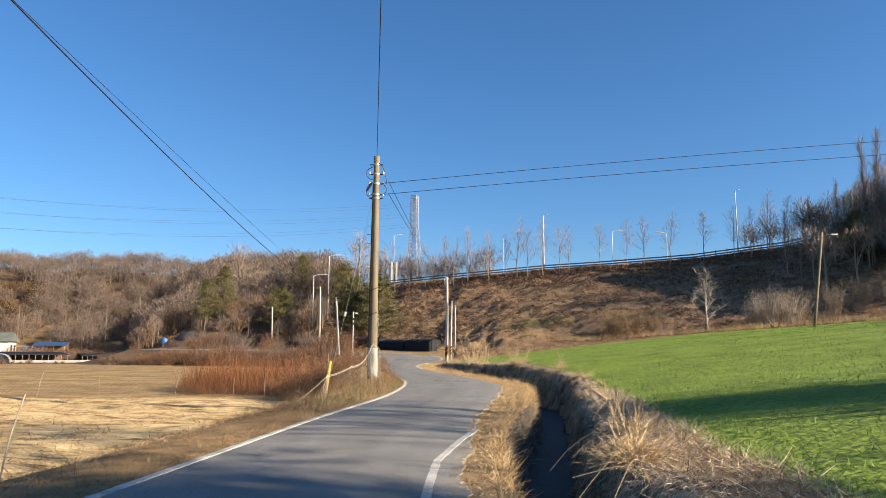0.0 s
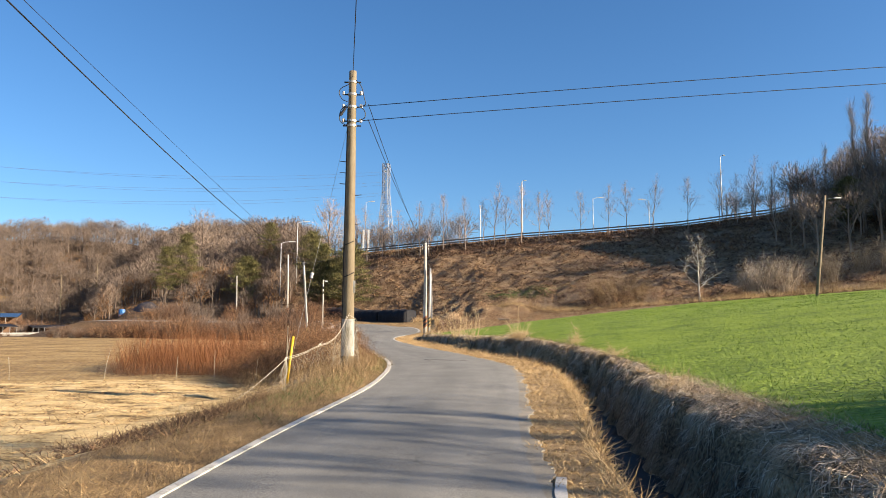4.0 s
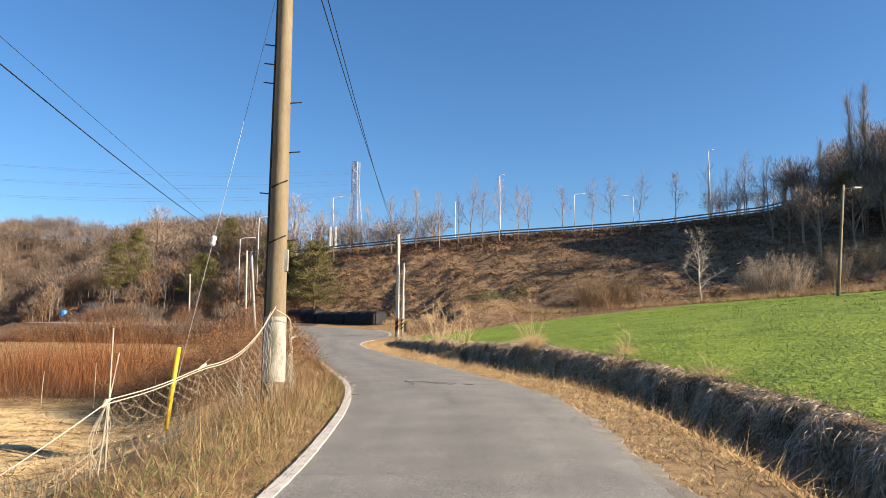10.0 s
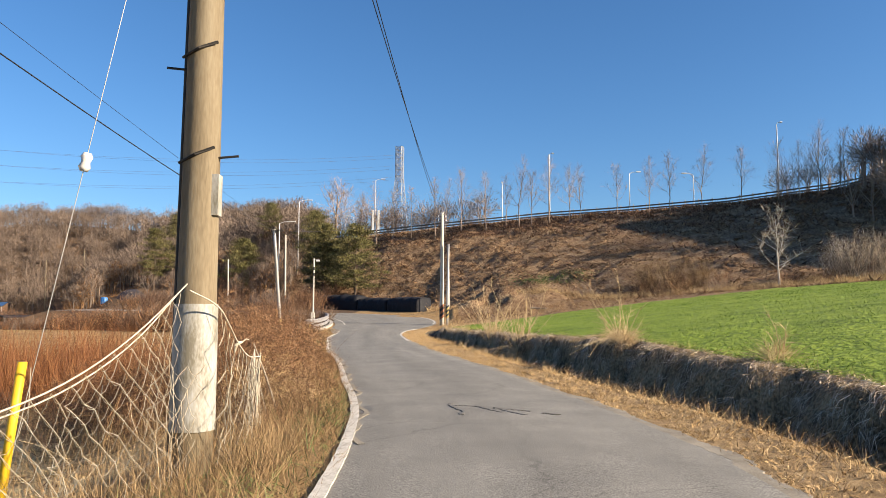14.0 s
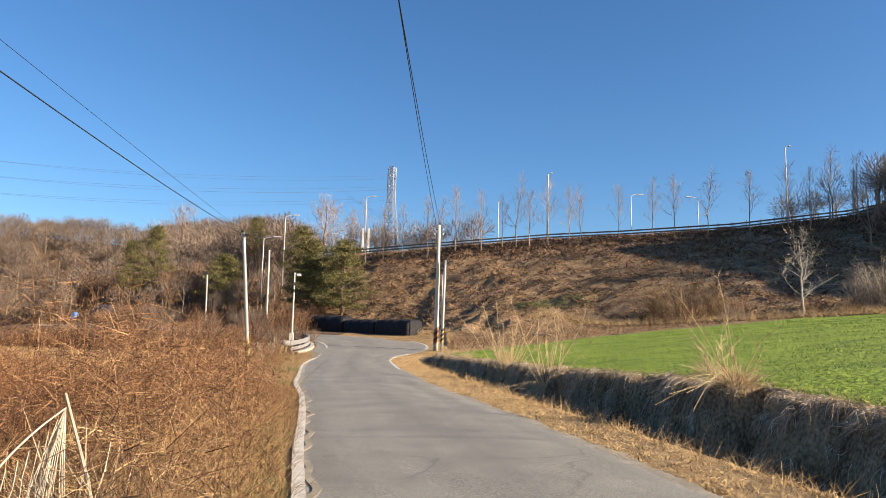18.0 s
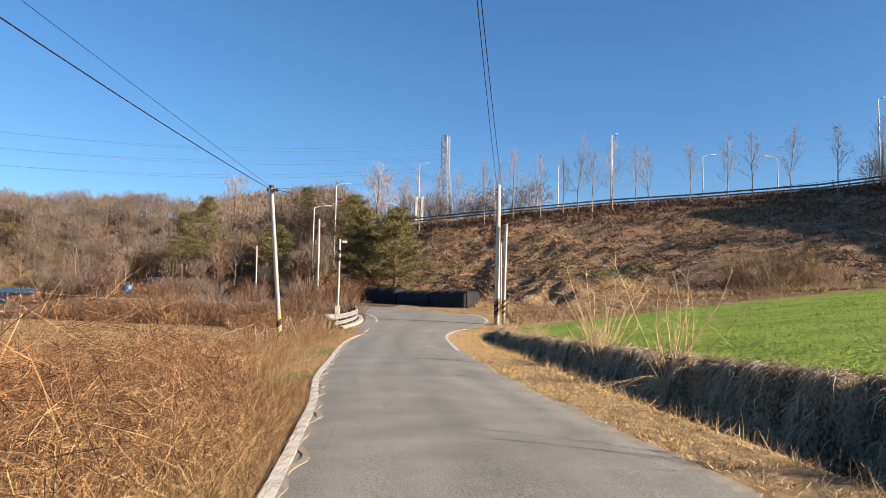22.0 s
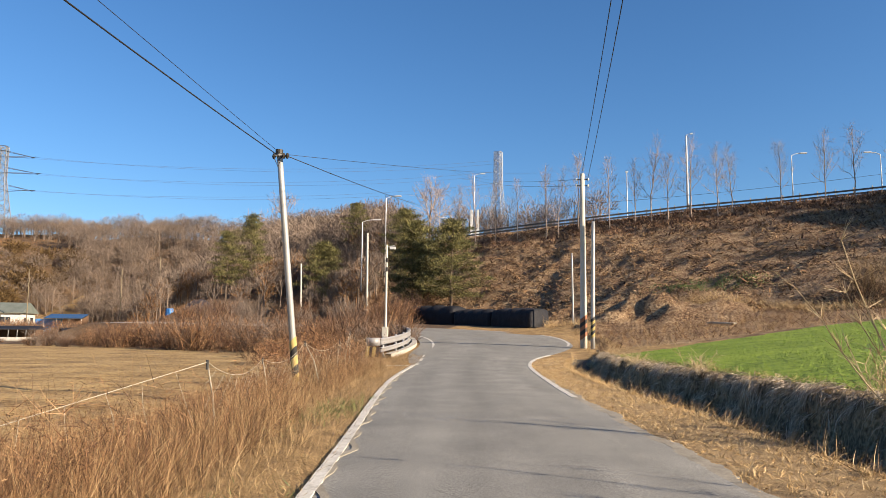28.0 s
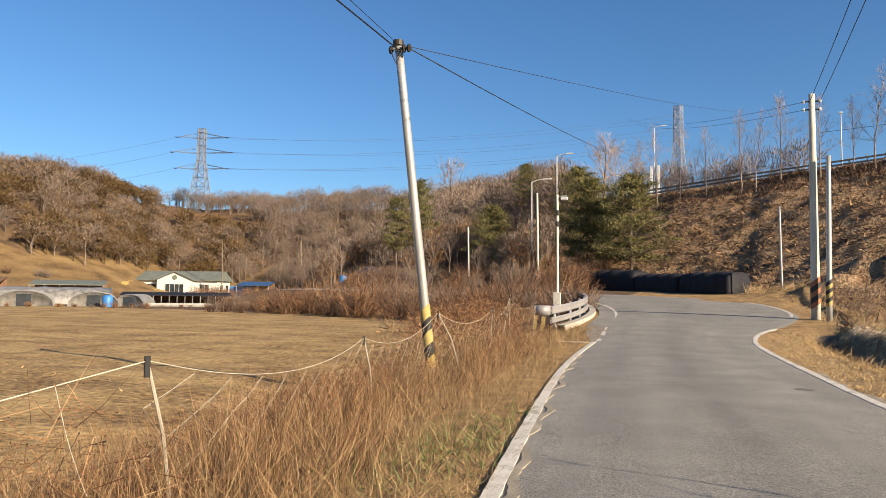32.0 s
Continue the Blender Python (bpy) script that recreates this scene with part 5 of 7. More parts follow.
street_lamp(21.95, 150, 19, 31.2, 0.7, 0.2)
street_lamp(58.6, 137.5, 21, 34.0, 0.7, 0.14)
street_lamp(-11.9, 170, 15.5, 29.9, 1.5)
street_lamp(-24.2, 150, 11, 22.1, 1.8)
street_lamp(-25.5, 140, 8, 16.8, 2.0)
street_lamp(-17.0, 175, 15, 22.6, -1.6)
street_lamp(13.7, 155, 18, 26.7, 0)
street_lamp(36.3, 148, 19.5, 27.4, 1.6)
street_lamp(46.6, 144, 19.5, 26.4, -1.6)
for x in (-12.35, -11.2):
    sg = empty("sign_panel", "narrow upright white panel on a post", "sign", "white panels")
    v, f = bevel_box(x - 0.22, 169.6, 18.2, x + 0.22, 169.75, 23.2, 0.05)
    solid("panel", v, f, PORCELAIN, sg)
    v, f = tube([(x, 169.9, 14.5), (x, 169.9, 20)], 0.08, 6)
    solid("post", v, f, TOWERSTEEL, sg)

# ---- lattice towers and far lines ----
def lattice_tower(x, y, z0, z1, base_w, top_w, arms, label, turn=0.0, bar=0.16, bays=11, steel=TOWERSTEEL):
    ob = empty("transmission_tower", label, "transmission tower", "", (x, y, z0))
    ob.rotation_euler = (0, 0, turn)
    h = z1 - z0

    def half(f):
        return (base_w + (top_w - base_w) * min(f / 0.72, 1.0)) / 2

    corners = ((-1, -1), (1, -1), (1, 1), (-1, 1))
    for sx, sy in corners:
        vv, ff = tube([(sx * half(f), sy * half(f), f * h) for f in np.linspace(0, 1, 8)], bar, 4)
        solid("leg", vv, ff, steel, ob)
    pieces = []
    fs = [1 - (1 - k / bays) ** 1.25 for k in range(bays + 1)]
    for f0, f1 in zip(fs, fs[1:]):
        for k in range(4):
            a, b = corners[k], corners[(k + 1) % 4]
            A0 = (a[0] * half(f0), a[1] * half(f0), f0 * h)
            B1 = (b[0] * half(f1), b[1] * half(f1), f1 * h)
            A1 = (a[0] * half(f1), a[1] * half(f1), f1 * h)
            B0 = (b[0] * half(f0), b[1] * half(f0), f0 * h)
            pieces += [tube([A0, B1], bar * 0.8, 3, False), tube([B0, A1], bar * 0.8, 3, False), tube([A1, B1], bar * 0.8, 3, False)]
    solid("bracing", *join(*pieces), steel, ob, "crossed steel bracing")
    tips = []
    for f, ln in arms:
        w = half(f)
        for s in (-1, 1):
            tip = (s * ln, 0, f * h + 0.6)
            pcs = [tube([(s * w, e * w, f * h), tip], bar * 0.6, 3, False) for e in (-1, 1)] + [tube([(s * w, e * w, f * h + 2.2), tip], bar * 0.6, 3, False) for e in (-1, 1)]
            solid("cross_arm", *join(*pcs), steel, ob)
            vv, ff = tube([tip, (tip[0] + s * 0.8, 0, tip[2] - 0.3), (tip[0] + s * 1.9, 0, tip[2] + 0.1)], [0.16, 0.24, 0.12], 5)
            solid("insulator_string", vv, ff, DARKIRON, ob)
            c, sn = math.cos(turn), math.sin(turn)
            tips.append((x + tip[0] * c, y + tip[0] * sn, z0 + tip[2]))
    return tips


tl = lattice_tower(-204.3, 287.5, 24, 69.5, 11.0, 2.6, ((0.62, 10.0), (0.77, 11.5), (0.91, 9.5)), "tall grey lattice transmission tower with dark insulators", 0.35, 0.17, 13, DULLSTEEL)
tr = lattice_tower(-17.35, 369, 30, 84.1, 9.0, 3.0, ((0.7, 3.2), (0.8, 3.4), (0.9, 3.2)), "tall pale lattice transmission tower behind the highway", 1.2, 0.15, 17)
for a, b in zip(tl, tr):
    cable("power_line", sag(a, b, 5.0, 24), 0.034, LINEALLOY, "thin high-voltage line across the sky", "power line")
for a in tl[::2]:
    cable("power_line", sag(a, (a[0] - 220, a[1] - 30, a[2] - 6), 8.0, 24), 0.034, LINEALLOY, "thin high-voltage line across the sky", "power line")

# ---- farmstead ----
def yard(name, label, category, group, x, y, lift=0.0, turn=0.0, size=1.0):
    ob = empty(name, label, category, group, (x, y, float(land(x, y)) + lift))
    ob.rotation_euler, ob.scale = (0, 0, turn), (size, size, size)
    return ob


def farmhouse():
    ob = yard("farmhouse", "single-storey white farmhouse with grey-green gabled roof", "house", "", -126.5, 187.5, -0.4, 0.36, 1.45)
    w, d, h, rh = 13.6, 7.0, 2.7, 1.5
    v, f = box(-w / 2, 0, -1.6, w / 2, d, h)
    solid("wall", v, f, WHITEWALL, ob, "white rendered wall")
    v = [(-w / 2 - 0.4, -0.5, h - 0.1), (w / 2 + 0.4, -0.5, h - 0.1), (w / 2 + 0.4, d + 0.5, h - 0.1), (-w / 2 - 0.4, d + 0.5, h - 0.1), (-w / 2 - 0.2, d / 2, h + rh), (w / 2 + 0.2, d / 2, h + rh)]
    v += [(a, b, c + 0.14) for a, b, c in v]
    solid("roof", v, [(3, 2, 1, 0), (6, 7, 11, 10), (8, 9, 10, 11), (7, 8, 11), (9, 6, 10), (0, 1, 7, 6), (1, 2, 8, 7), (2, 3, 9, 8), (3, 0, 6, 9)], ROOF, ob, "grey-green gable roof")
    v = [(w / 2 - 0.02, 0, h), (w / 2 - 0.02, d, h), (w / 2 - 0.02, d / 2, h + rh), (w / 2 + 0.05, 0, h), (w / 2 + 0.05, d, h), (w / 2 + 0.05, d / 2, h + rh)]
    solid("gable", v, [(0, 2, 1), (3, 4, 5), (0, 1, 4, 3), (1, 2, 5, 4), (2, 0, 3, 5)], WHITEWALL, ob)
    v, f = box(-3.0, -1.3, -1.6, 3.0, 0.02, h)
    solid("porch_wall", v, f, WHITEWALL, ob)
    v = [(-3.0, -1.3, h), (3.0, -1.3, h), (0, -1.3, h + 1.3), (-3.0, 2.8, h), (3.0, 2.8, h), (0, 2.8, h + 1.3)]
    solid("porch_gable", v, [(0, 1, 2), (3, 5, 4), (0, 3, 4, 1)], WHITEWALL, ob)
    for s in (-1, 1):
        v = [(s * 3.4, -1.6, h - 0.12), (0, -1.6, h + 1.36), (0, 3.0, h + 1.36), (s * 3.4, 3.0, h - 0.12)]
        v += [(a, b, c + 0.13) for a, b, c in v]
        solid("porch_roof", v, [(0, 1, 2, 3), (7, 6, 5, 4), (0, 4, 5, 1), (1, 5, 6, 2), (2, 6, 7, 3), (3, 7, 4, 0)], ROOF, ob)
    v, f = tube([(0, -1.42, h + 0.45), (0, -1.32, h + 0.45)], 0.4, 14)
    solid("round_ornament", v, f, ROOF, ob)
    for x0, x1, y in ((-1.6, 1.6, -1.34), (-5.6, -3.6, -0.04), (3.8, 5.4, -0.04)):
        win = solid("window", *box(x0, y - 0.04, 0.5, x1, y, 2.1), PORCELAIN, ob, "white window frame")
        n = 4 if x1 - x0 > 3 else 2
        for k in range(n):
            a = x0 + 0.08 + (x1 - x0 - 0.08) * k / n
            solid("pane", *box(a, y - 0.06, 0.6, a + (x1 - x0) / n - 0.1, y - 0.042, 2.0), GLASS, win)
    for k, yy in enumerate((1.2, 4.2)):
        win = solid("window", *box(w / 2 + 0.05, yy, 0.6, w / 2 + 0.09, yy + 1.5, 2.0), PORCELAIN, ob, "white window frame")
        solid("pane", *box(w / 2 + 0.092, yy + 0.1, 0.7, w / 2 + 0.11, yy + 1.4, 1.9), GLASS, win)


farmhouse()


def greenhouse(x, y, length, width, h, turn, label="low tunnel greenhouse covered with cloudy film"):
    ob = yard("greenhouse", label, "greenhouse", "greenhouses", x, y, -0.1, turn)
    V, F, n, m = [], [], 10, 12
    for i in range(m + 1):
        for k in range(n + 1):
            a = math.pi * k / n
            V.append((-math.cos(a) * width / 2, i * length / m, math.sin(a) ** 0.8 * h * (1 + 0.03 * math.sin(i * 2.6 + k))))
    for i in range(m):
        F += [(i * (n + 1) + k, i * (n + 1) + k + 1, (i + 1) * (n + 1) + k + 1, (i + 1) * (n + 1) + k) for k in range(n)]
    F += [tuple(range(n + 1)), tuple(m * (n + 1) + k for k in range(n, -1, -1))]
    solid("film", V, F, FILM, ob, "", True)
    for i in range(0, m + 1, 2):
        pts = [(-math.cos(math.pi * k / n) * (width / 2 + 0.03), i * length / m, math.sin(math.pi * k / n) ** 0.8 * (h + 0.03)) for k in range(n + 1)]
        solid("hoop", *tube(pts, 0.03, 4), GALV, ob)
    solid("door", *box(-0.8, -0.06, 0, 0.8, 0.0, min(1.9, h * 0.8)), GLASS, ob, "dark doorway flap")


greenhouse(-82.5, 110.5, 20, 6.5, 2.0, 0.85)
greenhouse(-77.5, 116.5, 18, 6.0, 1.9, 0.8)
greenhouse(-103.0, 119.0, 18, 7, 2.6, -0.72, "long low greenhouse with grey weathered film")
greenhouse(-75.5, 120.5, 6, 3.6, 1.7, 0.5, "small low greenhouse with torn grey film")


def shade_shed(x, y, w, d, h, turn, label, roof_mat, posts=7, size=1.0, lift=-0.05):
    ob = yard("shed", label, "shed", "sheds", x, y, lift, turn, size)
    v = [(-w / 2, 0, h * 0.78), (w / 2, 0, h * 0.78), (w / 2, d, h), (-w / 2, d, h)]
    v += [(a, b, c + 0.12) for a, b, c in v]
    solid("roof", v, [(3, 2, 1, 0), (4, 5, 6, 7), (0, 1, 5, 4), (1, 2, 6, 5), (2, 3, 7, 6), (3, 0, 4, 7)], roof_mat, ob)
    solid("back_wall", *box(-w / 2 + 0.1, d - 0.15, -0.2, w / 2 - 0.1, d - 0.02, h - 0.05), BROWNWALL, ob)
    for k in range(posts):
        px = -w / 2 + 0.15 + (w - 0.3) * k / (posts - 1)
        solid("post", *tube([(px, 0.1, -0.3), (px, 0.1, h * 0.79)], 0.045, 6), GALV, ob)


shade_shed(-79.0, 133.5, 16, 6, 1.9, 0.72, "long low shed roofed with black shade net on thin posts", BLACKNET, 15)
shade_shed(-68.5, 142.5, 7, 4, 1.7, 0.72, "low shed roofed with black shade net", BLACKNET, 8)
shade_shed(-109, 140, 12, 6, 3.9, 0.72, "open shed with dark grey roof", ROOF, 6)
shade_shed(-121, 131, 9, 6, 4.3, 0.72, "brown open-fronted shed with board roof", BROWNWALL, 4)
shade_shed(-104.5, 187.5, 8.0, 5, 4.6, 0.3, "shed with dark solar panels on its roof", GLASS, 4)
tank = yard("water_tank", "upright blue plastic water tank", "tank", "", -74.2, 115.6, 0.0, 0.0, 1.0)
solid("body", *tube([(0, 0, -0.1), (0, 0, 0.1), (0, 0, 1.25), (0, 0, 1.42), (0, 0, 1.5)], [0.6, 0.64, 0.64, 0.5, 0.25], 18), BLUE, tank, "", True)
solid("lid", *tube([(0, 0, 1.48), (0, 0, 1.58)], 0.25, 12), BLACKPAINT, tank)
v, f = bevel_box(-2.2, 0, 0, 2.2, 2.5, 2.5, 0.15)
tarp = solid("tarpaulin_stack", v, f, BLUE)
tarp.location, tarp.rotation_euler, tarp.scale = (-110.0, 190.5, float(land(-110.0, 190.5)) - 0.2), (0, 0, 0.3), (1.3, 1.3, 1.5)
tagged(tarp, "stack under a bright blue tarpaulin", "stack")
barrel = empty("water_tank", "small blue plastic tank at the foot of the woods", "tank", "", (-56.6, 144.5, float(land(-56.6, 144.5)) - 0.4))
solid("body", *tube([(0, 0, -0.3), (0, 0, 0.15), (0, 0, 0.95), (0, 0, 1.15)], [0.55, 0.6, 0.6, 0.45], 14), BLUE, barrel, "", True)
hr = random.Random(77)
hv = [(0, 0, 1.7)]
for i, (q, z) in enumerate(((0.35, 1.55), (0.65, 1.1), (0.9, 0.4), (1.0, -0.3))):
    for k in range(18):
        w = hr.uniform(0.88, 1.1)
        hv.append((math.cos(k * math.tau / 18) * 2.7 * q * w, math.sin(k * math.tau / 18) * 1.7 * q * w, z * hr.uniform(0.88, 1.08)))
hf = [(0, 1 + k, 1 + (k + 1) % 18) for k in range(18)]
hf += [(1 + i * 18 + k, 19 + i * 18 + k, 19 + i * 18 + (k + 1) % 18, 1 + i * 18 + (k + 1) % 18) for i in range(3) for k in range(18)]
heap = solid("covered_heap", hv, hf, NAVYSHEET, None, "", True)
heap.location = (-51.8, 144.5, float(land(-51.8, 144.5)))
tagged(heap, "low heap under a dark sheet below the woods", "heap")
v, f = bevel_box(-1.6, 0, 0.6, 1.6, 2.0, 2.4, 0.1)
dig = yard("excavator", "small yellow excavator parked behind the house", "excavator", "", -131.5, 175.5, -0.1, 0.4, 0.42)
solid("cab", v, f, YELLOW, dig)
solid("track", *bevel_box(-1.8, -0.1, -0.1, 1.8, 2.1, 0.6, 0.2), BLACKPAINT, dig)
solid("boom", *tube([(1.4, 1, 1.6), (2.8, 1, 3.4), (4.2, 1, 2.6)], [0.22, 0.22, 0.15], 6), YELLOW, dig)
v, f = tube([(-80, 121, -0.75), (-68, 126, -0.7), (-54.5, 131, -0.6)], 0.35, 6)
tagged(solid("concrete_wall", v, f, KERB), "low pale concrete field wall", "wall", kind="structure")

# ---- rope net along the verge ----
def pick(v, seed):
    return random.Random(seed).uniform(-v, v)


def net_panel(parent, a_top, b_top, drop_a, drop_b, nx, ny, sagging, seed, cord=0.0027, material=NETCORD):
    """A knotted net that hangs between two points, one cord per strand of the mesh."""
    r = random.Random(seed)
    A, B = Vector(a_top), Vector(b_top)
    grid = {}
    for i in range(nx + 1):
        f = i / nx
        top = A.lerp(B, f) - Vector((0, 0, 4 * sagging * f * (1 - f)))
        drop = drop_a + (drop_b - drop_a) * f
        for j in range(ny + 1):
            g = j / ny
            grid[i, j] = top + Vector((r.uniform(-0.02, 0.02) * g * 2 + 0.12 * g * math.sin(f * 5), -0.05 * g, -drop * g)) + (Vector((r.uniform(-0.012, 0.012), 0, r.uniform(-0.02, 0.02))) if j else Vector())
    pieces = []
    for i in range(nx):
        for j in range(ny):
            if (i + j) % 2 == 0:
                pieces.append(tube([grid[i, j], (grid[i, j] + grid[i + 1, j + 1]) / 2 - Vector((0, 0, 0.026)), grid[i + 1, j + 1]], cord, 3, False))
                if j:
                    pieces.append(tube([grid[i, j], grid[i + 1, j - 1]], cord, 3, False))
            else:
                pieces.append(tube([grid[i + 1, j], (grid[i + 1, j] + grid[i, j + 1]) / 2 - Vector((0, 0, 0.02)), grid[i, j + 1]], cord, 3, False))
    solid("net", *join(*pieces), material, parent, "knotted cord net")


fence = empty("net_fence", "sagging rope and knotted net fence tied to poles and sticks", "fence")


def rope(parent, pts, r=0.009):
    solid("rope", *tube(rounded(pts, 2), r, 6), ROPE, parent, "pale twisted rope", True)


def stick(parent, x, y, lean, h, r=0.013):
    z = float(land(x, y))
    solid("stick", *tube([(x, y, z - 0.3), (x + lean[0] * 0.5, y + lean[1] * 0.5, z + h * 0.55), (x + lean[0], y + lean[1], z + h)], [r, r * 0.9, r * 0.8], 6), STICK, parent, "weathered thin stick")


rope(fence, [(-0.98, 25.36, 1.62), (-1.08, 24.7, 1.24), (-1.2, 24.0, 0.95), (-1.33, 23.35, 0.81), (-1.47, 22.72, 0.77), (-1.75, 21.9, 0.59), (-2.03, 21.1, 0.51)], 0.0065)
rope(fence, [(-1.06, 25.38, 1.54), (-1.12, 24.7, 1.15), (-1.24, 24.0, 0.88), (-1.36, 23.35, 0.77), (-1.48, 22.72, 0.74), (-1.77, 21.9, 0.55), (-2.03, 21.1, 0.47)], 0.006)
solid("knot", *tube([(-1.44, 22.8, 0.8), (-1.47, 22.72, 0.78), (-1.5, 22.66, 0.74)], [0.012, 0.022, 0.012], 6), ROPE, fence)
solid("loose_end", *tube([(-1.47, 22.72, 0.78), (-1.42, 22.74, 0.84), (-1.38, 22.72, 0.87)], 0.006, 5), ROPE, fence)
solid("knot", *tube([(-2.0, 21.15, 0.52), (-2.03, 21.1, 0.5), (-2.05, 21.06, 0.44)], [0.014, 0.024, 0.012], 6), ROPE, fence)
rope(fence, [(-2.03, 21.1, 0.48), (-2.3, 20.2, 0.12), (-2.5, 19.2, -0.15), (-2.75, 17.8, -0.4), (-3.1, 16.0, -0.6), (-3.4, 14.0, -0.75)], 0.007)
rope(fence, [(-0.98, 25.42, 1.57), (-0.78, 25.6, 1.45), (-0.8, 26.0, 1.27), (-0.87, 26.55, 1.08), (-0.98, 27.4, 0.89), (-1.09, 28.37, 0.85)], 0.007)
solid("knot", *tube([(-0.89, 26.52, 1.055), (-0.87, 26.55, 1.09), (-0.84, 26.6, 1.095)], [0.012, 0.02, 0.01], 6), ROPE, fence)
solid("loose_end", *tube([(-0.85, 26.58, 1.09), (-0.81, 26.63, 1.125), (-0.8, 26.68, 1.115)], 0.006, 5), ROPE, fence)
solid("loose_end", *tube([(-0.88, 26.54, 1.075), (-0.9, 26.55, 1.035), (-0.9, 26.56, 0.995)], 0.007, 5), ROPE, fence)
stick(fence, -2.04, 21.2, (0.05, -0.12), 1.26 - float(land(-2.04, 21.2)), 0.012)
stick(fence, -2.1, 21.1, (0.14, 0.1), 1.0 - float(land(-2.1, 21.1)), 0.01)
stick(fence, -1.12, 28.3, (0.03, 0.07), 0.9, 0.017)
net_panel(fence, (-1.02, 25.34, 1.57), (-1.22, 24.0, 0.92), 1.5, 0.75, 18, 12, 0.05, 5, 0.002)
net_panel(fence, (-1.22, 24.0, 0.92), (-1.48, 22.72, 0.75), 0.75, 0.3, 16, 7, 0.02, 51, 0.0018)
net_panel(fence, (-1.48, 22.72, 0.76), (-2.03, 21.1, 0.48), 0.3, 0.4, 18, 5, 0.03, 52, 0.0018)
for k in range(9):
    rope(fence, [(-2.02, 21.1, 0.48), (-2.05 + pick(0.14, k), 20.95 + pick(0.25, k + 9), 0.1), (-2.1 + pick(0.3, k + 30), 20.7 + pick(0.5, k + 19), -0.25)], 0.003)
net_panel(fence, (-0.78, 25.65, 1.42), (-0.87, 26.55, 1.075), 1.3, 1.05, 8, 8, 0.03, 6, 0.0026)
net_panel(fence, (-0.87, 26.55, 1.075), (-1.09, 28.37, 0.845), 1.05, 0.92, 18, 8, 0.05, 61, 0.0026)
for k in range(6):
    rope(fence, [(-1.09, 28.36, 0.84), (-1.1 + pick(0.03, k), 28.3 + pick(0.05, k + 11), 0.5), (-1.1 + pick(0.08, k + 20), 28.22 + pick(0.16, k + 31), -0.02)], 0.0035)
rope(fence, [(-1.09, 28.37, 0.78), (-1.15, 28.6, 0.66), (-1.3, 28.9, 0.68), (-1.45, 29.5, 0.78), (-1.62, 30.2, 0.84)], 0.006)
net_panel(fence, (-1.3, 25.5, 1.0), (-0.85, 25.5, 0.95), 0.95, 0.95, 6, 9, 0.03, 7)
fence2 = empty("net_fence", "rope and knotted net fence sagging in brambles", "fence")
net_panel(fence2, (-1.3, 28.9, 0.66), (-1.62, 30.2, 0.84), 0.85, 1.0, 14, 8, 0.05, 8)
for k in range(16):
    f = k / 15
    rope(fence2, [(-1.62, 30.2, 0.84), (-1.66 + 0.18 * f + pick(0.03, k), 29.95 + pick(0.1, k + 40), 0.4), (-1.72 + 0.42 * f + pick(0.05, k + 60), 29.75 + pick(0.12, k + 80), -0.12)], 0.003)
solid("stick", *tube([(-1.64, 30.22, 0.93), (-1.4, 30.1, 0.42), (-1.18, 29.95, -0.12)], [0.009, 0.012, 0.013], 6), STICK, fence2, "weathered thin stick")
fence3 = empty("net_fence", "rope net fence on leaning sticks along the field edge", "fence")
tops = []
for x, y, lean, h in ((-5.4, 49.9, (-0.1, -0.2), 0.9), (-6.75, 55.4, (-0.1, -0.2), 0.7), (-6.4, 58.2, (-0.4, -0.3), 1.0), (-7.0, 61.6, (0.1, -0.1), 1.0), (-7.4, 64.6, (0.0, 0.1), 1.25), (-7.6, 68.0, (0.1, 0.0), 1.1)):
    stick(fence3, x, y, lean, h - float(land(x, y)))
    z = h
    tops.append((x + lean[0], y + lean[1], z))
    solid("tie", *tube([(x + lean[0], y + lean[1], z - 0.1), (x + lean[0], y + lean[1], z + 0.03)], 0.019, 6), BLACKPAINT, fence3)
for i, (a, b) in enumerate(zip(tops, tops[1:])):
    rope(fence3, [tuple(p) for p in sag(a, b, 0.25, 8)], 0.004)
    net_panel(fence3, tuple(Vector(a) - Vector((0, 0, 0.02))), tuple(Vector(b) - Vector((0, 0, 0.02))), 0.85, 0.85, 18, 6, 0.25, 20 + i, 0.0018)
rope(fence3, [tops[0], (-6.6, 47.5, 0.35), (-7.6, 45.0, -0.2)], 0.0045)
for k in range(9):
    f = 0.1 + 0.095 * k
    a = Vector(tops[0]).lerp(Vector((-7.6, 45.0, -0.2)), f)
    rope(fence3, [tuple(a), (a.x + 0.1 + pick(0.1, k), a.y + pick(0.2, k + 9), a.z - 0.4), (a.x + 0.3 + pick(0.2, k + 30), a.y + pick(0.3, k + 19), a.z - 0.85)], 0.0022)
fence4 = empty("net_fence", "low wire net on thin posts along the straw field", "fence")
fp = [(-22, 33.7), (-19, 34.2), (-16, 34.8), (-12.5, 35.6), (-9.5, 35.9), (-7.6, 35.0), (-5.6, 33.8)]
for k, (x, y) in enumerate(fp):
    stick(fence4, x, y, ((0.0, 0.3, -0.1, 0.25, 0.05, 0.0, 0.1)[k], 0.0), 1.0 + 0.25 * (k % 2))
for i, (a, b) in enumerate(zip(fp, fp[1:])):
    za, zb = float(land(*a)) + 0.75, float(land(*b)) + 0.75
    net_panel(fence4, (*a, za), (*b, zb), 0.7, 0.7, 24, 7, 0.04, 40 + i, 0.0025, BARK)
fence5 = empty("marker_stick", "thin leaning stick in the straw field", "stick")
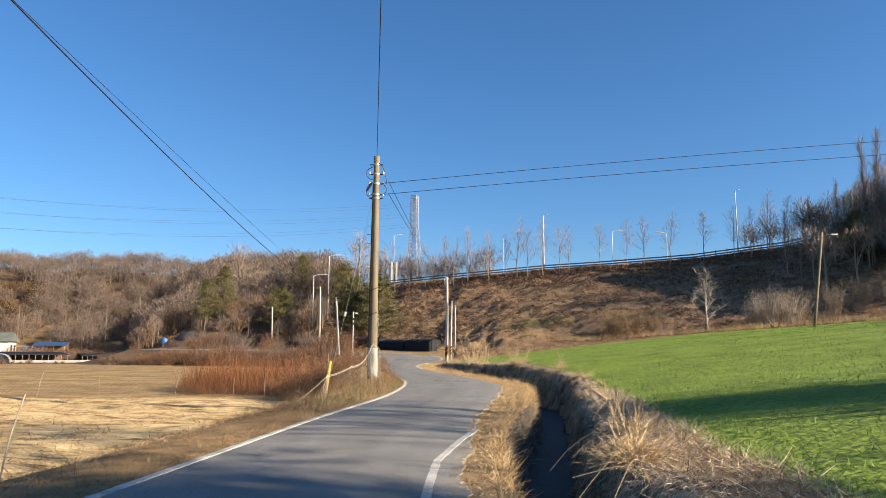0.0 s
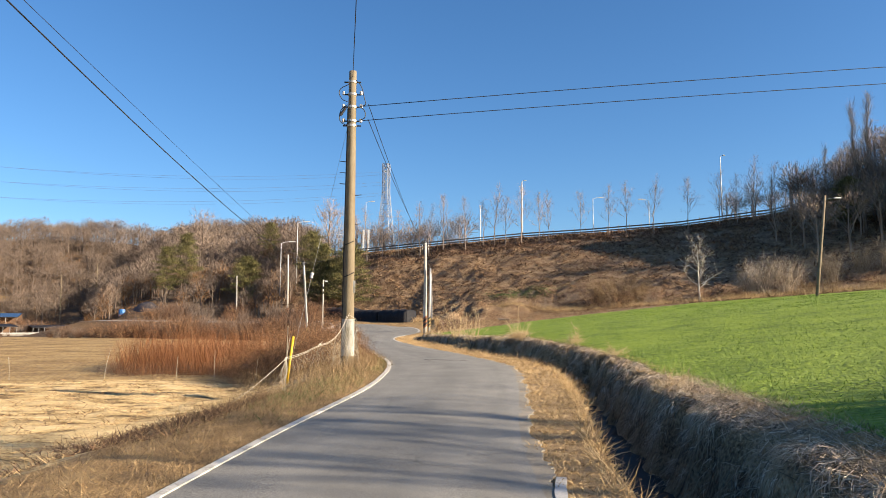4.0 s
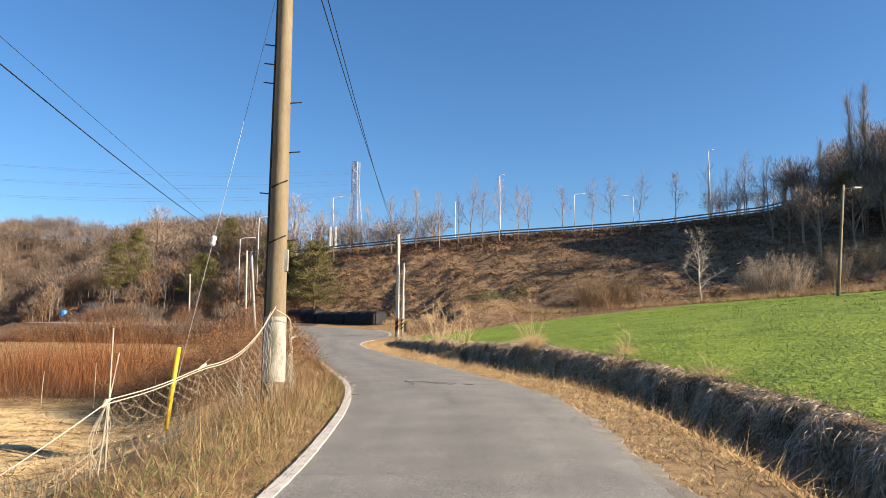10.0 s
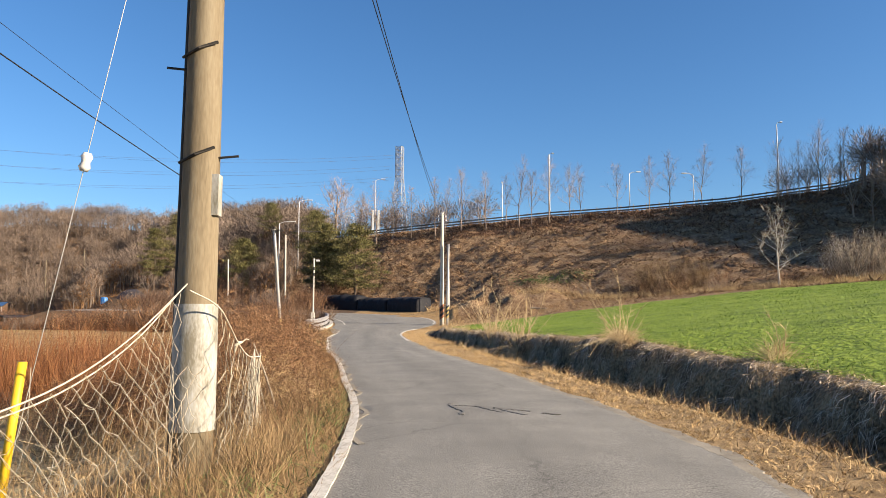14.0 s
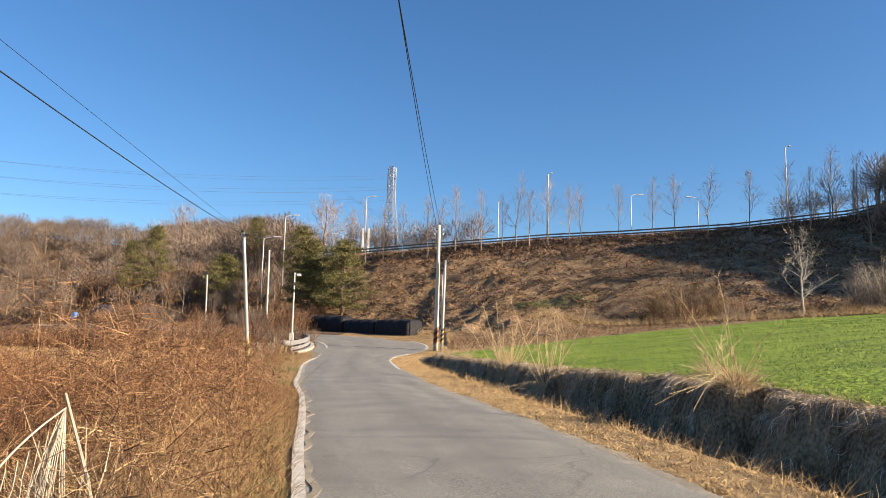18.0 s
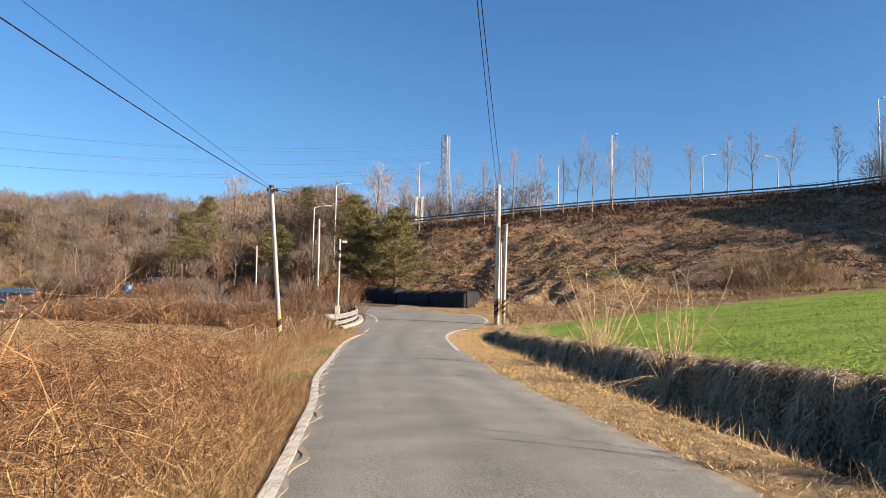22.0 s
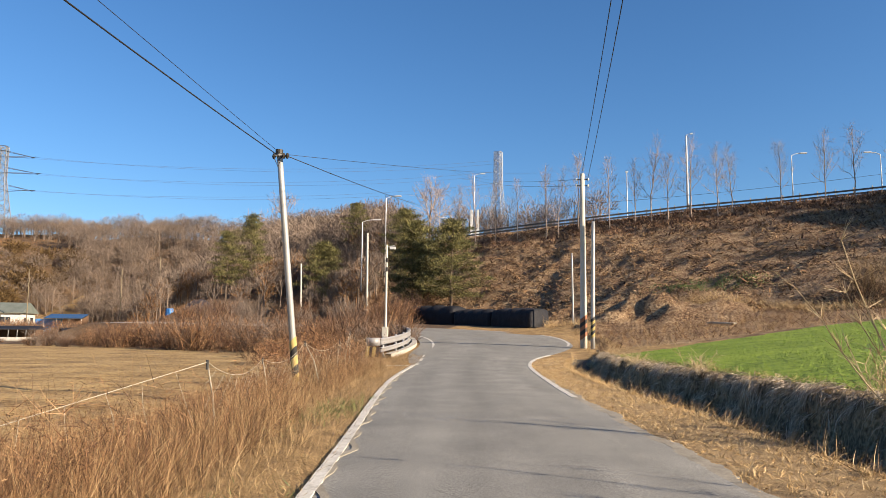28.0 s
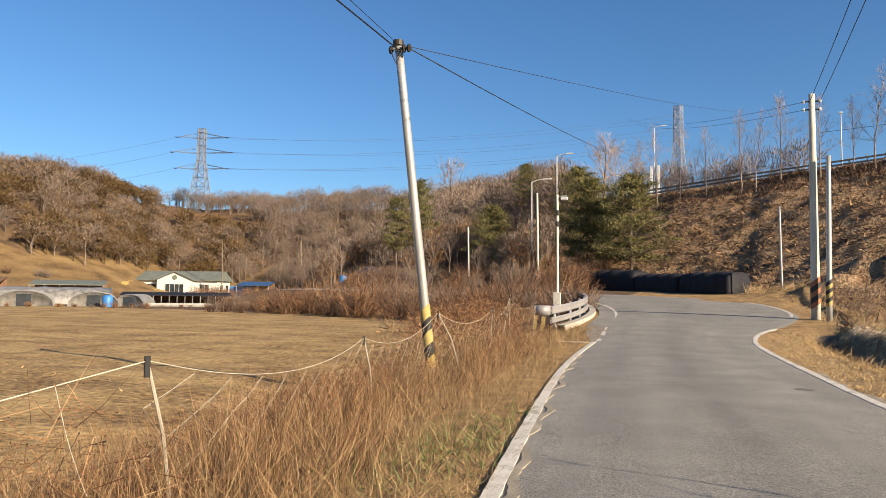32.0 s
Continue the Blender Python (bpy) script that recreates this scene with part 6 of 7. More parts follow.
stick(fence5, -4.6, 8.2, (0.15, 0.3), 1.3)

# ---- tar patches and dry litter on the lane ----
def blob(name, cx, cy, rx, ry, turn, seed, label):
    r = random.Random(seed)
    n = 22
    V = [(cx, cy, road_height(cy) + 0.052)]
    for k in range(n):
        a = k * math.tau / n
        q = r.uniform(0.82, 1.12)
        x, y = math.cos(a) * rx * q, math.sin(a) * ry * q
        px, py = cx + x * math.cos(turn) - y * math.sin(turn), cy + x * math.sin(turn) + y * math.cos(turn)
        l, rr_ = float(line(ROAD_L, py)), float(line(ROAD_R, py))
        f = (px - l) / (rr_ - l)
        V.append((px, py, road_height(py) + 0.0165 + 0.035 * (1 - (2 * f - 1) ** 2)))
    V[0] = (cx, cy, road_height(cy) + 0.0165 + 0.035 * (1 - (2 * (cx - float(line(ROAD_L, cy))) / (float(line(ROAD_R, cy)) - float(line(ROAD_L, cy))) - 1) ** 2))
    tagged(solid(name, V, [(0, k + 1, (k + 1) % n + 1) for k in range(n)], TAR), label, "tar patch", kind="structure")


for i, (x, y, rx, ry, t) in enumerate(((0.1, 29.6, 0.1, 0.42, 0.05), (-1.1, 57.5, 0.16, 0.12, 0.4), (0.05, 46.0, 0.1, 0.08, 0.4))):
    blob(f"tar_patch_{i + 1}", x, y, rx, ry, t, i, "dark tar repair on the asphalt")
for i, pts in enumerate((((1.32, 30.1), (1.36, 29.7), (1.5, 29.35), (1.46, 29.0)), ((1.34, 29.95), (1.6, 29.9), (1.78, 29.7)), ((1.7, 29.9), (1.85, 29.5), (2.02, 29.25)), ((1.95, 29.7), (2.12, 29.3), (2.3, 29.0)), ((2.55, 29.2), (2.75, 29.05)), ((1.9, 29.6), (2.2, 29.5), (2.4, 29.35)))):
    strip(f"tar_seam_{i + 1}", [tuple(p) for p in rounded(pts)], 0.05, 0.0525, TAR, "thin dark tar seam on the asphalt", "tar patch", n=24, side=1, jag=0.02, seed=60 + i)

# ---- grass, brush and crop ----
def scatter(name, P, D, L, W, bend, material, label, category, rng, fine=True):
    V, T = (strands if fine else slivers)(P, D, L, W, bend, rng)
    return tagged(tri_thing(name, V, T, material), label, category, kind="stuff")


def field_points(rng, n, y0, y1, x_of):
    y = rng.uniform(y0, y1, n)
    x = x_of(y, rng.uniform(0, 1, n))
    return np.stack([x, y, land(x, y) - 0.015], axis=1)


def lean(rng, n, up, out=1.0):
    D = rng.normal(size=(n, 3)) * np.array([out, out, 0.2])
    D[:, 2] = np.abs(D[:, 2]) + up
    return D


def patchy(rng, P, s, keep=0.5):
    v = 0.5 + 0.5 * wave(P[:, 0] + 7, P[:, 1] + 3, s) * wave(P[:, 0], P[:, 1], s * 2.3)
    return rng.uniform(0, 1, len(P)) < keep + (1 - keep) * v


R1 = np.random.default_rng(11)
# golden verge between lane and ditch
C = field_points(R1, 8400, -4, 72, lambda y, u: line(ROAD_R, y) + 0.03 + 0.06 * np.sin(y * 2.9) + (line(DITCH_L, y) - line(ROAD_R, y) + 0.06) * u)
C = C[patchy(R1, C, 1.7, 0.6)]
n = len(C) * 11
size = np.repeat(R1.uniform(0.55, 1.4, len(C)) * np.interp(C[:, 1], [0, 10, 20], [0.7, 0.75, 1]), 11)
P = np.repeat(C, 11, axis=0) + R1.normal(size=(n, 3)) * np.array([0.035, 0.035, 0.003])
D = (P - np.repeat(C, 11, axis=0)) * np.array([12, 12, 0]) + R1.normal(size=(n, 3)) * np.array([0.4, 0.4, 0.15]) + np.array([0, 0, 0.75])
scatter("verge_grass", P, D, R1.uniform(0.05, 0.12, n) * size, R1.uniform(0.006, 0.012, n), R1.normal(size=(n, 3)) * np.array([0.035, 0.035, 0.01]) - np.array([0, 0, 0.035]), DRYGRASS, "tufted golden dry grass along the lane", "grass", R1)
# taller fringe at the ditch lip
P = field_points(R1, 9000, -5, 72, lambda y, u: line(DITCH_L, y) - 0.2 + 0.3 * u)
n = len(P)
scatter("ditch_fringe", P, lean(R1, n, 0.8), R1.uniform(0.1, 0.32, n), R1.uniform(0.004, 0.008, n), R1.normal(size=(n, 3)) * 0.07, DRYGRASS, "fringe of dry grass at the ditch lip", "grass", R1)
# shaggy tussocks that hang down the far bank


def tussocks(rng, count, y0, y1, lo, hi, blades, reach, fall):
    """Tufts of drooping blades rooted on the bank between two fractions of the ditch's width."""
    C = field_points(rng, count, y0, y1, lambda y, u: line(DITCH_L, y) + (line(BANK, y) - line(DITCH_L, y)) * (lo + (hi - lo) * u))
    C = C[patchy(rng, C, 2.9, 0.55) & ((C[:, 1] > 14) | (C[:, 0] > line(DITCH_L, C[:, 1]) + (line(BANK, C[:, 1]) - line(DITCH_L, C[:, 1])) * 0.7))]
    size = rng.uniform(0.6, 1.3, len(C))
    drift = rng.normal(size=len(C)) * 0.3
    P_, k = np.repeat(C, blades, axis=0), len(C) * blades
    size, drift = np.repeat(size, blades), np.repeat(drift, blades)
    P_ = P_ + rng.normal(size=(k, 3)) * np.array([0.05, 0.09, 0.03]) + np.array([0, 0, 0.05])
    D_ = np.stack([rng.normal(-0.7, 0.35, k), rng.normal(0, 0.45, k) + drift, rng.normal(0.35, 0.3, k)], axis=1)
    L_ = rng.uniform(0.5, 1.0, k) * reach * size
    bend_ = np.stack([rng.normal(0.0, 0.04, k), drift * 0.15 + rng.normal(0, 0.05, k), -rng.uniform(0.5, 1.1, k) * fall * size], axis=1)
    return P_, D_, L_, bend_


for count, lo, hi, blades, reach, fall in ((2700, 0.56, 0.92, 22, 0.26, 0.42), (800, 0.84, 1.04, 16, 0.26, 0.24)):
    P, D, L, B = tussocks(R1, count, -5, 72, lo, hi, blades, reach, fall)
    scatter("bank_thatch", P, D, L, R1.uniform(0.006, 0.012, len(P)), B, THATCH, "shaggy grey dead grass hanging down the ditch bank", "grass", R1)
P = field_points(R1, 26000, -5, 73, lambda y, u: line(BANK, y) - 0.4 + (0.7 + np.interp(y, [0, 8, 16, 22], CROP_GAP)) * u)
P = P[patchy(R1, P, 2.3, 0.25)]
n = len(P)
scatter("bank_top_straw", P, lean(R1, n, 0.25), R1.uniform(0.06, 0.22, n), R1.uniform(0.0035, 0.007, n), R1.normal(size=(n, 3)) * 0.06, DRYGRASS, "pale straw lying along the bank top", "grass", R1)
P = field_points(R1, 2600, 12, 70, lambda y, u: line(DITCH_L, y) + (line(BANK, y) - line(DITCH_L, y)) * (0.02 + 0.1 * u))
n = len(P)
scatter("ditch_wall_grass", P, np.stack([R1.normal(0.4, 0.3, n), R1.normal(0, 0.4, n), R1.normal(0, 0.6, n)], axis=1), R1.uniform(0.1, 0.3, n), R1.uniform(0.004, 0.008, n), R1.normal(size=(n, 3)) * 0.06, GREYGRASS, "sparse dead grass on the ditch wall", "grass", R1)
# crop
P = field_points(R1, 360000, -6, 84, lambda y, u: line(BANK, y) + 0.1 + np.interp(y, [0, 8, 16, 22], CROP_GAP) + 40 * u ** 2.0)
ff = np.interp(P[:, 0], [1.6, 10, 20, 34, 50], [68, 75.5, 80.5, 85.5, 79.5])
P = P[P[:, 1] < ff]
row = 0.5 + 0.5 * np.sin((P[:, 1] + 0.18 * P[:, 0]) * math.tau / 0.75)
P = P[R1.uniform(0, 1, len(P)) < 0.2 + 0.8 * row ** 1.6]
n = len(P)
scatter("crop", P, lean(R1, n, 0.6), R1.uniform(0.035, 0.075, n), R1.uniform(0.009, 0.016, n) * (1 + np.maximum(P[:, 0] - 8, 0) * 0.1), R1.normal(size=(n, 3)) * 0.04, GREENBLADE, "short green winter barley in rows", "crop", R1, False)

# overhanging crop at the field's rim, its shade put into a darker green
P = field_points(R1, 9000, 21, 70, lambda y, u: line(BANK, y) - 0.02 + 0.3 * u)
P = P[patchy(R1, P, 1.4, 0.3)]
n = len(P)
scatter("crop_rim", P, lean(R1, n, 0.9) - np.array([0.4, 0, 0]), R1.uniform(0.06, 0.15, n), R1.uniform(0.006, 0.011, n), R1.normal(size=(n, 3)) * 0.04 - np.array([0, 0, 0.04]), WEEDGREEN, "blades spilling over the field's rim, darker green for its shade", "crop", R1)

# left verge
P = field_points(R1, 70000, -5, 72, lambda y, u: line(ROAD_L, y) - 0.02 - 1.8 * u ** 1.3)
P = P[patchy(R1, P, 1.3, 0.55)]
n = len(P)
scatter("verge_grass", P, lean(R1, n, 0.5), R1.uniform(0.05, 0.2, n), R1.uniform(0.003, 0.007, n), R1.normal(size=(n, 3)) * 0.05, TAWNY, "short dry grass beside the lane", "grass", R1, False)
spots = [(-0.45, 25.2, 0.5, 1.2), (-0.55, 30.8, 0.35, 1.3), (-0.35, 28.6, 0.3, 1.0), (-0.75, 21.5, 0.4, 1.5), (-1.6, 34.6, 0.5, 1.0), (-1.2, 18.0, 0.4, 1.5), (-3.1, 44, 0.3, 1.2), (-4.3, 52, 0.3, 1.0)]
P = np.concatenate([np.stack([R1.normal(x, sx, 750), R1.normal(y, sy, 750)], axis=1) for x, y, sx, sy in spots])
P = P[P[:, 0] < line(ROAD_L, P[:, 1]) - 0.08]
P = np.column_stack([P, land(P[:, 0], P[:, 1]) - 0.01])
n = len(P)
scatter("verge_weeds", P, lean(R1, n, 0.7), R1.uniform(0.06, 0.2, n), R1.uniform(0.006, 0.012, n), R1.normal(size=(n, 3)) * 0.04, WEEDGREEN, "low green weeds in the dry verge", "weeds", R1)
# straw mat over the near bank top
P = field_points(R1, 17000, -4, 20, lambda y, u: line(BANK, y) - 0.45 + (0.6 + np.interp(y, [0, 8, 16, 22], CROP_GAP)) * u)
n = len(P)
scatter("bank_straw", P, lean(R1, n, 0.2), R1.uniform(0.1, 0.3, n), R1.uniform(0.004, 0.008, n), R1.normal(size=(n, 3)) * 0.05, THATCH, "matted grey straw over the bank top", "straw", R1)
# upright grass round the pole's foot
P = np.concatenate([np.stack([R1.uniform(-0.85, -0.25, 1300), R1.uniform(25.7, 27.6, 1300)], axis=1), np.stack([R1.uniform(-2.1, -0.9, 500), R1.uniform(24.8, 25.4, 500)], axis=1)])
P = np.column_stack([P, land(P[:, 0], P[:, 1])])
n = len(P)
scatter("pole_grass", P, lean(R1, n, 2.2), R1.uniform(0.3, 1.0, n) * np.where(P[:, 1] > 25.5, np.interp(P[:, 1], [25.5, 25.9, 26.6], [0.7, 0.5, 0.3]), 0.42), R1.uniform(0.003, 0.005, n), R1.normal(size=(n, 3)) * 0.1, TAWNY, "upright tan grass round the pole's foot", "grass", R1)
# tall dead grass
P = field_points(R1, 19000, 12, 31, lambda y, u: line(ROAD_L, y) - 0.35 - np.interp(y, [12, 18, 31], [1.4, 2.4, 3.3]) * u)
P = P[patchy(R1, P, 1.1, 0.3) & (R1.uniform(0, 1, len(P)) < np.interp(P[:, 1], [12, 19, 24], [0.25, 0.6, 1])) & ((P[:, 0] > -1.0) | (P[:, 1] > 27.5) | (P[:, 1] < 20) | (R1.uniform(0, 1, len(P)) < np.where((P[:, 0] > -1.9) & (P[:, 1] > 21) & (P[:, 1] < 25.7), 0.5, 0.03)))]
n = len(P)
hgt = np.interp(P[:, 1], [12, 18, 22, 25.6, 26.2, 29.4, 31], [0.3, 0.45, 0.75, 0.77, 0.3, 0.35, 0.8])
scatter("tall_grass", P, lean(R1, n, 3.0), R1.uniform(0.3, 0.9, n) * hgt, R1.uniform(0.0025, 0.005, n), R1.normal(size=(n, 3)) * 0.14, TAWNY, "tall grey-brown dead grass round the pole foot", "grass", R1)
P = field_points(R1, 60000, 29, 73, lambda y, u: line(ROAD_L, y) - 0.45 - np.interp(y, [29, 40, 60, 73], [5.0, 5.0, 3.2, 2.6]) * u)
P = P[patchy(R1, P, 0.9, 0.3) & (R1.uniform(0, 1, len(P)) < np.interp(P[:, 1], [29, 40, 44], [0.3, 0.35, 1]))]
n = len(P)
off = line(ROAD_L, P[:, 1]) - P[:, 0]
hgt = np.interp(off, [0.4, 1.2, 2.0], [0.35, 0.8, 1.15]) * np.interp(P[:, 1], [51, 53, 59, 60, 66, 70], [1, 0.55, 0.55, 1, 0.7, 0.4])
scatter("tall_grass", P, lean(R1, n, 2.2), R1.uniform(0.25, 0.75, n) * hgt, R1.uniform(0.0025, 0.006, n), R1.normal(size=(n, 3)) * 0.14, TAWNY, "tall tawny dead grass along the field edge", "grass", R1)


P = field_points(R1, 16000, 27, 43, lambda y, u: line(ROAD_L, y) - 0.08 - 1.1 * u)
P = P[patchy(R1, P, 1.6, 0.25)]
n = len(P)
scatter("edge_grass", P, lean(R1, n, 0.8), R1.uniform(0.2, 0.6, n) * np.interp(line(ROAD_L, P[:, 1]) - P[:, 0], [0.1, 0.8], [0.4, 1.1]) * np.interp(P[:, 1], [27, 29.5, 31], [0.5, 0.6, 1]), R1.uniform(0.003, 0.006, n), R1.normal(size=(n, 3)) * 0.13, RUSSET, "brown dead grass leaning over the lane's edge", "grass", R1)
P = field_points(R1, 26000, 36.5, 46.5, lambda y, u: line(ROAD_L, y) - 1.3 - 4.2 * u)
P = P[patchy(R1, P, 0.8, 0.35)]
n = len(P)
scatter("russet_weeds", P, lean(R1, n, 1.8), R1.uniform(0.5, 1.45, n) * np.interp(line(ROAD_L, P[:, 1]) - P[:, 0], [1.3, 2.6], [0.5, 1.0]), R1.uniform(0.003, 0.006, n), R1.normal(size=(n, 3)) * 0.18, RUSSET, "tall russet dead weeds beside the brambles", "weeds", R1)
P = field_points(R1, 42000, 43, 63, lambda y, u: line(ROAD_L, y) - 0.9 - 3.4 * u)
P = P[patchy(R1, P, 0.8, 0.4)]
n = len(P)
scatter("russet_weeds", P, lean(R1, n, 1.6), R1.uniform(0.3, 0.95, n) * np.interp(line(ROAD_L, P[:, 1]) - P[:, 0], [0.9, 2.0], [0.5, 0.85]) * np.where(np.abs((P[:, 0] + 2.2) - (P[:, 1] - 46.2) * -0.4) < 0.55, np.interp(P[:, 1], [48, 54, 60], [0.8, 0.4, 0.3]), 1), R1.uniform(0.003, 0.006, n), R1.normal(size=(n, 3)) * 0.16, RUSSET, "dense russet dead weeds along the field edge", "weeds", R1)


def thicket(name, centers, per, size, length, width, material, label, seed):
    """Tangled arching twigs round the centres x, y, reach, height."""
    rng = np.random.default_rng(seed)
    parts = []
    for cx_, cy_, reach, tall in centers:
        m = int(per * reach * reach)
        a, q = rng.uniform(0, math.tau, m), np.sqrt(rng.uniform(0, 1, m)) * reach
        x, y = cx_ + np.cos(a) * q, cy_ + np.sin(a) * q
        keep = x < line(ROAD_L, y) - 0.4
        x, y, q = x[keep], y[keep], q[keep]
        m = len(x)
        z = land(x, y) + rng.uniform(0, 1, m) ** 0.8 * tall * (1 - 0.55 * (q / reach) ** 2)
        keep = rng.uniform(0, 1, m) < 0.5 + 0.95 * wave(x + z, y - z, 3.3) * wave(x, y + z, 5.7) + 0.25 * wave(x, z, 1.4)
        x, y, z = x[keep], y[keep], z[keep]
        m = len(x)
        D_ = rng.normal(size=(m, 3)) * np.array([1, 1, 0.7]) + np.array([0, 0, 0.35])
        parts.append(strands(np.stack([x, y, z], axis=1), D_, rng.uniform(0.3, 1.0, m) * length, rng.uniform(0.6, 1.4, m) * width, rng.normal(size=(m, 3)) * 0.2 + np.array([0, 0, -0.12]), rng))
        k = 2 * m
        j = rng.integers(0, m, k)
        parts.append(slivers(np.stack([x, y, z], axis=1)[j] + rng.normal(size=(k, 3)) * 0.12, rng.normal(size=(k, 3)), rng.uniform(2.5, 6, k) * width, rng.uniform(0.8, 2.2, k) * width, np.zeros((k, 3)), rng))
        k = m // 30
        j = rng.integers(0, m, k)
        base = np.stack([x[j], y[j], land(x[j], y[j])], axis=1)
        parts.append(strands(base, lean(rng, k, 3.0), rng.uniform(0.4, 0.85, k) * tall, rng.uniform(0.8, 1.6, k) * width, rng.normal(size=(k, 3)) * 0.3, rng))
    V, T = stack(parts)
    return tagged(tri_thing(name, V, T, material), label, "brambles", kind="stuff")


thicket("bramble_thicket", [(-2.7, 31.9, 1.4, 2.3), (-2.0, 31.4, 1.2, 1.5), (-3.0, 33.5, 2.0, 1.7), (-3.6, 36.5, 2.2, 1.75), (-4.6, 33.5, 2.0, 1.35), (-4.6, 39.5, 2.2, 1.65), (-5.8, 36.5, 2.0, 1.8), (-2.9, 30.3, 0.9, 1.2)], 3200, 1, 0.3, 0.0045, BRAMBLE, "dense red-brown bramble thicket beside the lane", 21)
thicket("bramble_thicket", [(-1.6, 28.0, 0.6, 0.7), (-0.9, 29.6, 0.7, 0.9)], 1500, 1, 0.35, 0.005, DARKBRUSH, "dark bramble tangle behind the net", 27)
thicket("bramble_thicket", [(-5.4, 42.5, 1.9, 1.3), (-6.0, 45.5, 1.8, 1.2), (-6.3, 48.5, 1.6, 1.2), (-6.9, 53.0, 1.5, 0.8), (-7.6, 56.5, 1.3, 0.75), (-7.0, 60.5, 1.6, 1.4), (-7.4, 64.5, 1.5, 1.1), (-9.4, 69.0, 1.4, 0.9)], 1400, 1, 0.34, 0.005, BRAMBLE, "brown brambles and weeds along the field edge", 22)
thicket("bramble_thicket", [(-11.5, 75, 3.0, 1.8), (-13.5, 80, 3.4, 2.0), (-14.5, 86, 3.6, 2.2), (-18, 92, 4.0, 2.2), (-24, 98, 4.4, 2.2), (-32, 103, 4.6, 2.2), (-41, 107, 4.6, 2.2), (-11.5, 69.5, 2.2, 1.3), (-14.5, 94, 3.0, 1.6)], 160, 1, 0.7, 0.02, BRAMBLE, "dark brown brambles on the bank below the bend", 23)

# dark brush put where the willows' own shadow lies
thicket("bramble_thicket", [(-4.9, 35.3, 1.0, 0.8), (-6.4, 36.2, 1.1, 0.7), (-8.2, 36.9, 1.0, 0.6), (-9.9, 36.9, 1.0, 0.55), (-11.6, 37.2, 1.0, 0.5), (-13.2, 38.2, 1.0, 0.5)], 500, 1, 0.4, 0.008, DARKBRUSH, "dark brush in place of shadow at the foot of the willows", 28)
P = field_points(R1, 5200, 29.5, 39, lambda y, u: line(ROAD_L, y) - 0.3 - 1.9 * u ** 1.2)
P[:, 2] += R1.uniform(0, 0.75, len(P)) * np.clip((line(ROAD_L, P[:, 1]) - P[:, 0] - 0.3) / 1.2, 0, 1)
n = len(P)
scatter("fallen_straw", P, np.column_stack([R1.normal(0.7, 0.7, n), R1.normal(0, 0.8, n), R1.normal(0.2, 0.35, n)]), R1.uniform(0.1, 0.32, n), R1.uniform(0.003, 0.0055, n), R1.normal(size=(n, 3)) * 0.09 - np.array([0, 0, 0.07]), DRYGRASS, "pale fallen straw draped over the brambles", "straw", R1)
# rust-coloured willow shoots in the wet corner
P = np.stack([R1.uniform(-14.5, -5.8, 13000), R1.uniform(37.5, 47, 13000)], axis=1)
P = P[(((P[:, 0] + 10.2) / 4.4) ** 2 + ((P[:, 1] - 42) / 4.8) ** 2) < R1.uniform(0.6, 1.1, len(P))]
P = np.column_stack([P, land(P[:, 0], P[:, 1])])
n = len(P)
scatter("willow_shoots", P, lean(R1, n, 3.2), R1.uniform(0.9, 2.4, n) * np.clip(1.15 - 0.5 * (((P[:, 0] + 10.2) / 4.6) ** 2 + ((P[:, 1] - 42) / 5) ** 2) + 0.25 * wave(P[:, 0], P[:, 1], 1.1), 0.35, 1.3), R1.uniform(0.006, 0.013, n), R1.normal(size=(n, 3)) * 0.1, WILLOW, "dense stand of rust-red willow shoots", "shrubs", R1)
# straw on the fields
P = np.stack([R1.uniform(-30, -2.5, 115000), R1.uniform(0, 36, 115000)], axis=1)
P = P[(P[:, 0] < line(ROAD_L, P[:, 1]) - 2.3) & (P[:, 1] < straw_edge(P[:, 0]))]
P = np.column_stack([P, land(P[:, 0], P[:, 1]) + 0.01])
P = P[patchy(R1, P, 0.8, 0.3)]
n = len(P)
scatter("straw_litter", P, lean(R1, n, 0.22), R1.uniform(0.07, 0.2, n), R1.uniform(0.006, 0.012, n), R1.normal(size=(n, 3)) * 0.03, DRYGRASS, "pale straw strewn over the field", "straw", R1, False)
P = np.stack([R1.uniform(-26, -2.5, 26000), R1.uniform(2, 36, 26000)], axis=1)
P = P[(P[:, 0] < line(ROAD_L, P[:, 1]) - 2.4) & (P[:, 1] < straw_edge(P[:, 0]))]
P = np.column_stack([P, land(P[:, 0], P[:, 1]) + 0.01])
P = P[0.5 + 0.5 * wave(P[:, 0] * 0.6 + 7, P[:, 1] * 1.5, 1.2) * wave(P[:, 0], P[:, 1], 2.9) > R1.uniform(0.45, 0.75, len(P))]
n = len(P)
scatter("weed_residue", P, lean(R1, n, 0.35), R1.uniform(0.08, 0.22, n), R1.uniform(0.012, 0.026, n), R1.normal(size=(n, 3)) * 0.04, RUSSET, "brown weed residue in patches on the straw field", "straw", R1, False)
# extra dark slivers in a patch along the field's near edge
P = np.stack([R1.uniform(-6.2, -1.9, 7000), R1.uniform(13.5, 19.5, 7000)], axis=1)
P = P[(P[:, 0] < line(ROAD_L, P[:, 1]) - 1.3) & (wave(P[:, 0], P[:, 1], 1.7) + 0.35 * (P[:, 0] + 4) > R1.uniform(-0.6, 0.6, len(P)))]
P = np.column_stack([P, land(P[:, 0], P[:, 1]) + 0.01])
n = len(P)
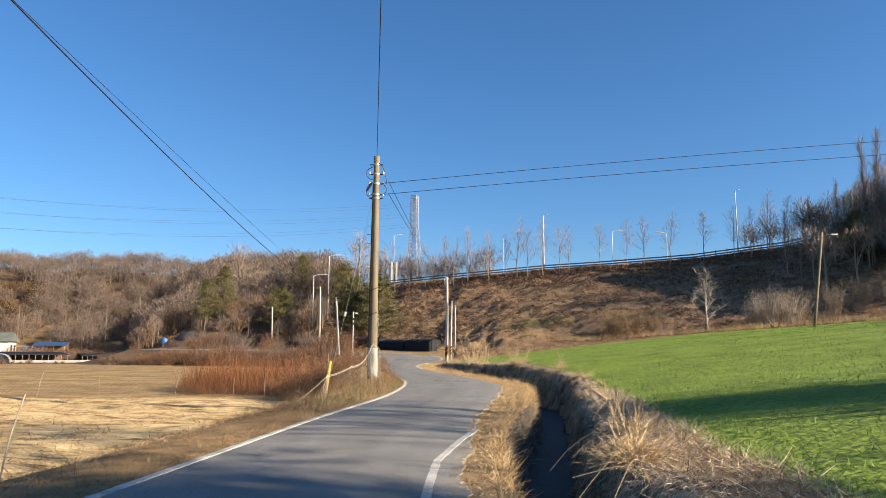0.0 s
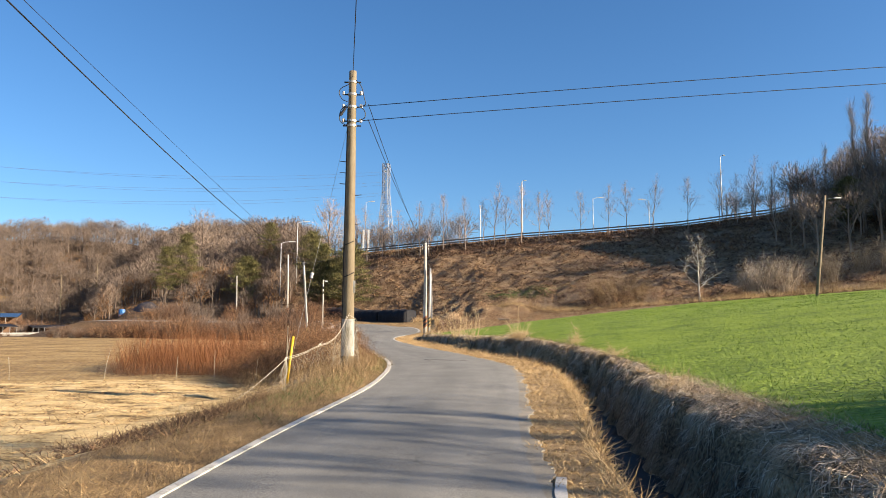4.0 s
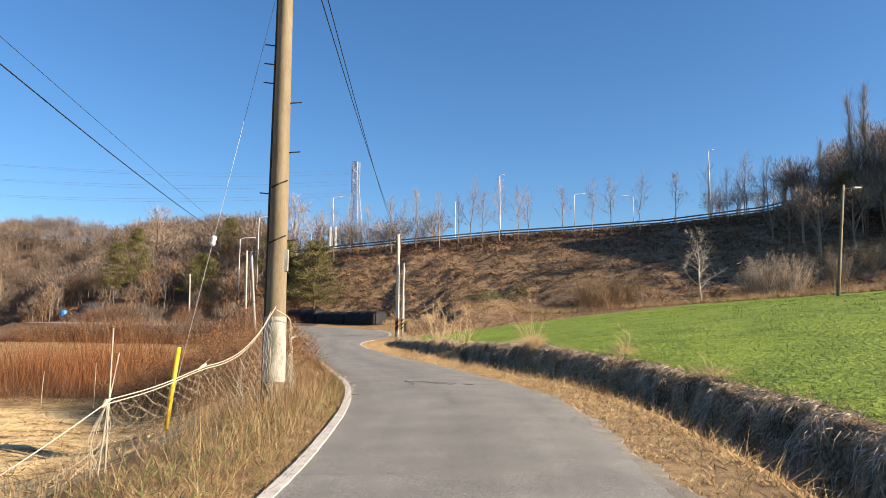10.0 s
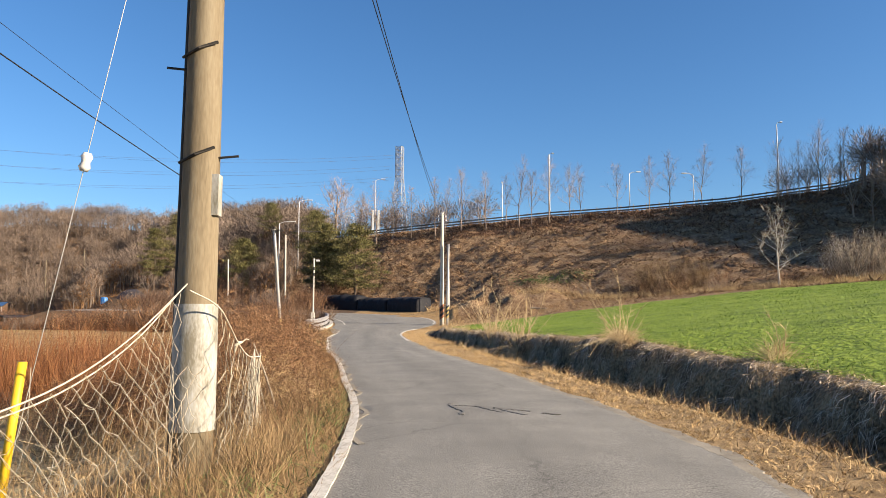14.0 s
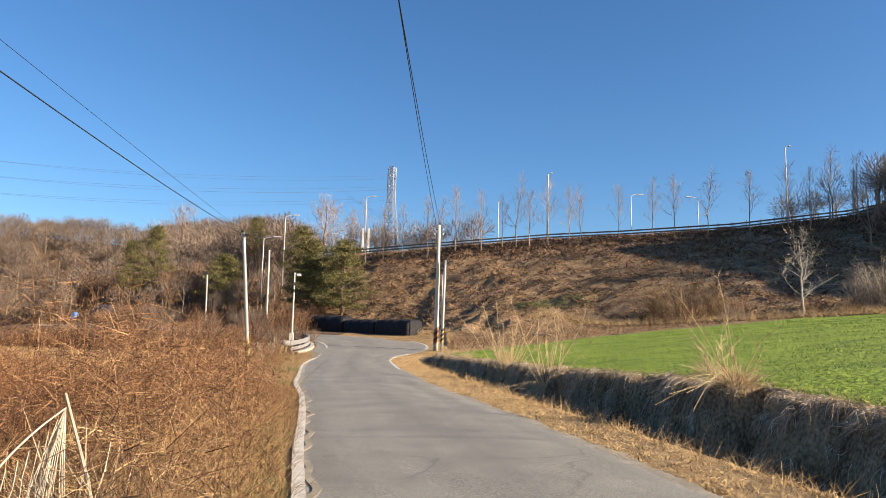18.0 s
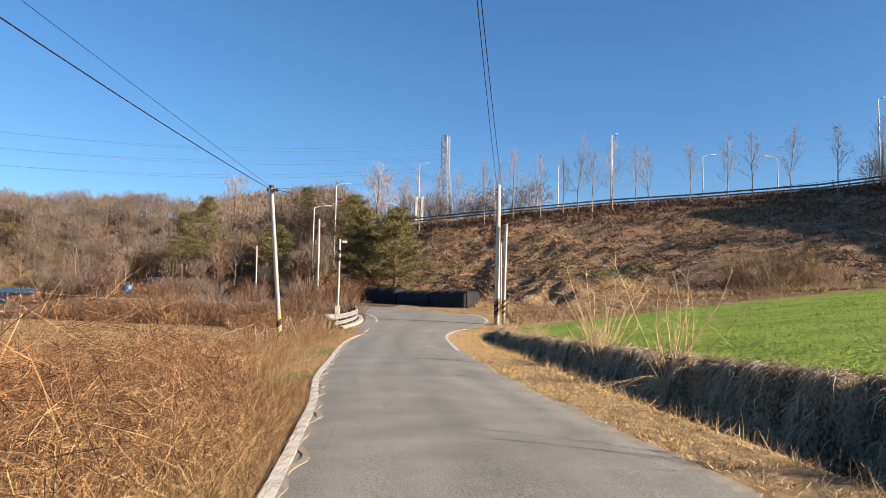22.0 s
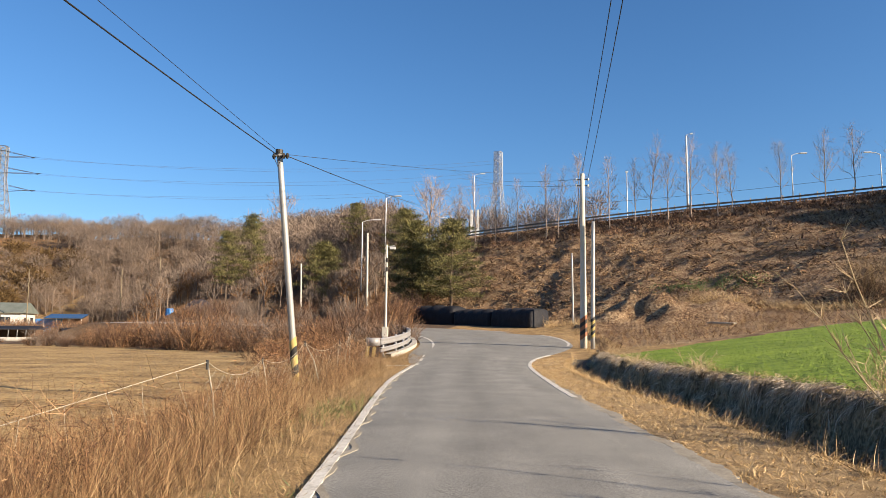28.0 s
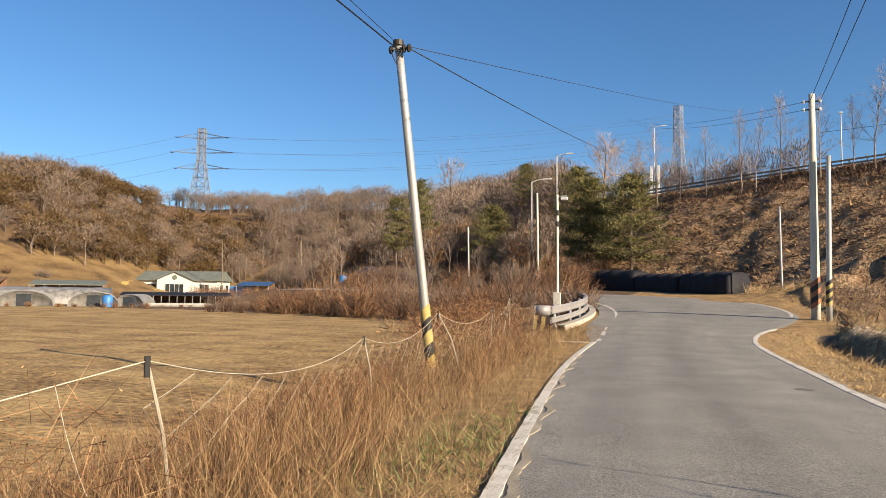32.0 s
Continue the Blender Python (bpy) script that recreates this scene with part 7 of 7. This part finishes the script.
scatter("weed_residue", P, lean(R1, n, 0.4), R1.uniform(0.1, 0.28, n), R1.uniform(0.008, 0.02, n), R1.normal(size=(n, 3)) * 0.05, DARKBRUSH, "dark weeds at the edge of the straw field", "straw", R1, False)
P = np.stack([-4 - 60 * R1.uniform(0, 1, 34000) ** 1.4, R1.uniform(29, 108, 34000)], axis=1)
P = P[(P[:, 0] < line(ROAD_L, P[:, 1]) - 4.0) & (P[:, 1] > straw_edge(P[:, 0]))]
P = np.column_stack([P, land(P[:, 0], P[:, 1])])
P = P[patchy(R1, P, 0.25, 0.3)]
n = len(P)
scatter("stubble", P, lean(R1, n, 0.5), R1.uniform(0.05, 0.14, n), R1.uniform(0.004, 0.009, n), R1.normal(size=(n, 3)) * 0.05, TAWNY, "short tan stubble on the fallow field", "stubble", R1, False)

# stalks and tufts on the bank
def stalk_clump(x, y, stems, tall, spread, seed, label, straw=300, material=REED):
    rng = np.random.default_rng(seed)
    ob = empty("stalk_clump", label, "shrub", "clumps on the ditch bank", (x, y, float(land(x, y))))
    P_, D_ = [], []
    for k in range(stems):
        a = rng.uniform(0, math.tau)
        d = np.array([math.cos(a) * spread, math.sin(a) * spread, rng.uniform(0.7, 1.1)])
        p = np.array([rng.normal() * 0.09, rng.normal() * 0.09, -0.1])
        pts = [p]
        ln = tall * (0.3 + 0.7 * rng.uniform() ** 2.0)
        for i in range(5):
            d = d + rng.normal(size=3) * 0.1 * np.array([1, 1, 0.5])
            p = p + d / np.linalg.norm(d) * ln / 5
            pts.append(p)
            for _ in range((9 if tall > 2.5 else 5) if i > 1 else 0):
                P_.append(p), D_.append(d / np.linalg.norm(d) * 0.8 + rng.normal(size=3) * 0.55)
        solid("stem", *tube(pts, [(0.012 if tall > 2.5 else 0.008) * (1 - 0.6 * i / 5) for i in range(6)], 4, False), material, ob)
    P_, D_ = np.array(P_), np.array(D_)
    V, T = strands(P_, D_, rng.uniform(0.1, 0.42, len(P_)), rng.uniform(0.005, 0.01, len(P_)), rng.normal(size=P_.shape) * 0.03, rng)
    tagged(tri_thing("crown", V, T, material, ob), kind="stuff")
    if straw:
        P_ = np.stack([rng.normal(0, 0.15, straw), rng.normal(0, 0.17, straw), rng.uniform(-0.05, 0.15, straw)], axis=1)
        D_ = P_ * np.array([2.6, 2.6, 0]) + rng.normal(size=(straw, 3)) * 0.25 + np.array([0, 0, 0.6])
        V, T = strands(P_, D_, rng.uniform(0.15, 0.48, straw) * (0.7 if straw > 1000 else 1), rng.uniform(0.0035, 0.007, straw), np.stack([rng.normal(0, 0.1, straw), rng.normal(0, 0.1, straw), rng.uniform(-0.2, 0.0, straw)], axis=1), rng)
        tagged(tri_thing("straw_skirt", V, T, REED, ob), kind="stuff")


for i, (x, y, st, tall, sp, straw) in enumerate(((4.05, 5.9, 12, 1.3, 0.28, 2200), (3.5, 49.3, 30, 2.75, 0.45, 300), (3.55, 50.6, 12, 1.5, 0.5, 150), (4.15, 45.1, 17, 3.1, 0.4, 350), (5.65, 36.9, 11, 2.1, 0.42, 900), (7.3, 32.5, 6, 1.3, 0.4, 450), (6.3, 39.5, 5, 0.9, 0.5, 250), (1.9, 62.5, 12, 0.8, 0.7, 120), (1.4, 70.5, 8, 0.9, 0.7, 200), (6.0, 18.0, 5, 0.7, 0.6, 180), (7.5, 27.5, 4, 0.6, 0.7, 260), (4.9, 8.5, 5, 0.6, 0.6, 200), (2.6, 57, 6, 0.8, 0.6, 150))):
    stalk_clump(x, y, st, tall, sp, 300 + i, "clump of tall dry stalks with straw at its foot" if straw > 250 else "small clump of dry twiggy stalks", straw)
# arching bare shoots over the ditch
for i, (x, y) in enumerate(((4.2, 7.0), (4.0, 5.0), (5.55, 36.85), (4.1, 45.0))):
    sh = empty("arching_shoots", "long bare pale shoots arching over the ditch", "shrub", "arching shoots", (x, y, float(land(x, y))))
    r = random.Random(500 + i)
    for k in range(13 if y > 10 else 4):
        dx, dy = -r.uniform(0.6, 1.7) * (1 if y > 10 else 0.6), r.uniform(-1.0, 0.6) * (1 if y > 10 else 0.6)
        up, end = r.uniform(0.1, 0.4), r.uniform(-0.45, 0.15)
        solid("shoot", *tube(rounded([(0, 0, 0), (dx * 0.3, dy * 0.35, up), (dx * 0.7, dy * 0.75, (up + end) * 0.5 + r.uniform(-0.05, 0.08)), (dx, dy, end)], 2), 0.003, 4), REED, sh)

# ---- brush on the slopes ----
def shrub_thing(seed, h, reach, stems, material, label, group, w=0.016, low=0.7, high=2.6):
    rng = np.random.default_rng(seed)
    ob = empty("shrub", label, "shrub", group)
    a = rng.uniform(0, math.tau, stems)
    d = np.stack([np.cos(a), np.sin(a), rng.uniform(low, high, stems)], axis=1)
    d /= np.linalg.norm(d, axis=1)[:, None]
    base = rng.normal(size=(stems, 3)) * np.array([reach * 0.22, reach * 0.22, 0])
    ln = rng.uniform(0.55, 1.0, stems) * h
    V1 = strands(base, d, ln, np.full(stems, w * 1.8), rng.normal(size=(stems, 3)) * 0.15, rng)
    m = stems * 7
    j = rng.integers(0, stems, m)
    f = rng.uniform(0.25, 0.95, m)
    P_ = base[j] + d[j] * (ln[j] * f)[:, None]
    D_ = d[j] * 0.8 + rng.normal(size=(m, 3)) * 0.55
    V2 = slivers(P_, D_, rng.uniform(0.2, 0.5, m) * h * 0.5, np.full(m, w), rng.normal(size=(m, 3)) * 0.08, rng)
    tagged(tri_thing("crown", *stack([V1, V2]), material, ob), kind="stuff")
    return ob


SLOPE_SHRUB = "leafless tawny shrub at the foot of the slope"
foot = [shrub_thing(700 + k, 2.6, 1.5, 80, (BRAMBLE, TAWNY, TWIG, TAWNY)[k], SLOPE_SHRUB, "slope-foot shrubs", 0.014, 0.25, 1.9) for k in range(4)]
rr = random.Random(9)
spots = []
for k in range(56):
    x = rr.uniform(12, 72)
    y = float(hill(x, 1)) + rr.uniform(-3.5, 6.5)
    spots.append((x, y, rr.uniform(0, 360), rr.uniform(0.4, 1.0) * (0.9 if x > 38 else 1.1)))
for x, s in ((24, 1.1), (27, 1.3), (30.5, 1.0)):
    spots.append((x, float(hill(x, 1)) + rr.uniform(-1.5, 2.5), rr.uniform(0, 360), s))
plant(foot, spots)
THICK_SHRUB = "tall leafless pale-tan bush of dense upright twigs at the field edge"
bushes = [shrub_thing(760 + k, 4.2, 2.4, 170, (THATCH, TAWNY, GREYGRASS)[k], THICK_SHRUB, "tall bushes at the field edge", 0.013, 0.9, 3.6) for k in range(3)]
plant(bushes, [(43.2, 90.6, 0, 1.35), (25.4, 101.6, 40, 1.0), (51.4, 90.4, 90, 1.15), (45.6, 89.4, 150, 1.3), (27.4, 99.2, 200, 1.1), (56.0, 91.0, 250, 1.1), (41.6, 91.4, 300, 0.95), (30.0, 97.6, 20, 0.95), (58.6, 89.0, 75, 1.2), (63.5, 90.0, 130, 1.25)])
scrub = [shrub_thing(720 + k, 3.6, 2.3, 100, (WOODTWIG, BRAMBLE, DARKBRUSH)[k], "leafless brown scrub bush beyond the field", "scrub beyond the field", 0.028) for k in range(3)]
spots = []
for k in range(120):
    x = rr.uniform(-100, -13)
    lo = float(np.interp(x, [-90, -60, -42, -26, -17, -12], [150, 130, 119, 114, 109, 102]))
    y = lo + rr.uniform(0, 1) ** 1.3 * 34
    if -66 < x < -44 and y > 120:
        continue
    spots.append((x, y, rr.uniform(0, 360), rr.uniform(0.5, 1.15)))
for k in range(26):
    spots.append((rr.uniform(-140, -60), rr.uniform(140, 165), rr.uniform(0, 360), rr.uniform(0.4, 0.7)))
for k in range(34):
    f = rr.uniform(0, 1)
    spots.append((-87 + 33 * f + rr.uniform(-2, 2), 104 + 15 * f + rr.uniform(-2, 2), rr.uniform(0, 360), rr.uniform(0.14, 0.3)))
for k in range(84):
    x = rr.uniform(-50, -9.5)
    y = float(np.interp(x, [q[0] for q in TAIL], [q[1] for q in TAIL])) - 3.2 - rr.uniform(0, 1) ** 1.5 * 8
    spots.append((x, y, rr.uniform(0, 360), rr.uniform(0.6, 1.2) * float(np.interp(x, [-50, -36, -14, -10], [0.5, 1, 1, 0.6]))))
plant(scrub, spots)

P = np.stack([R1.uniform(-26, 72, 150000), R1.uniform(0, 1, 150000)], axis=1)
yf, yc = hill(P[:, 0], 1), hill(P[:, 0], 3)
y = yf - 6 + (yc - yf + 5) * P[:, 1]
P = np.stack([P[:, 0], y, land(P[:, 0], y)], axis=1)[(y > yf - 1) | (P[:, 0] > 15)]
P = P[patchy(R1, P, 0.6, 0.25)]
n = len(P)
j = R1.integers(0, 14000, n)
c = P[::max(1, n // 14000)][:14000]
P = c[j % len(c)] + R1.normal(size=(n, 3)) * np.array([0.3, 0.3, 0])
P[:, 2] = land(P[:, 0], P[:, 1])
scatter("slope_tufts", P[::9], lean(R1, len(P[::9]), 0.4), R1.uniform(0.25, 0.6, len(P[::9])), R1.uniform(0.12, 0.26, len(P[::9])), R1.normal(size=(len(P[::9]), 3)) * 0.2, RUSSET, "dark red-brown tufts over the embankment", "scrub", R1, False)
scatter("slope_scrub", P, lean(R1, n, 0.4), R1.uniform(0.2, 0.45, n), R1.uniform(0.07, 0.17, n), R1.normal(size=(n, 3)) * np.array([0.15, 0.15, 0.05]) - np.array([0, 0, 0.1]), SLOPEWEED, "dead brown weeds covering the embankment", "scrub", R1, False)
P = np.stack([R1.uniform(0, 60, 26000), R1.normal(0, 1.6, 26000)], axis=1)
y = hill(P[:, 0], 1) - 3.0 + P[:, 1]
P = np.stack([P[:, 0], y, land(P[:, 0], y)], axis=1)
P = P[patchy(R1, P, 0.5, 0.15)]
n = len(P)
scatter("golden_grass", P, lean(R1, n, 1.4), R1.uniform(0.3, 1.1, n), R1.uniform(0.01, 0.022, n), R1.normal(size=(n, 3)) * 0.12, DRYGRASS, "golden dead grass at the foot of the slope", "grass", R1)
P = np.stack([R1.uniform(-1.5, 20, 26000), R1.uniform(72, 112, 26000)], axis=1)
keep = (P[:, 1] > np.interp(P[:, 0], [1.6, 10, 20, 34], [70, 77, 82, 87])) & (P[:, 0] > np.interp(P[:, 1], [70, 73, 76, 80, 90, 96, 103, 112], [-0.9, 0.0, 1.2, 1.6, 1.5, 0.8, -2, -8]))
P = P[keep]
P = np.column_stack([P, land(P[:, 0], P[:, 1])])
P = P[patchy(R1, P, 0.8, 0.2)]
n = len(P)
scatter("dry_grass_patch", P, lean(R1, n, 0.8), R1.uniform(0.08, 0.34, n), R1.uniform(0.005, 0.012, n), R1.normal(size=(n, 3)) * 0.06, DRYGRASS, "dry grass round the junction poles", "grass", R1)
P = np.stack([R1.uniform(0, 46, 26000), R1.uniform(74, 112, 26000)], axis=1)
P = P[(P[:, 1] > np.interp(P[:, 0], [1.6, 10, 20, 34, 46], [73, 77, 82, 87, 83])) & (P[:, 1] < hill(P[:, 0], 1) + 3) & (P[:, 0] > np.interp(P[:, 1], [73, 76, 80, 90, 96, 103, 112], [1.2, 2.0, 2.6, 2.5, 1.8, 0, -5]))]
P = np.column_stack([P, land(P[:, 0], P[:, 1])])
P = P[patchy(R1, P, 0.55, 0.1)]
n = len(P)
scatter("rough_grass", P, lean(R1, n, 0.9), R1.uniform(0.2, 0.7, n), R1.uniform(0.015, 0.04, n), R1.normal(size=(n, 3)) * 0.1, RUSSET, "rough brown grass over the mounds below the slope", "grass", R1, False)
# leaf-brown undergrowth on the wooded hills
P = np.stack([R1.uniform(-230, -24, 80000), R1.uniform(0, 1, 80000)], axis=1)
yf, yc = hill(P[:, 0], 1), hill(P[:, 0], 3)
y = yf - 3 + (yc - yf + 8) * P[:, 1]
P = np.stack([P[:, 0], y, land(P[:, 0], y)], axis=1)
P = P[patchy(R1, P, 0.12, 0.25) & ((knoll(P[:, 0], P[:, 1])[0] < 4) | (knoll(P[:, 0], P[:, 1])[1] < 0.72))]
n = len(P)
scatter("undergrowth", P, lean(R1, n, 0.9), R1.uniform(0.25, 0.9, n), R1.uniform(0.05, 0.14, n), R1.normal(size=(n, 3)) * 0.12, RUSTLEAF, "brown undergrowth of the winter woods", "undergrowth", R1, False)

# dark brush in rows under the highway's edge
P = np.stack([R1.uniform(-26, 74, 15000), R1.uniform(0, 1, 15000)], axis=1)
yc = hill(P[:, 0], 3)
y = yc - 9 + np.floor(P[:, 1] * 4) * 2.2 + R1.normal(0, 0.35, len(P))
P = np.stack([P[:, 0], y, land(P[:, 0], y)], axis=1)
P = P[patchy(R1, P, 0.4, 0.05)]
n = len(P)
scatter("slope_brush", P, lean(R1, n, 0.9), R1.uniform(0.3, 0.8, n), R1.uniform(0.08, 0.18, n), R1.normal(size=(n, 3)) * 0.12, DARKBRUSH, "dark brush in rows below the highway", "scrub", R1, False)
P = np.stack([R1.normal(16.3, 2.6, 1500), R1.uniform(0, 1, 1500)], axis=1)
P = np.column_stack([P[:, 0], 121.5 - 0.4 * P[:, 0] + R1.normal(0, 1.1, 1500), P[:, 1] * 0])
P[:, 2] = land(P[:, 0], P[:, 1])
scatter("green_weeds", P, lean(R1, 1500, 0.7), R1.uniform(0.15, 0.4, 1500), R1.uniform(0.06, 0.13, 1500), R1.normal(size=(1500, 3)) * 0.08, WEEDGREEN, "patch of low green weeds on the slope", "weeds", R1, False)
P = np.stack([R1.uniform(4, 72, 16000), R1.uniform(0, 1, 16000)], axis=1)
y = hill(P[:, 0], 3) - 1.5 - np.interp(P[:, 0], [4, 20, 45], [7, 13, 24]) * P[:, 1] ** 1.2
P = np.stack([P[:, 0], y, land(P[:, 0], y)], axis=1)
P = P[patchy(R1, P, 0.45, 0.2)]
n = len(P)
scatter("slope_brush", P, lean(R1, n, 0.9), R1.uniform(0.25, 0.7, n), R1.uniform(0.08, 0.18, n), R1.normal(size=(n, 3)) * 0.1, DARKBRUSH, "dark dead brush over the upper slope", "scrub", R1, False)
# long arching canes in the brambles
P = field_points(R1, 40, 28.5, 41, lambda y, u: line(ROAD_L, y) - 0.9 - 4.0 * u)
n = len(P)
scatter("bramble_canes", P, lean(R1, n, 1.3), R1.uniform(0.9, 1.9, n), R1.uniform(0.005, 0.01, n), np.column_stack([R1.normal(-0.1, 0.3, n), R1.normal(0, 0.35, n), R1.uniform(-0.5, -0.1, n)]), DRYGRASS, "long pale arching bramble canes", "brambles", R1)
# pale bare stems among the brambles
P = np.stack([R1.uniform(-3.4, -1.5, 60), R1.uniform(30.2, 31.6, 60)], axis=1)
P = np.column_stack([P, land(P[:, 0], P[:, 1])])
scatter("pale_stems", P, lean(R1, 60, 2.4), R1.uniform(0.4, 0.9, 60), R1.uniform(0.009, 0.016, 60), R1.normal(size=(60, 3)) * 0.12, THATCH, "pale bare weed stems at the foot of the brambles", "weeds", R1)

# large old trees on the ridge
old = [tree_thing("bare_tree", bare_tree(900 + k, 11, 0.28, 5.2, 16, 9, 0.35, 0.3, 1.6, 0.035, 2), BARK, ROWTWIG, "large leafless tree with spreading crown on the ridge", "ridge trees") for k in range(2)]
plant(old, [(-55, 188, 0, 1.25), (-23, 190, 60, 1.35), (-62, 192, 200, 1.1), (-17.5, 192, 130, 1.0), (-46, 178, 40, 0.7), (-30, 172, 300, 0.7)])
